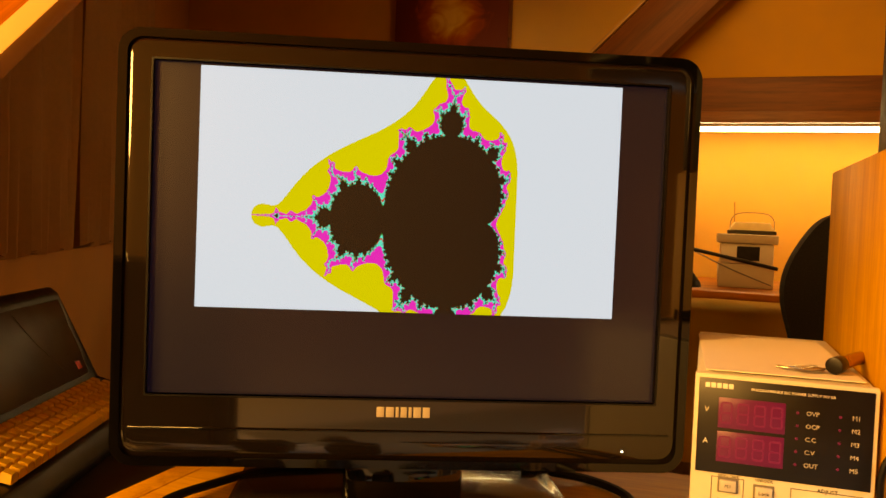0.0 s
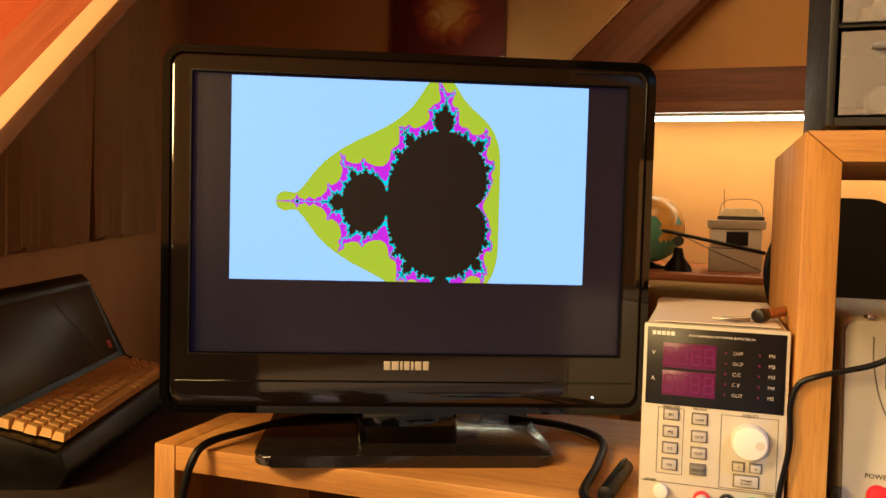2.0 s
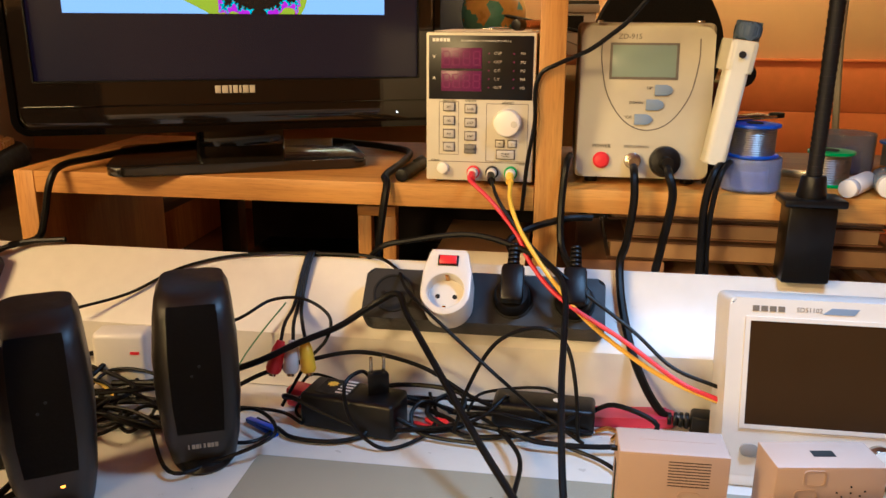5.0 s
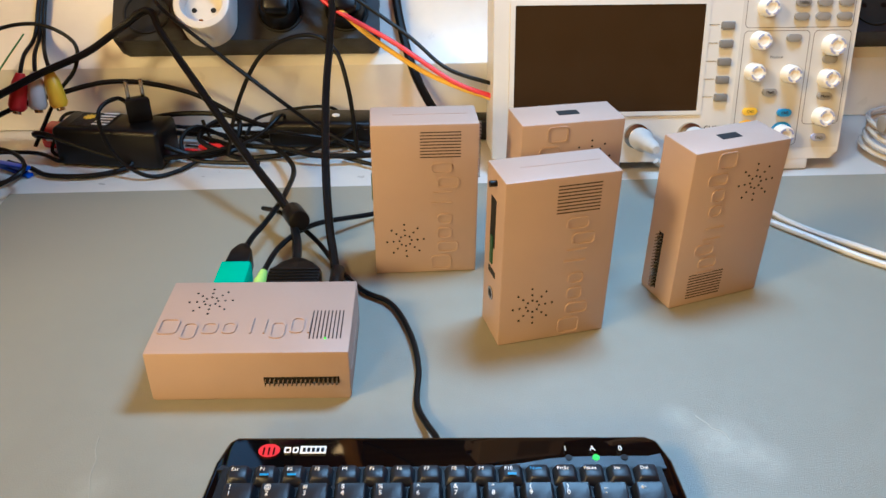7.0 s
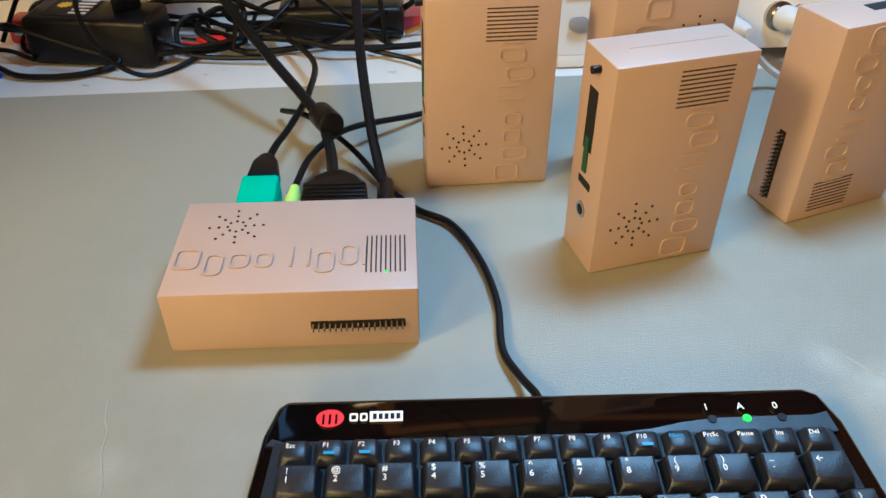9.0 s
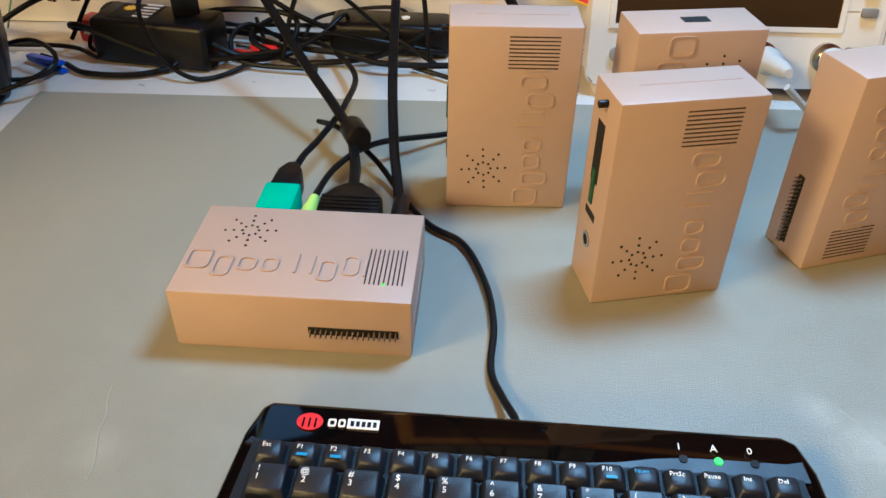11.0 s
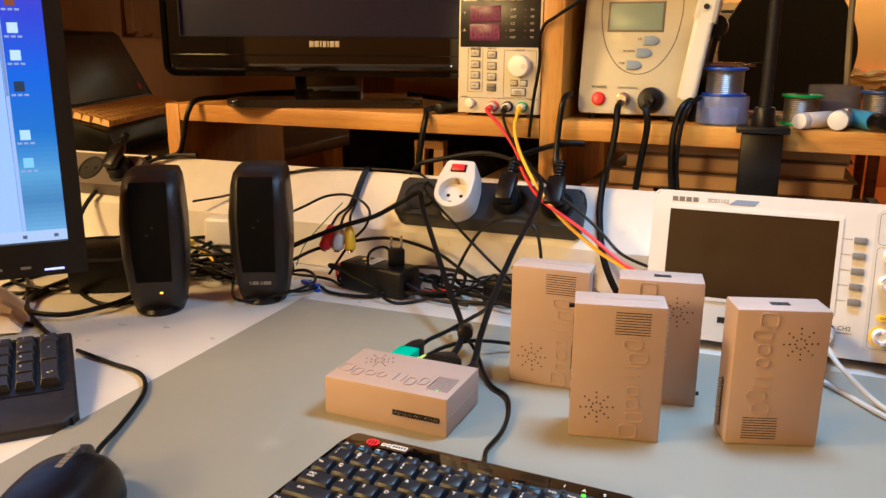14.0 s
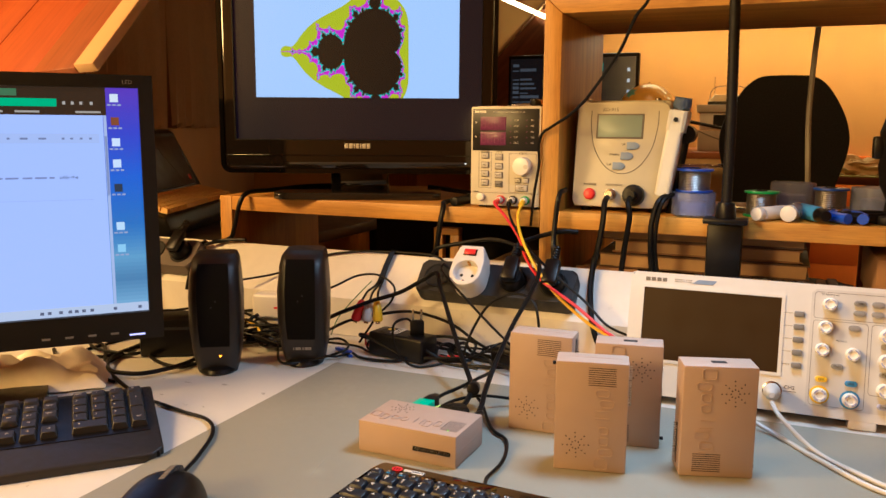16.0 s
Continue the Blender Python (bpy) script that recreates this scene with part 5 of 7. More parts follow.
def printed_case(m, label):
    c = thing("computer_case", m, label, "computer case", "printed computer cases on the mat")
    hx, hy = CL / 2, CWD / 2
    part("tray", bx(-hx + 0.001, hx - 0.001, -hy + 0.001, hy - 0.001, 0.0, 0.0010), CASE_PLA, c, "tan printed lower shell")
    part("seam", bx(hx - 0.0005, hx + 0.0002, -hy + 0.006, hy - 0.014, 0.0152, 0.0158), CASE_PLA, c)
    part("lid", bx(-hx, hx, -hy, hy, 0.0011, CHT, 0.0010), CASE_PLA, c, "tan printed lid")
    zt = CHT
    holes = []
    sx, sy = -hx + CL * 0.237, hy - CWD * 0.30
    for q in range(8):
        a = math.pi * q / 4 + 0.06
        for rr in (0.0040, 0.0080, 0.0122):
            holes.append(cyl(0.0007, 0.0004, (sx + rr * math.cos(a), sy + rr * math.sin(a), zt + 0.00005), "Z", 8))
    part("speaker_grille", merge(*holes), HOLE, c, "star of small round holes")
    gx0, gx1, gy0, gy1 = hx - CL * 0.205, hx - CL * 0.05, hy - CWD * 0.83, hy - CWD * 0.45
    for k in range(9):
        x = gx0 + (gx1 - gx0) * k / 8
        part("vent_slot", bx(x - 0.00033, x + 0.00033, gy0, gy1, zt - 0.0005, zt + 0.0002), SLOT, c)
    # engraved name, as plain rounded bars in low relief
    x, base = -hx + CL * 0.02, hy - CWD * 0.755
    st_ = 0.0011
    for wd, hh, low in ((0.0112, 0.0140, 0), (0.0082, 0.0100, -0.0046), (0.0088, 0.0100, 0), (0.0078, 0.0100, 0), (0.0030, 0, 0), (0.0012, 0.0140, 0), (0.0012, 0.0128, 0), (0.0082, 0.0100, -0.0046), (0.0078, 0.0140, 0), (0.0012, 0.0124, 0)):
        if hh:
            h2 = hh - low
            if wd < 0.003:
                relief = bx(x, x + st_, base, base + hh, zt - 0.0002, zt + 0.0007, 0.0001, 1)
            else:
                o, w2, h3 = rounded(wd, h2, 0.0030, 5), wd - 2 * st_, h2 - 2 * st_
                relief = moved(ring_prism(o, rounded(w2, h3, 0.0023, 5), -0.0002, 0.0007), Matrix.Translation((x + wd / 2, base + low + h2 / 2, zt)))
            part("name_relief", relief, CASE_PLA, c, "rounded bars of a name in low relief")
        x += wd + 0.0023 + (0.004 if wd < 0.003 and hh == 0.0140 else 0)
    # pin strip in the front side
    px0, px1, pz = -hx + CL * 0.57, -hx + CL * 0.945, CHT * 0.42
    part("pin_slot", bx(px0, px1, -hy - 0.0002, -hy + 0.002, pz - 0.0022, pz + 0.0022), HOLE, c, "slot for the pin strip")
    pins = []
    for k in range(17):
        for zz in (-0.0011, 0.0011):
            xx = px0 + (px1 - px0) * (k + 0.5) / 17
            pins.append(bx(xx - 0.0003, xx + 0.0003, -hy - 0.0035, -hy - 0.0002, pz + zz - 0.0003, pz + zz + 0.0003))
    part("pin_header", merge(*pins), STEEL, c, "two rows of steel pins")
    # sockets in the rear side
    for u, wd, zz, hh, m_ in ((0.70, 0.031, 0.46, 0.0085, HOLE), (0.40, 0.004, 0.5, 0.012, HOLE)):
        part("socket_opening", bx(-hx + CL * u - wd / 2, -hx + CL * u + wd / 2, hy - 0.001, hy + 0.0002, CHT * zz - hh / 2, CHT * zz + hh / 2), m_, c)
    part("board_edge", bx(-hx + CL * 0.45, -hx + CL * 0.62, hy - 0.0005, hy + 0.0008, CHT * 0.40, CHT * 0.52), BOARD_GREEN, c, "green circuit board edge")
    ar = part("audio_ring", moved(ring_prism([(0.0042 * math.cos(a), 0.0042 * math.sin(a)) for a in np.linspace(0, 6.2832, 20, endpoint=False)], [(0.0028 * math.cos(a), 0.0028 * math.sin(a)) for a in np.linspace(0, 6.2832, 20, endpoint=False)], -0.001, 0.0006), Matrix.Translation((-hx + CL * 0.26, hy, CHT * 0.5)) @ pose(0, 0, 0, -90)), STEEL, c, "metal socket ring")
    part("audio_hole", cyl(0.0028, 0.0004, (-hx + CL * 0.26, hy + 0.0001, CHT * 0.5), "Y", 20), HOLE, ar)
    part("button", cyl(0.0018, 0.004, (-hx + CL * 0.94, hy + 0.002, CHT * 0.55), "Y", 14), BLACK, c)
    # slot in the left end
    part("card_slot", bx(-hx - 0.0002, -hx + 0.001, -0.006, 0.008, CHT * 0.40, CHT * 0.62), HOLE, c, "card slot")
    return c


def lying(x, y, yaw):
    return pose(x, y, 0.7508, 0, 0, yaw)


# length upright, lid towards the viewer: the lid's front edge runs between two floor points
def standing(x0, y0, yaw, up):
    r = pose(x0, y0, 0.7508, 0, 0, yaw)
    turn = Matrix(((0, -1, 0, 0), (0, 0, -1, 0), (1, 0, 0, 0), (0, 0, 0, 1))) if up else Matrix(((0, 1, 0, 0), (0, 0, -1, 0), (-1, 0, 0, 0), (0, 0, 0, 1)))
    return r @ Matrix.Translation((CWD / 2, CHT, CL / 2)) @ turn


printed_case(lying(0.625, 0.583, -2.2), "tan printed computer case lying flat with plugged cables")
printed_case(standing(0.690, 0.672, 1, True), "tan printed computer case standing upright near the cables")
printed_case(standing(0.763, 0.5885, 11.5, True), "tan printed computer case standing upright at the front")
printed_case(standing(0.8768, 0.6205, 17.2, False), "tan printed computer case standing upside down by the oscilloscope")
printed_case(standing(0.7835, 0.667, 8.5, False), "tan printed computer case standing behind another case")

AT = lying(0.625, 0.583, -2.2)
pl = thing("plug", AT, "teal adapter and black plug in the case", "plug")
part("adapter", bx(-0.0345, -0.0155, 0.0336, 0.066, 0.012, 0.0275, 0.0015), TEAL, pl, "teal plastic adapter")
part("body", moved(prism([(-0.008, 0.0), (0.008, 0.0), (0.0068, 0.016), (0.0026, 0.024), (-0.0026, 0.024), (-0.0068, 0.016)], 0.013, 0.0265, 0.0015), pose(-0.025, 0.0664, 0)), BLACK, pl)
pl = thing("plug", AT, "lime green audio plug in the case", "plug")
part("body", cyl(0.0042, 0.016, (-0.0075, 0.0420, 0.022), "Y", 18), LIME, pl, "lime green sleeve")
for k in range(3):
    part("relief", cyl(0.0034 - 0.0004 * k, 0.003, (-0.0075, 0.0520 + 0.0035 * k, 0.022), "Y", 14), LIME, pl)
pl = thing("video_plug", AT, "black ribbed video plug in the case", "plug")
part("body", moved(prism([(-0.0165, 0.0), (0.0165, 0.0), (0.0165, 0.022), (0.010, 0.029), (0.004, 0.036), (-0.004, 0.036), (-0.010, 0.029), (-0.0165, 0.022)], 0.011, 0.0275, 0.002), pose(0.0135, 0.0345, 0)), BLACK, pl)
for k in range(6):
    part("rib", bx(-0.002, 0.029, 0.0365 + 0.0035 * k, 0.0378 + 0.0035 * k, 0.0276, 0.0284, 0.0002), BLACK, pl)
part("ferrite", moved(cyl(0.0076, 0.027, (0, 0, 0), "Y", 24, None, 0.002), pose(0.004, 0.129, 0.0245, -12, 0, 20)), BLACK, pl, "black ferrite sleeve")
pl = thing("plug", AT, "blue-nosed black plug in the case", "plug")
part("nose", bx(0.0335, 0.0445, 0.0336, 0.041, 0.015, 0.026, 0.001), BLUE, pl, "blue plastic nose")
part("body", cyl(0.0045, 0.024, (0.039, 0.0534, 0.0205), "Y", 16, None, 0.001), BLACK, pl)
part("lamp", cyl(0.0006, 0.0006, (0.0405, -0.0225, CHT + 0.0004), "Z", 10), LED_GREEN, bpy.data.objects["computer_case"], "green power lamp")

# ---- small keyboard on the mat ----
def keycap(w, d, h):
    """A keycap with sloped sides and a smaller, slightly hollowed top."""
    bm = bmesh.new()
    ix, iy = 0.0018, 0.0020
    lo = [bm.verts.new(v) for v in ((-w / 2, -d / 2, 0), (w / 2, -d / 2, 0), (w / 2, d / 2, 0), (-w / 2, d / 2, 0))]
    hi = [bm.verts.new(v) for v in ((-w / 2 + ix, -d / 2 + iy, h * 0.92), (w / 2 - ix, -d / 2 + iy, h * 0.92), (w / 2 - ix, d / 2 - iy * 0.6, h), (-w / 2 + ix, d / 2 - iy * 0.6, h))]
    for k in range(4):
        bm.faces.new((lo[k], lo[(k + 1) % 4], hi[(k + 1) % 4], hi[k]))
    bm.faces.new(hi)
    bm.faces.new(lo[::-1])
    bmesh.ops.bevel(bm, geom=[e for e in bm.edges if not all(v in lo for v in e.verts)], offset=0.0006, segments=1, affect="EDGES")
    return bm


KEYMESH = {}


def key(parent, x, y, w, d, h, mat, legend="", size=0.0042, slot=(-0.28, 0.2), tint=None, m=Matrix.Identity(4)):
    kind = (round(w, 4), round(d, 4), round(h, 4), mat.name)
    if kind not in KEYMESH:
        KEYMESH[kind] = to_mesh("key", keycap(w, d, h), mat)
    k = new("key", KEYMESH[kind])
    k.parent = parent
    k.matrix_local = m @ Matrix.Translation((x, y, 0))
    if legend:
        lg = (legend, size, (tint or INK_WHITE).name)
        if lg not in KEYMESH:
            KEYMESH[lg] = text_mesh(legend, size, tint or INK_WHITE)
        t = new("legend", KEYMESH[lg])
        t.parent = k
        t.matrix_local = pose(w * slot[0], d * slot[1], h * 0.97 + 0.0001, 3)
    return k


kb = thing("mini_keyboard", pose(0.6175, 0.5055, 0.7508, 0, 0, -3.0), "small black keyboard with white legends", "keyboard")
KT = Matrix.Translation((0, 0, 0.0160)) @ pose(0, 0, 0, 3.5)
out = [(0.007, 0.0), (0.2065, 0.0), (0.2120, -0.003), (0.2165, -0.016), (0.2245, -0.108), (0.222, -0.121), (-0.007, -0.121), (-0.0095, -0.108), (-0.0005, -0.016), (0.0035, -0.003)]
part("housing", moved(prism(out[::-1], -0.012, 0.0, 0.0025, 3), KT), PIANO, kb, "glossy black housing")
part("base", prism([(x, y * 0.985) for x, y in out][::-1], 0.0004, 0.0065, 0.001), BLACK, kb)
wave = [(0.0035, -0.0185)] + [(0.008 + 0.197 * k / 16, -0.0200 + 0.0060 / (1 + math.exp(-(k - 11.5) * 1.8))) for k in range(17)] + [(0.2110, -0.0125), (0.2120, -0.0215), (0.0015, -0.0215)]
part("raised_edge", moved(prism(wave[::-1], 0.0001, 0.0008, 0.0), KT), KEY_BLACK, kb, "satin edge with a wavy line")
part("key_well", moved(prism([(0.0045, -0.0205), (0.2095, -0.0205), (0.2155, -0.109), (-0.003, -0.109)][::-1], 0.0002, 0.0009), KT), BLACK_SOFT, kb)
part("emblem", moved(prism([(0.0240 + 0.0052 * math.cos(a), -0.0096 + 0.0040 * math.sin(a)) for a in np.linspace(0, 6.2832, 24, endpoint=False)], 0.0002, 0.0006), KT), RED, kb, "round red emblem")
for k in range(3):
    part("emblem_line", moved(bx(0.0212 + 0.0024 * k, 0.0219 + 0.0024 * k, -0.0124, -0.0080, 0.0006, 0.0008), KT), PIANO, kb)
for x0, x1 in ((0.0312, 0.0344), (0.0352, 0.0380)):
    part("mark", moved(ring_prism(rounded(x1 - x0, 0.0036, 0.0008), rounded(x1 - x0 - 0.0014, 0.0022, 0.0005), 0.0002, 0.0006), KT @ Matrix.Translation(((x0 + x1) / 2, -0.0094, 0))), INK_WHITE, kb)
part("mark", moved(bx(0.0388, 0.0512, -0.0116, -0.0070, 0.0002, 0.0006), KT), INK_WHITE, kb, "white name plate")
for k in range(5):
    part("mark_bar", moved(bx(0.0400 + 0.0022 * k, 0.0414 + 0.0022 * k, -0.0106, -0.0082, 0.0006, 0.0008), KT), BLACK, kb)
for x, s, m_ in ((0.1668, "1", HOLE), (0.1798, "A", LED_GREEN), (0.1932, "0", HOLE)):
    part("lamp", moved(cyl(0.0017, 0.0010, (x, -0.0150, 0.0008), "Z", 16), KT), m_, kb, "small round lamp")
    text(s, 0.0042, KT @ Matrix.Translation((x - 0.001, -0.0095, 0.0010)), INK_WHITE, kb)
rows = [
    (-0.0265, 0.0129, 0.01256, 0.0045, ["Esc", "F1", "F2", "F3", "F4", "F5", "F6", "F7", "F8", "F9", "F10", "Num", "PrtSc", "Pause", "Ins", "Del"], 0.0114, 0.0026),
    (-0.0395, 0.0152, 0.01680, 0.006, ["!\n1", "@\n2", "#\n3", "$\n4", "%\n5", "^\n6", "&\n7", "*\n8", "(\n9", ")\n0", "_\n-", "\u2190"], 0.0160, 0.0034),
    (-0.0547, 0.0265, 0.01652, 0.006, list("QWERTYUIOP") + ["{\n["], 0.0158, 0.0042),
    (-0.0701, 0.0362, 0.01652, 0.006, list("ASDFGHJKL") + [":\n;"], 0.0158, 0.0042),
    (-0.0855, 0.0440, 0.01652, 0.006, list("ZXCVBNM") + ["<\n,", ">\n.", "?\n/"], 0.0158, 0.0042),
]
for y, x0, pitch, h, legends, w, size in rows:
    for i, s in enumerate(legends):
        blue = s in ("Num",)
        key(kb, x0 + pitch * i, y, w, 0.0102 if h < 0.005 else 0.0140, h, KEY_BLACK, s, size, (-0.22, 0.12) if len(s) > 1 and h > 0.005 else (-0.12, 0.16) if h < 0.005 else (-0.2, 0.18), INK_BLUE if blue else None, KT @ Matrix.Translation((0, 0, 0.0009)))
        if s in ("F1", "F2", "F10"):
            part("second_legend", moved(bx(-0.002, 0.002, -0.0026, -0.0014, 0.0050, 0.0052), KT @ Matrix.Translation((x0 + pitch * i, y, 0.0009))), INK_BLUE, kb)
for x, y, w, s in ((0.0105, -0.0547, 0.0148, "Tab"), (0.0148, -0.0701, 0.0250, "Caps\nLock"), (0.0180, -0.0855, 0.0350, "Shift"), (0.0070, -0.1005, 0.0150, "Ctrl"), (0.0240, -0.1005, 0.0150, "Fn"), (0.0410, -0.1005, 0.0150, "Alt"), (0.0890, -0.1005, 0.0780, ""), (0.1370, -0.1005, 0.0150, "Alt"), (0.1535, -0.1005, 0.0150, "Ctrl"), (0.2066, -0.0547, 0.0118, "}\n]"), (0.2035, -0.0701, 0.0185, "Enter"), (0.2070, -0.0855, 0.0120, ""), (0.2045, -0.1005, 0.0150, ""), (0.1875, -0.1005, 0.0150, ""), (0.1705, -0.1005, 0.0150, "")):
    key(kb, x, y, w, 0.0138, 0.006, KEY_BLACK, s, 0.0028, (-0.15, 0.1), None, KT @ Matrix.Translation((0, 0, 0.0009)))

# ---- full-size keyboard ----
pk = thing("keyboard", pose(0.285, 0.568, 0.7482, 0, 0, 47), "full-size black keyboard with a number pad", "keyboard")
PT = Matrix.Translation((0, 0, 0.0275)) @ pose(0, 0, 0, 6.5)
o = [(0.0, 0.0), (-0.455, 0.0), (-0.455, -0.163), (-0.012, -0.163), (0.0, -0.151)]
part("housing", moved(prism(o, -0.014, 0.0, 0.003, 3), PT), material("keyboard_brown_black", "1E1A17", 0.5, vary=0.12, scale=120, bump=0.3, bscale=1500), pk, "matte black housing")
part("base", bx(-0.45, -0.004, -0.157, -0.004, 0.0004, 0.0085, 0.002), BLACK, pk)
part("key_well", moved(bx(-0.448, -0.010, -0.112, -0.010, 0.0002, 0.0008), PT), BLACK, pk)
BLK = material("keycap_brown_black", "1E1A16", 0.5, vary=0.12, scale=100)
LG = material("legend_grey", "C2B8AA", 0.6)
for c in range(4):
    x = -0.0195 - 0.0188 * (3 - c)
    key(pk, x, -0.0175, 0.0165, 0.0125, 0.006, BLK, ("Num", "/", "*", "-")[c] if c < 3 else "\u2190", 0.0034, (-0.1, 0.1), LG, PT @ Matrix.Translation((0, 0, 0.0009)))
pad = (("7", "8", "9"), ("4", "5", "6"), ("1", "2", "3"))
for r in range(3):
    for c in range(3):
        key(pk, -0.0195 - 0.0188 * (3 - c), -0.0375 - 0.0188 * r, 0.0165, 0.0168, 0.007, BLK, pad[r][c], 0.0042, (-0.2, 0.1), LG, PT @ Matrix.Translation((0, 0, 0.0009)))
key(pk, -0.0665, -0.0939, 0.0353, 0.0168, 0.007, BLK, "0", 0.0042, (-0.3, 0.1), LG, PT @ Matrix.Translation((0, 0, 0.0009)))
key(pk, -0.0383, -0.0939, 0.0165, 0.0168, 0.007, BLK, ".", 0.0042, (-0.2, 0.1), LG, PT @ Matrix.Translation((0, 0, 0.0009)))
key(pk, -0.0195, -0.0469, 0.0165, 0.0356, 0.007, BLK, "+", 0.0045, (0, 0.1), LG, PT @ Matrix.Translation((0, 0, 0.0009)))
key(pk, -0.0195, -0.0845, 0.0165, 0.0356, 0.007, BLK, "\u21b5", 0.006, (0, -0.2), LG, PT @ Matrix.Translation((0, 0, 0.0009)))
for c in range(3):
    for r in range(3):
        key(pk, -0.1050 - 0.0188 * (2 - c), -0.0175 - (0.0200 if r else 0) - 0.0188 * max(0, r - 1), 0.0165, 0.0125 if r == 0 else 0.0168, 0.006, BLK, ("Ins", "Home", "PgUp", "Del", "End", "PgDn")[c + 3 * (r - 1)] if r else "", 0.0030, (-0.05, 0.1), LG, PT @ Matrix.Translation((0, 0, 0.0009)))
for x, y, s in ((-0.1238, -0.0751, "\u2191"), (-0.1426, -0.0939, "\u2190"), (-0.1238, -0.0939, "\u2193"), (-0.1050, -0.0939, "\u2192")):
    key(pk, x, y, 0.0165, 0.0168, 0.007, BLK, s, 0.005, (0, 0.05), LG, PT @ Matrix.Translation((0, 0, 0.0009)))
for r in range(6):
    for c in range(15):
        x = -0.166 - 0.0188 * c
        if x > -0.445:
            key(pk, x, -0.0175 - (0.0200 if r else 0) - 0.0188 * max(0, r - 1) + (0.0006 if r == 5 else 0), 0.0165, 0.0125 if r == 0 else 0.0168 if r < 5 else 0.0145, 0.006 if r == 0 else 0.007, BLK, m=PT @ Matrix.Translation((0, 0, 0.0009)))

# ---- mouse ----
ms = thing("mouse", pose(0.494, 0.350, 0.7508, 0, 0, 20), "black computer mouse with a grey scroll wheel", "mouse")


def mouse_shell(scale, z0):
    bm = bmesh.new()
    rings = []
    n, m_ = 28, 10
    for j in range(m_ + 1):
        f = j / m_
        rad = math.cos(f * math.pi / 2) ** 0.55 if j < m_ else 0.02
        zz = z0 + 0.036 * scale * math.sin(f * math.pi / 2)
        ring = []
        for k in range(n):
            a = 2 * math.pi * k / n
            c, s = math.cos(a), math.sin(a)
            ring.append(bm.verts.new((0.0325 * scale * rad * math.copysign(abs(c) ** 0.75, c), 0.057 * scale * rad * math.copysign(abs(s) ** 0.8, s) - 0.008 * f, zz)))
        rings.append(ring)
    for a_, b_ in zip(rings, rings[1:]):
        for k in range(n):
            bm.faces.new((a_[k], a_[(k + 1) % n], b_[(k + 1) % n], b_[k]))
    bm.faces.new(rings[0][::-1])
    bm.faces.new(rings[-1])
    return bm


part("shell", mouse_shell(1.0, 0.0015), BLACK, ms, "smooth black shell")
part("sole", moved(prism(rounded(0.056, 0.105, 0.026), 0.0002, 0.0014), pose(0, 0, 0)), BLACK_SOFT, ms)
part("wheel", cyl(0.0085, 0.007, (0, 0.040, 0.0255), "X", 24, None, 0.001), CHARCOAL, ms, "dark scroll wheel")
part("seam", bx(-0.0035, 0.0035, 0.005, 0.033, 0.0315, 0.0368, 0.0004), CHARCOAL, ms, "grey centre strip")
for k in range(6):
    part("mark", moved(bx(-0.0022, 0.0022, -0.0019, 0.0019, 0, 0.0007), pose(0, 0.008 + 0.0046 * k, 0.0368)), LINE_GREY, ms, "grey maker's mark")
part("cord_sleeve", cyl(0.0032, 0.012, (0, 0.060, 0.009), "Y", 14), BLACK, ms)

# ---- computer monitor ----
pm = thing("computer_monitor", pose(0.236, 0.622, 0.7482, 0, 0, 47), "black wide computer monitor showing a white page", "monitor")
SX, SZ0, SZ1 = -0.477, 0.102, 0.371
o = [(SX - 0.016, 0.068), (0.016, 0.068), (0.016, 0.386), (SX - 0.016, 0.386)]
i_ = [(SX, SZ0), (0.0, SZ0), (0.0, SZ1), (SX, SZ1)]
part("bezel", moved(ring_prism(o, i_, 0.0, 0.010), FRONT), BLACK_SOFT, pm, "matte black bezel")
part("back", bx(SX - 0.015, 0.015, 0.0005, 0.045, 0.07, 0.385, 0.008), BLACK, pm)
part("neck", bx(SX / 2 - 0.04, SX / 2 + 0.04, 0.046, 0.075, 0.012, 0.2, 0.004), BLACK, pm)
part("base", moved(prism(rounded(0.24, 0.18, 0.03), 0.0003, 0.011, 0.002), pose(SX / 2, 0.05, 0)), BLACK, pm)
SY = -0.0008
part("screen", bx(SX, 0, SY, 0.0003, SZ0, SZ1), glow("screen_page_white", "B4C2F4", 0.95), pm, "lit screen")


def panel(x0, x1, z0, z1, ink, strength, lift, name="window_area"):
    return part(name, bx(x0, x1, SY - lift - 0.0001, SY - lift, z0, z1), glow("ui_" + ink, ink, strength), pm)


PAPER_STOPS = ((0.0, (142, 186, 214)), (0.12, (92, 140, 178)), (0.22, (118, 172, 205)), (0.38, (58, 124, 196)), (0.60, (48, 108, 214)), (0.80, (66, 78, 204)), (1.0, (104, 66, 190)))
for k in range(56):
    f = (k + 0.5) / 56
    (f0, c0), (f1, c1) = [(p_, q_) for p_, q_ in zip(PAPER_STOPS, PAPER_STOPS[1:]) if p_[0] <= f <= q_[0]][0]
    u = (f - f0) / (f1 - f0)
    col = "%02X%02X%02X" % tuple(int(p_ + (q_ - p_) * u) for p_, q_ in zip(c0, c1))
    panel(-0.040, 0.0, SZ0 + 0.010 + (SZ1 - SZ0 - 0.010) * k / 56, SZ0 + 0.010 + (SZ1 - SZ0 - 0.010) * (k + 1) / 56, col, 0.8, 0.0006, "wallpaper_band")
panel(SX, -0.036, 0.339, SZ1, "3A2A1C", 0.7, 0.0012, "title_bar")
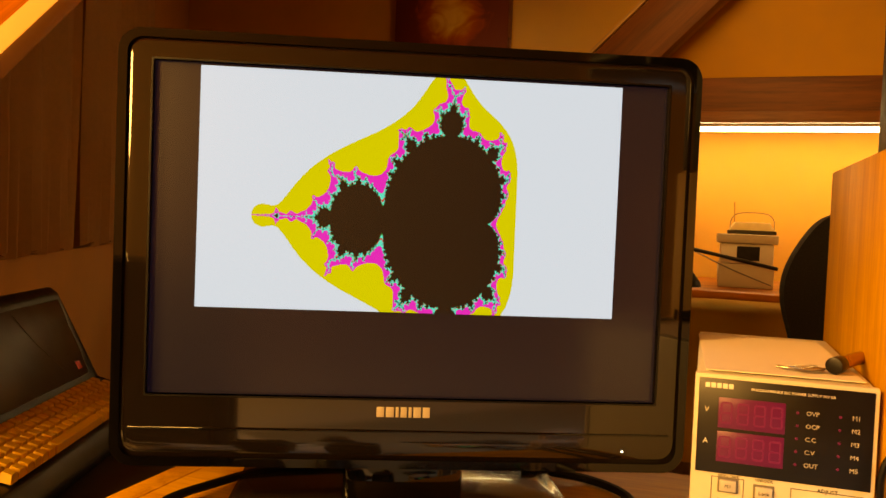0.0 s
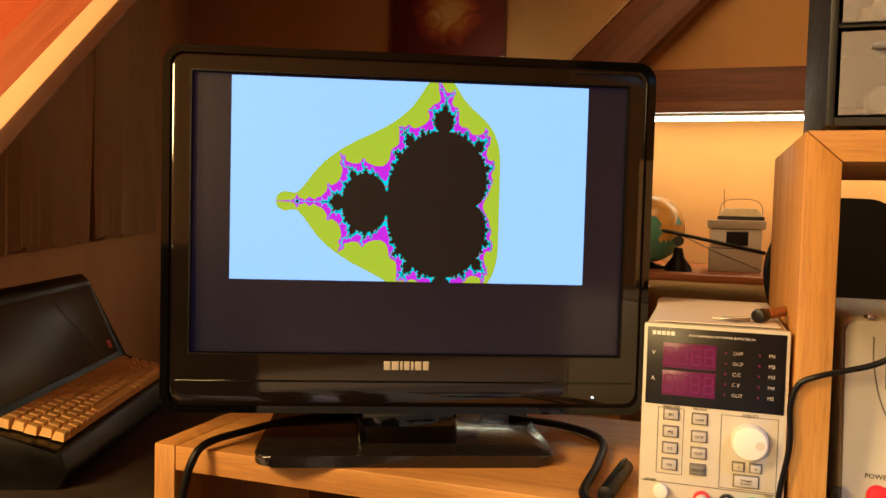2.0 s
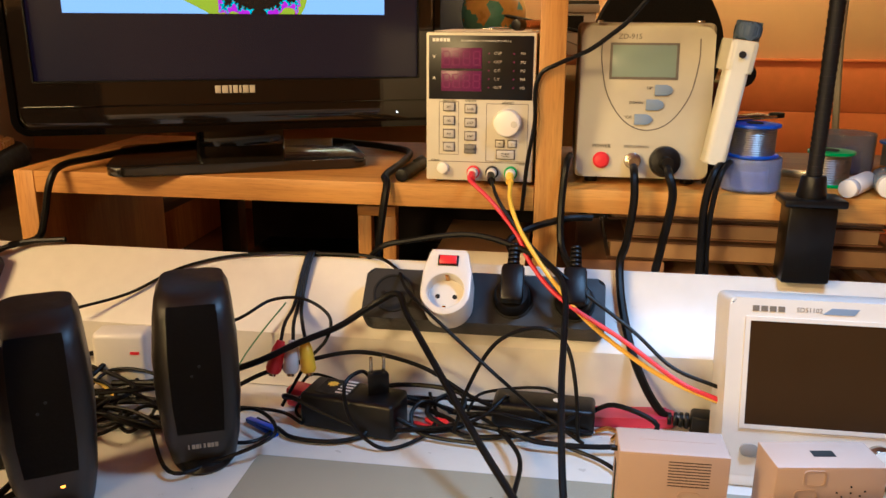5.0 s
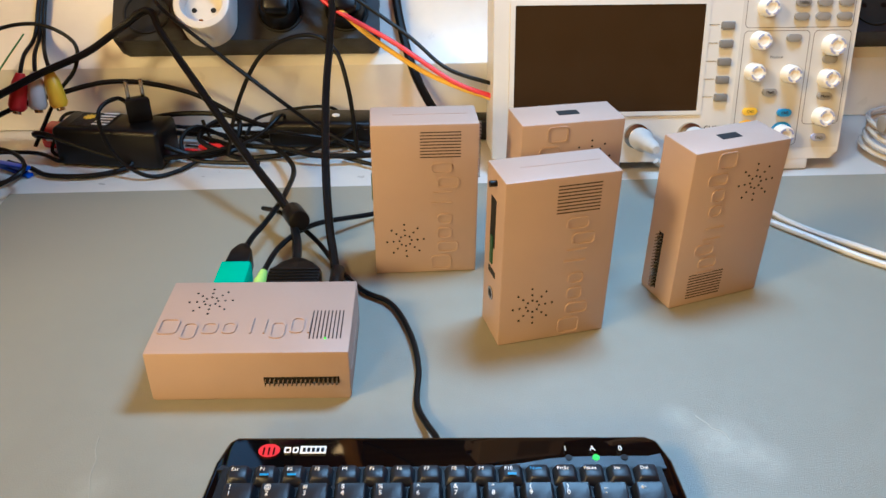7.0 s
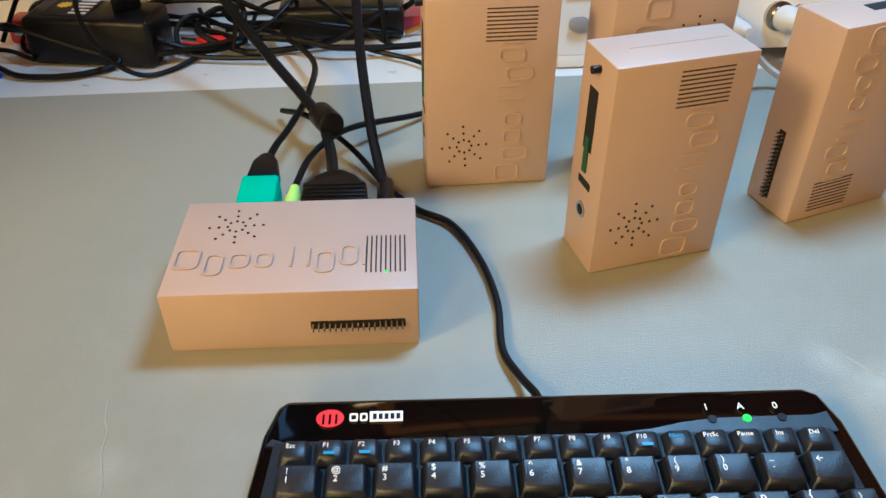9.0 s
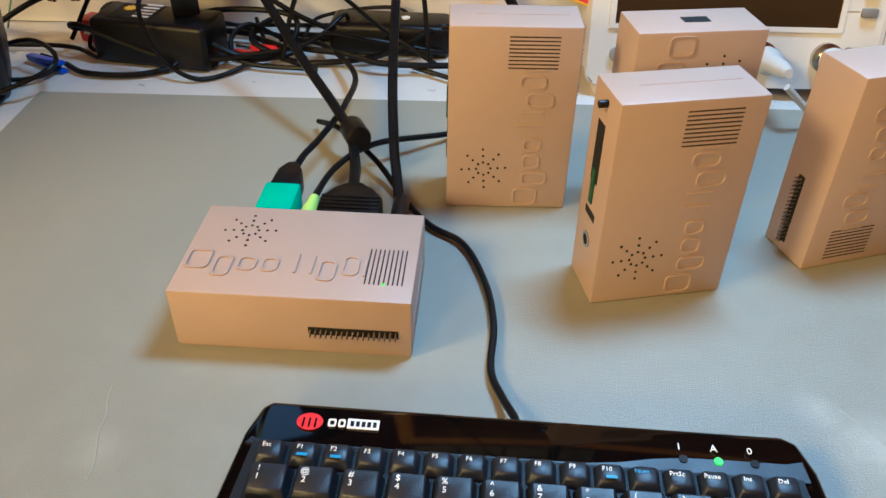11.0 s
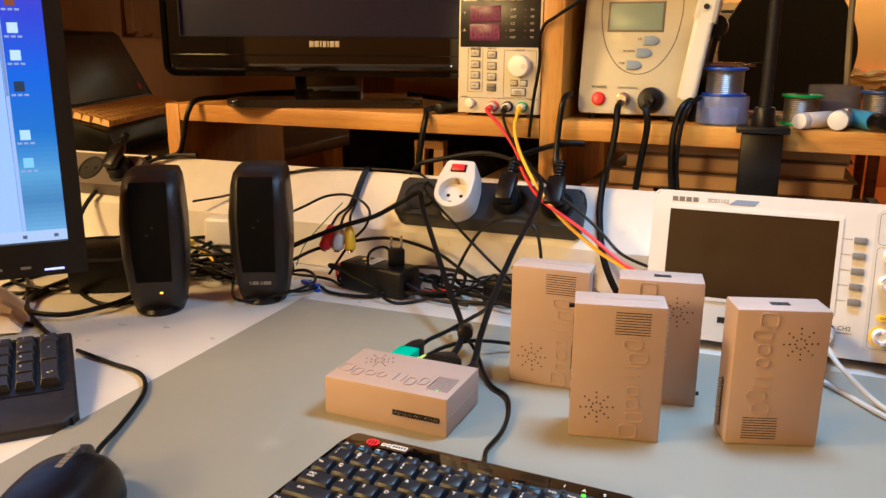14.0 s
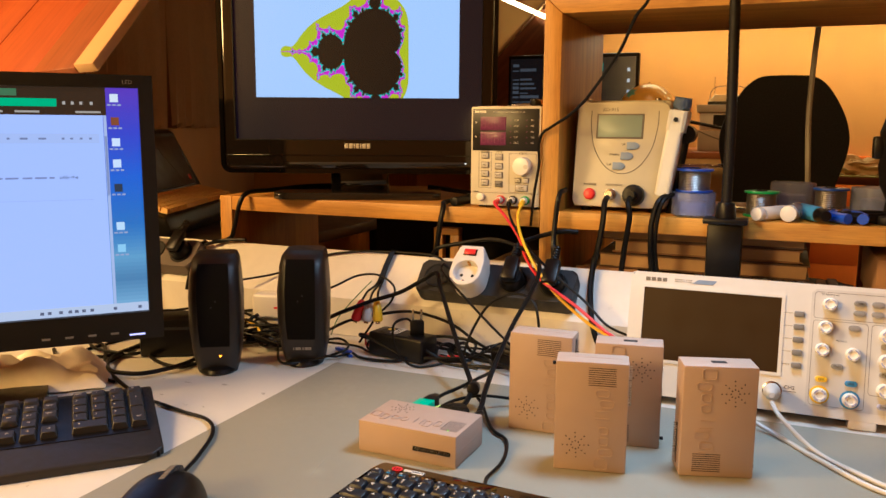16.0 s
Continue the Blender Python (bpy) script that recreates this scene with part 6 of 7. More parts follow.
panel(SX, -0.088, 0.3485, 0.3575, "1FB878", 0.9, 0.0018, "address_bar")
panel(SX, -0.128, 0.3600, 0.3680, "4C7A50", 0.8, 0.0018, "tab_strip")
panel(SX, -0.045, 0.3065, 0.318, "AEB9DE", 1.0, 0.0012, "tool_bar")
panel(SX, 0.0, SZ0, SZ0 + 0.011, "C7CBDA", 0.9, 0.0012, "task_bar")
for k, x in enumerate((-0.152, -0.141, -0.128, -0.109, -0.085, -0.076, -0.066, -0.056)):
    panel(x, x + (0.008 if k in (2, 3) else 0.003), 0.3110, 0.3132, "8288A8", 0.85, 0.0018, "tool_icon")
for k, x in enumerate((-0.082, -0.073, -0.064, -0.053)):
    panel(x, x + 0.003, 0.351, 0.3545, "C8B8A4", 0.8, 0.0018, "tool_icon")
for x0, x1 in ((-0.160, -0.143), (-0.131, -0.106), (-0.069, -0.042)):
    panel(x0, x1, 0.3415, 0.3438, "C8B8A4", 0.7, 0.0018, "text_bar")
for x0, x1 in ((-0.162, -0.148), (-0.1455, -0.132), (-0.128, -0.118), (-0.1155, -0.103), (-0.1005, -0.095)):
    panel(x0, x1, 0.2660, 0.2680, "8A90B8", 0.85, 0.0012, "text_bar")
text("adds the", 0.0058, on_front(-0.080, SY - 0.0016, 0.2672), glow("ui_text_ink", "4A4E6E", 0.8), pm)
panel(-0.16, -0.055, 0.2405, 0.2408, "9AA4CC", 0.9, 0.0012, "rule_line")
for k, z in enumerate((0.3545, 0.3275, 0.3030, 0.2780, 0.2490, 0.2030, 0.1760)):
    panel(-0.0315, -0.0225, z, z + 0.0095, ("E8E8E8", "8A4A2A", "E0E6F2", "DDE6F2", "2A3A4A", "CFE2EE", "9FD0E6")[k], 0.9, 0.0012, "desktop_icon")
    for q in range(3):
        panel(-0.0345 + 0.0055 * q, -0.0305 + 0.0055 * q, z - 0.0042, z - 0.0022, "B8BCD8", 0.7, 0.0012, "icon_caption")
for x in (-0.12, -0.112, -0.10, -0.09, -0.083, -0.075, -0.066, -0.04, -0.012):
    panel(x, x + 0.004, SZ0 + 0.0035, SZ0 + 0.0070, "6A6E84", 0.7, 0.0016, "task_icon")
panel(-0.0395, -0.0362, 0.113, 0.339, "B6BEDB", 0.9, 0.0012, "scroll_bar")
panel(-0.0390, -0.0367, 0.245, 0.315, "8A92B4", 0.9, 0.0016, "scroll_handle")
text("LED", 0.0065, on_front(-0.012, -0.0102, 0.3775), GREY_BTN, pm)
for x in (-0.12, -0.095, -0.07, -0.045):
    part("button_mark", bx(x, x + 0.009, -0.0104, -0.0099, 0.0765, 0.079), GREY_BTN, pm)
part("power_lamp", bx(-0.024, -0.006, -0.0106, -0.0098, 0.0735, 0.0755), glow("lamp_lilac", "CFC4FF", 1.5), pm, "small lilac lamp")

# ---- speakers ----
GRILLE = material("grille_mesh", "0A0706", 0.65, spec=0.2, vary=0.25, scale=700, bump=0.5, bscale=2500)

SPEAKER_BODY = material("speaker_satin_black", "181412", 0.42, vary=0.12, scale=80, bump=0.15, bscale=1200)


def speaker(x, y, yaw, lamp_on):
    s = thing("speaker", pose(x, y, 0.7482, 0, 0, yaw), "small black desktop speaker" + (" with an amber lamp" if lamp_on else " with a silver mark"), "speaker", "speakers on the desk")
    bm = bmesh.new()
    levels = [(0.0, 0.055, 0.060, 0.008), (0.006, 0.058, 0.063, 0.007), (0.03, 0.067, 0.071, 0.003), (0.07, 0.0735, 0.078, 0.0), (0.11, 0.074, 0.080, 0.002), (0.145, 0.068, 0.076, 0.008), (0.158, 0.064, 0.070, 0.014), (0.165, 0.056, 0.054, 0.024)]
    rings = []
    for z, w, d, back in levels:
        z = z * 0.955
        w, d = w * 0.93, d * 0.97
        pts = rounded(w, d, min(w, d) * 0.28, 5)
        rings.append([bm.verts.new((px, py + back, z)) for px, py in pts])
    n = len(rings[0])
    for a, b in zip(rings, rings[1:]):
        for k in range(n):
            bm.faces.new((a[k], a[(k + 1) % n], b[(k + 1) % n], b[k]))
    bm.faces.new(rings[0][::-1])
    bm.faces.new(rings[-1])
    part("cabinet", bm, SPEAKER_BODY, s, "satin black cabinet")
    part("foot", moved(lathe([(0.029, 0.0002), (0.0305, 0.003), (0.029, 0.007), (0.024, 0.010)], 32), Matrix.Translation((0, -0.002, 0)) @ Matrix.Diagonal((0.86, 1.12, 1, 1))), BLACK, s, "glossy oval foot")
    g = bmesh.new()
    prof = [(0.040, 0.0375, -0.0335), (0.07, 0.0405, -0.0396), (0.11, 0.0410, -0.0388), (0.142, 0.0395, -0.0312), (0.150, 0.038, -0.0270)]
    gr = [[g.verts.new((sx * w / 2, y_ - 0.0012, z)) for sx in (-1, -0.5, 0, 0.5, 1)] for z, w, y_ in prof]
    for a, b in zip(gr, gr[1:]):
        for k in range(4):
            g.faces.new((a[k], a[k + 1], b[k + 1], b[k]))
    bmesh.ops.solidify(g, geom=g.faces[:], thickness=0.002)
    part("grille", g, GRILLE, s, "dark brown-black mesh grille")
    for q in (-1, 1):
        part("pin", cyl(0.0012, 0.002, (0.003 * q, -0.0400, 0.098 + 0.004 * q), "Y", 8), CHARCOAL, s)
    if lamp_on:
        part("lamp", cyl(0.0019, 0.002, (0.006, -0.0300, 0.027), "Y", 14), LED_AMBER, s, "amber power lamp")
    else:
        for k, wd in enumerate((0.0012, 0.003, 0.003, 0.0012, 0.002, 0.003, 0.0028, 0.003)):
            part("mark", bx(-0.0115 + 0.0031 * k, -0.0115 + 0.0031 * k + wd * 0.85, -0.0322, -0.0300, 0.0245, 0.0282), GREY_BTN, s, "silver maker's mark")
    return s


speaker(0.259, 0.723, 32, True)
speaker(0.346, 0.803, 24, False)

# ---- home-built terminal on the side table ----
vt = thing("portable_terminal", pose(-0.345, 1.318, 0.8455, 0, 0, 111) @ Matrix.Scale(1.13, 4), "black wedge-shaped terminal with amber keys", "computer")
side = [(-0.075, 0.0), (-0.085, 0.018), (-0.075, 0.042), (0.010, 0.062), (0.066, 0.186), (0.078, 0.195), (0.105, 0.186), (0.120, 0.0)]
hull = prism(side, -0.22, 0.22, 0.004, 2)
part("housing", moved(hull, Matrix(((0, 0, 1, 0), (1, 0, 0, 0), (0, 1, 0, 0), (0, 0, 0, 1)))), BLACK, vt, "black wedge housing")
slope = math.degrees(math.atan2(0.124, 0.056))
DS = Matrix.Translation((0, 0.0095, 0.0622)) @ pose(0, 0, 0, slope)
part("screen", moved(bx(-0.200, 0.200, 0.012, 0.126, 0.0, 0.003, 0.001), DS), SCREEN_DARK, vt, "dark reflective screen")
# thin pale line that curves across the screen
part("curved_line", moved(tube([(0.06, 0.12, 0.0034), (0.085, 0.08, 0.0034), (0.13, 0.03, 0.0034)], 0.0006, 5), DS), GREY_BTN, vt, "pale curved line")
part("emblem", moved(bx(0.170, 0.184, 0.022, 0.034, 0.0031, 0.0040, 0.0003), DS), RED, vt, "small red emblem")
KS = Matrix.Translation((0, -0.073, 0.0445)) @ pose(0, 0, 0, math.degrees(math.atan2(0.020, 0.085)))
for r in range(5):
    for c in range(23):
        wide = r == 0 and 6 <= c <= 13
        if wide and c != 6:
            continue
        key(vt, -0.190 + 0.0166 * c + 0.003 * (r % 2) + (0.0581 if wide else 0), 0.010 + 0.0152 * r, 0.128 if wide else 0.0150, 0.0138, 0.010, ORANGE_PL, m=KS)

# ---- socket strips and plugs ----
PANEL = Matrix.Translation((0, 0.9445, 0.809)) @ pose(0, 0, 0, 46)  # y runs up the sloped panel, z out of it


def socket_strip(x0, x1, y0, y1, n, mat, label):
    s = thing("socket_strip", PANEL @ Matrix.Translation((x0, y0, 0.0012)), label, "socket strip", "socket strips on the rear panel")
    w, d = x1 - x0, y1 - y0
    part("housing", moved(prism(rounded(w, d, 0.007), 0, 0.030, 0.004, 3), pose(w / 2, d / 2, 0)), mat, s)
    for k in range(n):
        cx = w * (k + 0.5) / n
        so = part("socket", moved(lathe([(0.0205, 0.0302), (0.0205, 0.0318), (0.0188, 0.0318), (0.0180, 0.0306), (0.0, 0.0305)], 30), pose(cx, d / 2, 0)), HOLE, s, "round dark socket")
        for q in (-1, 1):
            part("contact", cyl(0.0024, 0.0006, (cx + 0.0095 * q, d / 2, 0.0311), "Z", 12), BLACK, so)
    return s


socket_strip(0.457, 0.694, 0.010, 0.064, 4, CHARCOAL, "charcoal four-way socket strip on the sloped panel")
socket_strip(-0.20, 0.035, 0.012, 0.066, 4, material("socket_strip_brown_grey", "5A5048", 0.5), "brown-grey socket strip on the sloped panel")
socket_strip(1.13, 1.36, 0.010, 0.064, 4, CHARCOAL, "charcoal socket strip beyond the oscilloscope")

sw = thing("switched_adapter", PANEL @ Matrix.Translation((0.5435, 0.031, 0.033)) @ Matrix.Scale(0.86, 4), "white switched mains adapter with a red rocker", "adapter")
o = [(0.028 * math.cos(a), 0.028 * math.sin(a) - 0.006) for a in np.linspace(-math.pi, 0, 14)] + [(0.0275, 0.018), (0.0215, 0.043), (0.018, 0.046), (-0.018, 0.046), (-0.0215, 0.043), (-0.0275, 0.018)]


def socket_body(outline, cy, r_well, depth, top, n=72):
    """A moulded body over a convex outline with a round well sunk into its face."""
    bm = bmesh.new()
    far = []
    for k in range(n):
        dx, dy = math.cos(k * math.tau / n), math.sin(k * math.tau / n)
        best = 1.0
        for (x0, y0), (x1, y1) in zip(outline, outline[1:] + outline[:1]):
            ex, ey = x1 - x0, y1 - y0
            det = dy * ex - dx * ey
            if abs(det) > 1e-12:
                px, py = x0, y0 - cy
                d = (py * ex - px * ey) / det
                u = (dx * py - dy * px) / det
                if d > 0 and -1e-6 <= u <= 1 + 1e-6:
                    best = min(best, d)
        far.append((dx, dy, best))
    rings = []
    for inset, z in ((0.0, 0.0), (0.0, top - 0.003), (0.0009, top - 0.0009), (0.003, top)):
        rings.append([bm.verts.new((dx * (q - inset), cy + dy * (q - inset), z)) for dx, dy, q in far])
    for r, z in ((r_well + 0.0007, top), (r_well, top - 0.0007), (r_well - 0.0012, top - depth)):
        rings.append([bm.verts.new((dx * r, cy + dy * r, z)) for dx, dy, q in far])
    for lo, hi in zip(rings, rings[1:]):
        for k in range(n):
            bm.faces.new((lo[k], lo[(k + 1) % n], hi[(k + 1) % n], hi[k]))
    bm.faces.new(rings[-1])
    bm.faces.new(rings[0][::-1])
    bmesh.ops.recalc_face_normals(bm, faces=bm.faces[:])
    return bm


part("body", socket_body(o, -0.005, 0.0205, 0.0135, 0.040), WHITE_PL, sw, "white plastic body")
for q in (-1, 1):
    part("contact_hole", cyl(0.0027, 0.0006, (0.0095 * q, -0.007, 0.0268), "Z", 14), HOLE, sw)
    part("earth_clip", bx(-0.002, 0.002, -0.005 + 0.0185 * q - 0.001, -0.005 + 0.0185 * q + 0.001, 0.0266, 0.0375, 0.0004), BRASS, sw)
rk = part("rocker_frame", bx(-0.0115, 0.0115, 0.0245, 0.0375, 0.0402, 0.0415, 0.0005), BLACK, sw)
part("rocker", moved(bx(-0.0095, 0.0095, -0.0048, 0.0048, 0, 0.003, 0.0006), pose(0, 0.031, 0.0413, 6)), RED, rk, "red rocker switch")


def mains_plug(x, y):
    p = thing("mains_plug", PANEL @ Matrix.Translation((x, y, 0.0322)), "black angled mains plug in the strip", "plug", "mains plugs in the strip")
    part("disc", lathe([(0.0175, 0.0), (0.0175, 0.012), (0.015, 0.016), (0.0, 0.016)], 26), BLACK, p)
    part("grip", bx(-0.011, 0.011, -0.013, 0.026, 0.0162, 0.030, 0.004), BLACK, p)
    for k in range(5):
        part("relief_ring", cyl(0.0062 - 0.0002 * k, 0.0032, (0, 0.0285 + 0.0048 * k, 0.022), "Y", 14, None, 0.0005), BLACK, p)


mains_plug(0.605, 0.036)
mains_plug(0.664, 0.036)
mains_plug(-0.165 + 0.17, 0.040)

ad = thing("power_adapter", pose(0.463, 0.876, 0.7482, 0, 0, -10), "black box-shaped power adapter on the desk", "adapter")
part("body", bx(-0.047, 0.047, -0.0205, 0.0205, 0.0004, 0.0355, 0.004, 3), BLACK, ad)
part("label", bx(-0.034, 0.0, -0.014, 0.016, 0.0356, 0.0359), BLACK_SOFT, ad)
part("sun_mark", moved(prism([((0.0058 if k % 2 else 0.0038) * math.cos(k * math.pi / 9), (0.0058 if k % 2 else 0.0038) * math.sin(k * math.pi / 9)) for k in range(18)], 0.0360, 0.0364), pose(-0.024, 0.006, 0)), YELLOW, ad, "yellow sun mark")
for k in range(5):
    part("text_bar", bx(-0.015, -0.002, 0.014 - 0.006 * k, 0.0165 - 0.006 * k, 0.0360, 0.0363), INK_WHITE, ad)
pg = thing("mains_plug", pose(0.486, 0.876, 0.7841, 0, 0, 25) @ Matrix.Scale(0.8, 4), "small black two-pin plug resting on the adapter", "plug")
part("body", prism([(-0.013, -0.007), (0.013, -0.007), (0.010, 0.007), (-0.010, 0.007)], 0.0, 0.026, 0.002), BLACK, pg)
for q in (-1, 1):
    part("pin", cyl(0.002, 0.019, (0.0075 * q, 0, 0.0355), "Z", 12, None, 0.0004), STEEL, pg)
ub = thing("usb_hub", pose(0.640, 0.905, 0.7482, 0, 0, -3), "slim black adapter brick on the desk", "adapter")
part("body", bx(-0.048, 0.048, -0.018, 0.018, 0.0004, 0.026, 0.005, 3), BLACK, ub)
part("lens", cyl(0.0035, 0.0008, (0.012, 0.0, 0.0264), "Z", 14), WHITE_PL, ub)
wb = thing("white_charger", pose(0.205, 0.925, 0.7482, 0, 0, 8), "white plug-in charger standing behind the speakers", "charger")
part("body", bx(-0.028, 0.028, -0.015, 0.015, 0.0004, 0.062, 0.006, 3), WHITE_PL, wb)
part("mark", bx(0.012, 0.021, -0.0156, -0.0150, 0.040, 0.0428), RED, wb)
dk = thing("docking_box", pose(0.150, 0.765, 0.7482, 0, 0, 30), "black docking box behind the monitor", "docking box")
part("body", bx(-0.045, 0.045, -0.030, 0.030, 0.0004, 0.055, 0.004), BLACK, dk)
part("vent", bx(-0.03, 0.03, -0.0306, -0.0300, 0.04, 0.044), CHARCOAL, dk)
for x, y, z, a in ((0.527, 0.872, 0.7536, 62), (0.541, 0.884, 0.7536, 75)):
    rp_ = thing("red_plug", pose(x, y, z, 0, 0, a), "small red insulated plug among the cables", "plug", "red plugs behind the adapter")
    part("sleeve", lathe([(0.0022, -0.012), (0.0042, -0.006), (0.0046, 0.008), (0.0030, 0.012)], 14), RED, rp_).matrix_local = pose(0, 0, 0, 90)
    part("pin", cyl(0.0012, 0.014, (0, 0.018, 0), "Y", 10), STEEL, rp_)
yc = thing("yellow_plug", pose(0.165, 0.885, 0.775), "yellow plastic plug among the cables", "plug")
part("body", bx(-0.012, 0.012, -0.006, 0.006, -0.006, 0.008, 0.002), YELLOW, yc)
part("tail", tube([(0.012, 0, 0), (0.03, 0.005, -0.01), (0.05, 0.0, -0.022)], 0.002, 6), YELLOW, yc)
bl = thing("blue_clip", pose(0.380, 0.852, 0.7486, 0, 0, 60), "small blue wire clip on the desk", "clip")
part("jaw", merge(moved(bx(-0.003, 0.003, -0.02, 0.02, 0.001, 0.004, 0.0006), pose(0, 0, 0, 4)), moved(bx(-0.003, 0.003, -0.02, 0.02, 0.005, 0.008, 0.0006), pose(0, 0, 0, -4))), BLUE, bl)
rb = thing("red_box", pose(0.402, 0.908, 0.7486, 0, 0, -15), "small red plastic case among the cables", "case")
part("body", bx(-0.014, 0.014, -0.010, 0.010, 0.0, 0.020, 0.003), RED, rb)
part("label", bx(-0.008, 0.006, -0.0106, -0.0101, 0.008, 0.013), INK_WHITE, rb)
pkk = thing("pink_pouch", pose(0.722, 0.922, 0.7486, 0, 0, 6), "flat pink-red plastic pouch by the oscilloscope", "pouch")
part("film", moved(prism(rounded(0.085, 0.024, 0.006), 0, 0.010, 0.003), pose(0, 0, 0)), material("pink_red_film", "B8324E", 0.35), pkk)
cp = thing("mains_plug", pose(0.772, 0.912, 0.7484, 0, 0, -8), "black ribbed mains connector lying by the oscilloscope", "plug")
part("body", moved(prism([(-0.012, -0.010), (0.012, -0.012), (0.012, 0.012), (-0.012, 0.010)], 0.0005, 0.021, 0.003), pose(0.016, 0, 0)), BLACK, cp)
for k in range(4):
    part("relief_ring", cyl(0.0078 - 0.0006 * k, 0.0035, (0.001 - 0.0052 * k, 0, 0.011), "X", 14, None, 0.0006), BLACK, cp)
for k in range(3):
    g = thing("gold_clip", pose(0.700 + 0.012 * k, 0.892 - 0.006 * k, 0.7486, 0, 0, 40 * k), "small brass clip on the desk", "clip", "brass clips")
    part("jaw", tube([(-0.012, 0, 0.003), (0, 0.002, 0.006), (0.012, 0, 0.003)], 0.0022, 6), BRASS, g)
bg = thing("plastic_bag", pose(0.078, 0.568, 0.7486, 0, 0, 40), "crumpled clear plastic bag on the desk", "bag")
bm = bmesh.new()
bmesh.ops.create_grid(bm, x_segments=18, y_segments=14, size=0.5)
for v in bm.verts:
    edge = max(abs(v.co.x), abs(v.co.y)) * 2
    hgt = 0.036 * (1 - edge ** 4) * (0.75 + 0.8 * noise.noise(v.co * 5 + Vector((3, 1, 0)))) + 0.003
    v.co = Vector((v.co.x * 0.20 + 0.006 * noise.noise(v.co * 7), v.co.y * 0.10 + 0.006 * noise.noise(v.co * 6 + Vector((9, 0, 0))), max(0.001, hgt)))
bmesh.ops.solidify(bm, geom=bm.faces[:], thickness=0.0006)
part("film", bm, material("bag_film_cream", "F0E2CC", 0.35, vary=0.1, scale=60), bg)
pc_ = thing("probe_coil", pose(1.175, 0.845, 0.7486), "coil of pale grey probe cable on the desk", "cable")
coil = []
for k in range(70):
    a = k * 0.36
    coil.append((0.045 * math.cos(a) * (1 + 0.05 * math.sin(k)), 0.05 * math.sin(a), 0.004 + 0.0004 * k))
part("cord", tube(coil, 0.0024, 6, 2), PROBE, pc_)
part("hook", cyl(0.008, 0.018, (-0.04, -0.01, 0.036), "X", 18, None, 0.002), GREYPILL, pc_)

# ---- cables ----
def cable(points, r, mat, label, steps=8):
    c = thing("cable", pose(0, 0, 0), label, "cable", "loose cables")
    part("cord", tube(points, r, 8, steps), mat, c)
    return c


cable([(0.5555, 1.018, 0.9668), (0.556, 1.002, 0.963), (0.58, 0.985, 0.945), (0.606, 0.968, 0.918), (0.622, 0.95, 0.893), (0.652, 0.925, 0.868), (0.707, 0.9, 0.842), (0.756, 0.88, 0.814), (0.79, 0.87, 0.803)], 0.0022, RED_CORD, "red silicone test lead from the power supply")
cable([(0.5945, 1.018, 0.9668), (0.596, 1.004, 0.960), (0.598, 0.985, 0.945), (0.612, 0.96, 0.920), (0.641, 0.93, 0.887), (0.677, 0.915, 0.851), (0.723, 0.895, 0.823), (0.757, 0.88, 0.81), (0.792, 0.871, 0.800)], 0.0022, YELLOW_CORD, "yellow silicone test lead from the power supply")
cable([(0.575, 1.018, 0.9668), (0.578, 1.002, 0.962), (0.588, 0.982, 0.945), (0.615, 0.96, 0.915), (0.654, 0.935, 0.887), (0.717, 0.91, 0.847), (0.752, 0.89, 0.822), (0.792, 0.875, 0.812)], 0.0018, CORD, "black test lead from the power supply")
for a, b, m_ in (((0.5555, 1.021, 0.9668), (0.5565, 1.006, 0.9625), RED), ((0.575, 1.021, 0.9668), (0.577, 1.006, 0.9625), BLACK), ((0.5945, 1.021, 0.9668), (0.5955, 1.006, 0.9615), YELLOW)):
    p = thing("banana_plug", pose(0, 0, 0), "insulated banana plug in the power supply", "plug", "banana plugs")
    part("sleeve", tube([a, b], 0.0040, 12), m_, p)
cable([(0.20, 0.905, 0.758), (0.29, 0.895, 0.772), (0.365, 0.875, 0.805), (0.405, 0.89, 0.822), (0.441, 0.91, 0.834), (0.471, 0.925, 0.852), (0.496, 0.922, 0.866), (0.511, 0.900, 0.851), (0.550, 0.840, 0.824), (0.592, 0.775, 0.796), (0.618, 0.738, 0.780), (0.630, 0.715, 0.775), (0.636, 0.69, 0.771), (0.638, 0.672, 0.770), (0.6385, 0.655, 0.7700)], 0.0032, CORD, "thick black video cable looping to the case")
cable([(0.442, 1.012, 0.866), (0.462, 1.004, 0.888), (0.491, 1.0, 0.897), (0.557, 0.985, 0.911), (0.61, 0.96, 0.906), (0.645, 0.93, 0.894), (0.655, 0.9, 0.878), (0.655, 0.86, 0.858), (0.654, 0.8, 0.836), (0.656, 0.73, 0.808), (0.660, 0.68, 0.787), (0.663, 0.66, 0.777), (0.6655, 0.642, 0.7715)], 0.0030, CORD, "black cable hanging from the shelf to the case")
cable([(0.7185, 1.032, 0.9765), (0.7185, 1.014, 0.970), (0.719, 1.005, 0.945), (0.714, 1.0, 0.905), (0.709, 0.998, 0.882), (0.713, 0.966, 0.843), (0.728, 0.932, 0.797), (0.756, 0.921, 0.757), (0.797, 0.919, 0.754)], 0.0042, CORD, "black rubber cable hanging from the station")
cable([(0.7515, 1.030, 0.977), (0.752, 1.012, 0.972), (0.756, 1.006, 0.951), (0.750, 1.008, 0.904), (0.745, 1.018, 0.859), (0.743, 1.035, 0.80)], 0.0042, CORD, "black rubber cable going behind the panel")
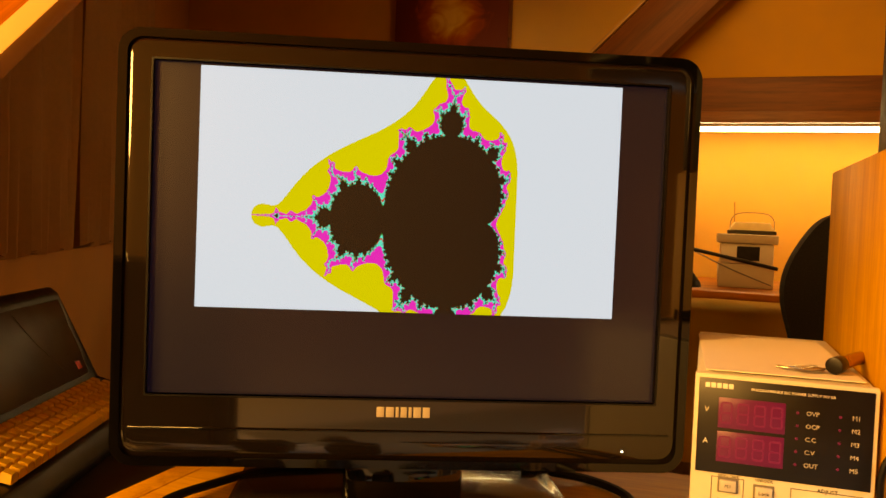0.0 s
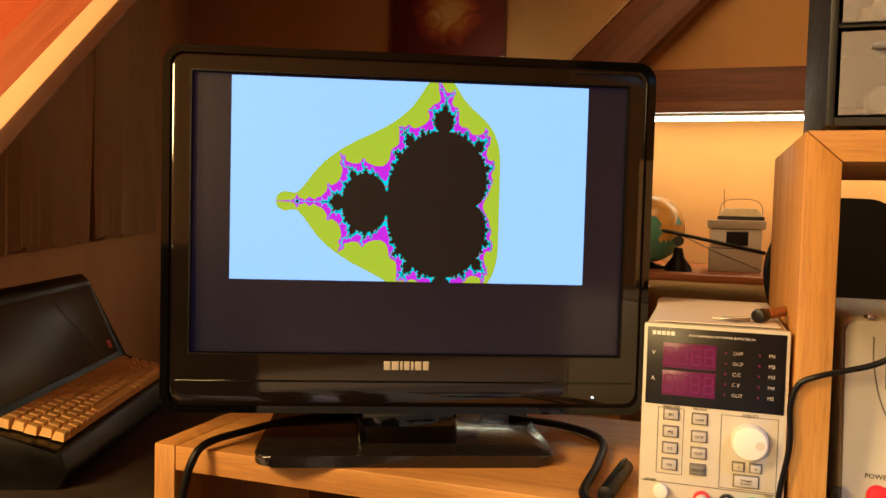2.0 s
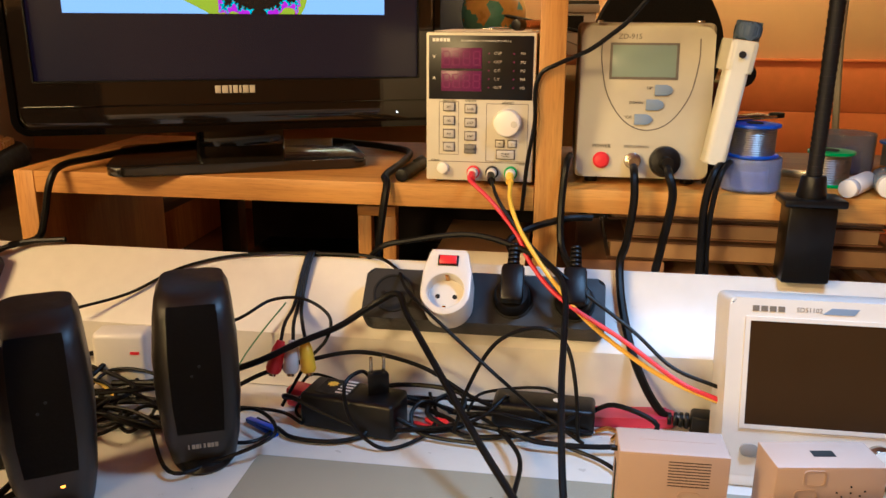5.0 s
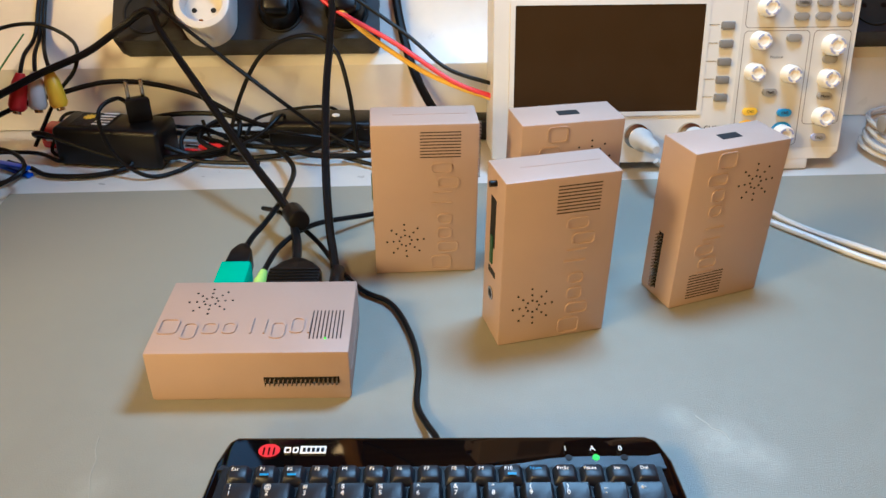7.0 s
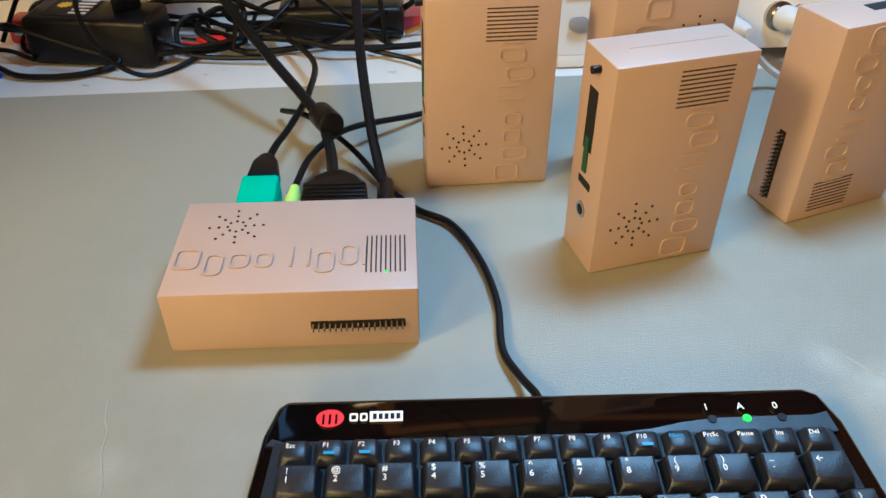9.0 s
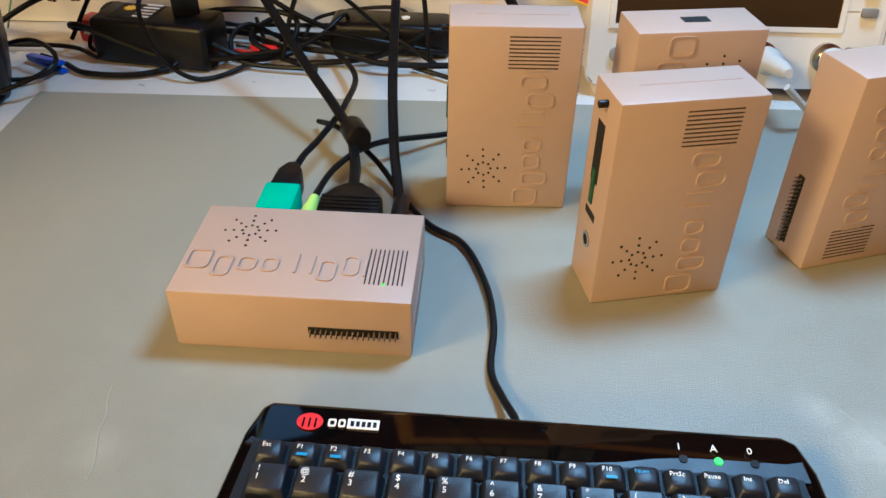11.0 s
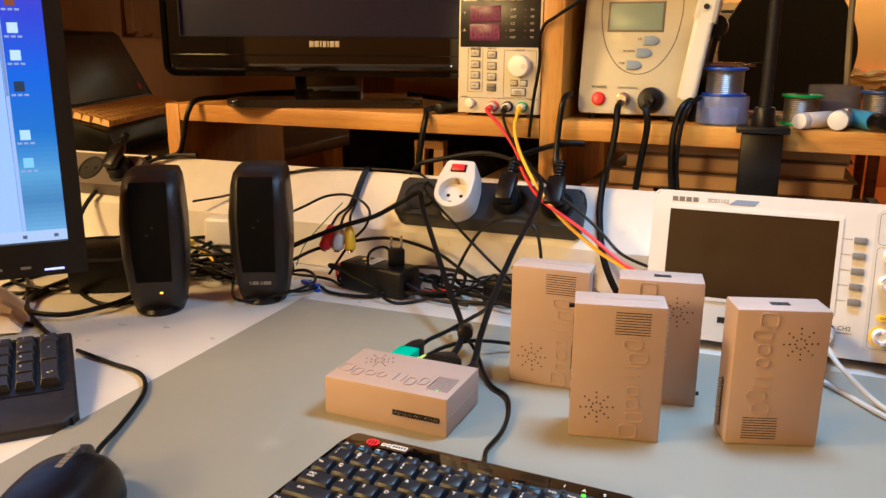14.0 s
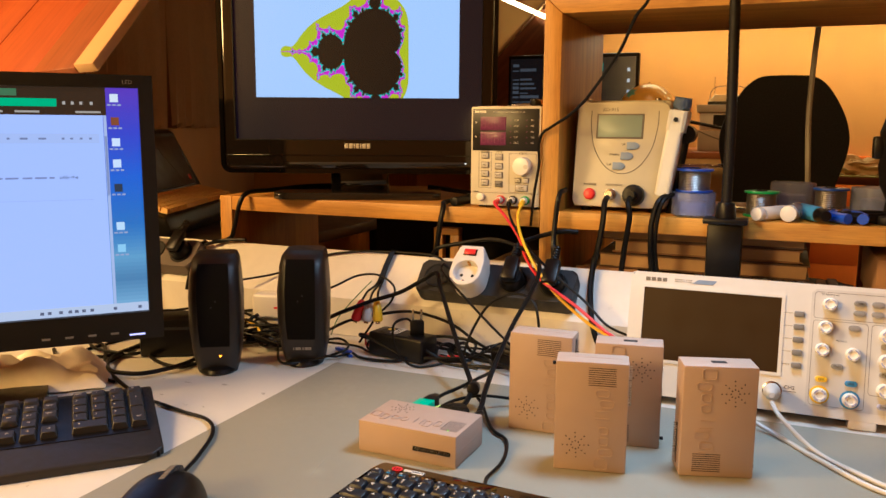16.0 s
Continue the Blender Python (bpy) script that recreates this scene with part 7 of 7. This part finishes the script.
cable([(0.806, 1.03, 0.985), (0.794, 1.012, 0.975), (0.787, 1.006, 0.945), (0.787, 1.006, 0.909), (0.790, 1.017, 0.863), (0.792, 1.035, 0.80)], 0.0040, CORD, "black hose of the desoldering gun")
cable([(0.812, 1.03, 0.985), (0.800, 1.010, 0.975), (0.794, 1.005, 0.945), (0.793, 1.007, 0.909), (0.797, 1.018, 0.863), (0.80, 1.035, 0.80)], 0.0028, CORD, "thin black cord of the desoldering gun")
cable([(0.655, 1.04, 0.985), (0.651, 1.016, 0.978), (0.648, 1.008, 0.937), (0.650, 0.995, 0.9), (0.661, 0.966, 0.885), (0.6645, 0.955, 0.872)], 0.0038, CORD, "black mains cable into the socket strip")
cable([(0.809, 0.95, 1.338), (0.791, 0.942, 1.278), (0.779, 0.94, 1.238), (0.763, 0.945, 1.218), (0.741, 0.955, 1.174), (0.703, 0.968, 1.123), (0.685, 0.98, 1.106), (0.668, 0.99, 1.093), (0.652, 1.002, 1.085), (0.636, 1.016, 1.077), (0.623, 1.02, 1.069), (0.6175, 1.02, 1.052), (0.618, 1.019, 1.02), (0.612, 1.02, 0.98), (0.608, 1.018, 0.93)], 0.0022, CORD, "thin black wire hanging past the post")
cable([(0.19, 1.16, 0.968), (0.14, 1.12, 0.966), (0.108, 1.07, 0.962), (0.094, 1.022, 0.960), (0.088, 1.006, 0.943), (0.078, 1.004, 0.905), (0.066, 1.004, 0.880), (0.04, 0.99, 0.874)], 0.0040, CORD, "black monitor cable lying over the shelf edge")
cable([(0.35, 1.22, 0.9665), (0.41, 1.24, 0.958), (0.455, 1.20, 0.958), (0.462, 1.12, 0.958), (0.460, 1.04, 0.958), (0.466, 1.018, 0.952), (0.462, 1.012, 0.92), (0.455, 1.016, 0.87), (0.45, 1.04, 0.80)], 0.0042, CORD, "black cable lying beside the monitor base")
for k, m_ in enumerate((RED, WHITE_PL, YELLOW)):
    cable([(0.386 + 0.003 * k, 1.012, 0.873), (0.383 + 0.003 * k, 1.003, 0.879), (0.380 + 0.003 * k, 0.985, 0.860), (0.379 + 0.004 * k, 0.960, 0.834), (0.381 + 0.009 * k, 0.925, 0.828), (0.3855 + 0.0114 * k, 0.8985 + 0.003 * k, 0.820)], 0.0018, CORD, "black audio-video cord over the panel")
    p = thing("phono_plug", Matrix.Translation((0.3855 + 0.0114 * k, 0.8965 + 0.003 * k, 0.817)) @ pose(0, 0, 0, 160, 9 - 9 * k, 10 * k - 10) @ Matrix.Scale(0.92, 4), ("red", "white", "yellow")[k] + " phono plug hanging on its cord", "plug", "phono plugs")
    part("sleeve", lathe([(0.0040, -0.004), (0.0070, 0.005), (0.0084, 0.027), (0.0060, 0.031)], 16), m_, p)
    part("tip", cyl(0.0038, 0.006, (0, 0, 0.031), "Z", 14), STEEL, p)
cable([(0.146, 0.93, 0.826), (0.195, 0.962, 0.836), (0.249, 0.988, 0.861), (0.322, 1.001, 0.8745), (0.441, 1.004, 0.878), (0.481, 0.985, 0.872), (0.51, 0.91, 0.872), (0.56, 0.88, 0.840), (0.609, 0.865, 0.804), (0.653, 0.885, 0.757)], 0.0017, CORD, "thin black wire along the top of the panel")
cable([(0.483, 0.878, 0.792), (0.472, 0.872, 0.806), (0.461, 0.851, 0.800), (0.470, 0.842, 0.768), (0.500, 0.832, 0.7515), (0.530, 0.856, 0.7515), (0.540, 0.886, 0.756), (0.528, 0.92, 0.765)], 0.0018, CORD, "thin black cord looping over the adapter")
cable([(0.25, 0.91, 0.757), (0.30, 0.905, 0.815), (0.348, 0.9, 0.842), (0.37, 0.92, 0.853), (0.401, 0.926, 0.854), (0.428, 0.92, 0.84), (0.428, 0.91, 0.82), (0.411, 0.9, 0.799), (0.39, 0.88, 0.76)], 0.0017, CORD, "thin black wire arching behind the speakers")
cable([(0.56, 0.86, 0.757), (0.572, 0.87, 0.80), (0.596, 0.88, 0.84), (0.631, 0.885, 0.854), (0.656, 0.88, 0.844), (0.667, 0.87, 0.81), (0.672, 0.865, 0.757)], 0.0019, CORD, "black wire arching in front of the strip")
cable([(0.603, 0.673, 0.7705), (0.606, 0.69, 0.7715), (0.613, 0.712, 0.772), (0.622, 0.756, 0.772), (0.620, 0.82, 0.765), (0.585, 0.89, 0.757), (0.549, 0.905, 0.754)], 0.0021, CORD, "black cord of the teal adapter")
cable([(0.619, 0.642, 0.7728), (0.627, 0.68, 0.771), (0.647, 0.715, 0.767), (0.692, 0.752, 0.755), (0.72, 0.775, 0.7535), (0.70, 0.83, 0.7525), (0.66, 0.86, 0.7525)], 0.0019, CORD, "thin black audio cord behind the cases")
cable([(0.603, 0.76, 0.757), (0.622, 0.73, 0.768), (0.647, 0.705, 0.760), (0.666, 0.672, 0.7545), (0.682, 0.648, 0.7535), (0.7, 0.632, 0.7535), (0.711, 0.601, 0.7535), (0.715, 0.569, 0.7535), (0.713, 0.539, 0.7535), (0.717, 0.522, 0.755), (0.7215, 0.507, 0.759), (0.7225, 0.499, 0.760)], 0.0018, CORD, "black cord of the small keyboard")
cable([(0.279, 0.578, 0.7515), (0.333, 0.567, 0.7505), (0.375, 0.556, 0.7515), (0.408, 0.524, 0.7528), (0.433, 0.471, 0.7528), (0.449, 0.43, 0.7545), (0.468, 0.406, 0.7598)], 0.0021, CORD, "black mouse cord on the desk")
cable([(0.955, 0.775, 0.784), (0.966, 0.752, 0.775), (0.997, 0.733, 0.7535), (1.03, 0.691, 0.7535), (1.08, 0.655, 0.7535), (1.17, 0.66, 0.7535), (1.22, 0.72, 0.7535)], 0.0024, PROBE, "pale grey probe cable curving over the mat")
cable([(0.909, 0.772, 0.784), (0.935, 0.775, 0.762), (0.965, 0.757, 0.7535), (1.002, 0.707, 0.7535), (1.06, 0.648, 0.7535), (1.16, 0.63, 0.7535), (1.25, 0.70, 0.7535)], 0.0024, PROBE, "second pale grey probe cable on the mat")
cable([(1.012, 1.325, 1.36), (0.992, 1.322, 1.255), (0.985, 1.305, 1.12), (0.988, 1.30, 1.04), (0.993, 1.295, 0.957)], 0.0044, CORD_GREY, "grey cord hanging behind the shelf")
cable([(0.605, 0.975, 0.892), (0.598, 0.99, 0.905), (0.62, 1.008, 0.915), (0.655, 1.012, 0.925), (0.68, 1.02, 0.925)], 0.0036, CORD, "black mains cable from the strip to the shelf")
cable([(0.03, 0.985, 0.875), (0.0, 0.98, 0.862), (-0.04, 0.95, 0.83), (-0.05, 0.915, 0.79), (-0.02, 0.88, 0.7535), (0.08, 0.87, 0.7535)], 0.0036, CORD, "black cable falling from the panel to the desk")
cable([(0.10, 1.004, 0.880), (0.05, 0.995, 0.876), (0.022, 0.975, 0.862), (0.024, 0.950, 0.832), (0.03, 0.93, 0.80)], 0.0030, CORD, "thin black cable over the panel edge")
# loops of cable on the white desk beside the monitor
cable([(-0.012, 0.692, 0.7515), (0.02, 0.669, 0.7515), (0.058, 0.655, 0.7515), (0.089, 0.658, 0.7515), (0.104, 0.676, 0.7515), (0.098, 0.707, 0.7515), (0.085, 0.756, 0.7515), (0.093, 0.792, 0.7515), (0.097, 0.822, 0.7515)], 0.0030, CORD, "black cable lying in open loops on the desk")
cable([(0.216, 0.725, 0.7555), (0.217, 0.701, 0.7555), (0.21, 0.672, 0.7555), (0.197, 0.647, 0.7555), (0.175, 0.638, 0.7555), (0.151, 0.639, 0.7555), (0.128, 0.655, 0.7555), (0.108, 0.68, 0.7555), (0.101, 0.708, 0.7555), (0.099, 0.758, 0.7555), (0.101, 0.8, 0.7555)], 0.0030, CORD, "black cable lying in open loops on the desk")
cable([(0.002, 0.68, 0.7505), (0.051, 0.652, 0.7505), (0.097, 0.633, 0.7505), (0.131, 0.627, 0.7505), (0.177, 0.617, 0.7505)], 0.0020, CORD, "black cable lying in open loops on the desk")
cable([(0.04, 0.695, 0.7509), (0.057, 0.688, 0.7509), (0.081, 0.699, 0.7509), (0.083, 0.737, 0.7509), (0.074, 0.789, 0.7509), (0.05, 0.804, 0.7509), (0.039, 0.782, 0.7509), (0.033, 0.746, 0.7509), (0.03, 0.713, 0.7509), (0.04, 0.695, 0.7509)], 0.0024, CORD, "black cable lying in open loops on the desk")
cable([(0.001, 0.741, 0.7547), (0.046, 0.713, 0.7547), (0.086, 0.709, 0.7547), (0.118, 0.716, 0.7547), (0.123, 0.748, 0.7547)], 0.0022, CORD, "black cable lying in open loops on the desk")
GREEN_CORD = material("green_thin_wire", "2E6A3A", 0.45, vary=0.06)
cable([(0.372, 0.955, 0.838), (0.352, 0.935, 0.812), (0.335, 0.915, 0.785), (0.330, 0.90, 0.760)], 0.0008, GREEN_CORD, "thin green wire behind the speaker")
cable([(0.335, 0.875, 0.772), (0.37, 0.885, 0.790), (0.41, 0.90, 0.800), (0.46, 0.915, 0.806), (0.52, 0.915, 0.795), (0.57, 0.905, 0.772), (0.61, 0.905, 0.757)], 0.0022, CORD, "black cable arching behind the adapter")
cable([(0.395, 0.852, 0.752), (0.415, 0.838, 0.7515), (0.45, 0.836, 0.7515), (0.475, 0.848, 0.752), (0.482, 0.857, 0.757)], 0.0022, CORD, "short black cord leaving the adapter")
random.seed(21)
for k in range(15):
    cx, cy = random.uniform(-0.02, 0.33), random.uniform(0.80, 0.91)
    pts, a, rx, ry = [], random.uniform(0, 6.28), random.uniform(0.04, 0.11), random.uniform(0.025, 0.05)
    for j in range(11):
        a += random.uniform(0.45, 0.85)
        q = 1 + 0.25 * math.sin(j * 1.7 + k)
        px, py = cx + rx * q * math.cos(a), min(0.935, cy + ry * q * math.sin(a))
        if math.hypot(px - 0.255, py - 0.73) < 0.06:
            py += 0.08
        pts.append((px, py, 0.7515 + 0.0022 * (k % 6) + 0.018 * max(0, math.sin(j + k * 2.1)) * (j not in (0, 10))))
    cable(pts, random.choice((0.0018, 0.0022, 0.0027)), CORD, "black cable lying in a tangle on the desk", 6)
random.seed(8)
for k in range(9):
    cx, cy = random.uniform(0.40, 0.70), random.uniform(0.875, 0.915)
    pts, a = [], random.uniform(0, 6.28)
    for j in range(9):
        a += random.uniform(0.5, 0.9)
        pts.append((cx + random.uniform(0.04, 0.10) * math.cos(a), min(0.932, max(0.845, cy + 0.03 * math.sin(a))), 0.7515 + 0.002 * (k % 5) + 0.020 * max(0, math.sin(j * 1.3 + k)) * (0 < j < 8)))
    cable(pts, random.choice((0.0016, 0.0020, 0.0024)), CORD, "thin black cable lying behind the cases", 6)
for pts in ([(0.07, 0.80, 0.7515), (0.10, 0.755, 0.7515), (0.16, 0.71, 0.7515), (0.21, 0.70, 0.7515), (0.235, 0.735, 0.754)], [(-0.02, 0.75, 0.753), (0.04, 0.735, 0.7515), (0.12, 0.66, 0.7515), (0.20, 0.61, 0.7515), (0.262, 0.582, 0.7515)]):
    cable(pts, 0.0026, CORD, "black cable lying on the white desk")
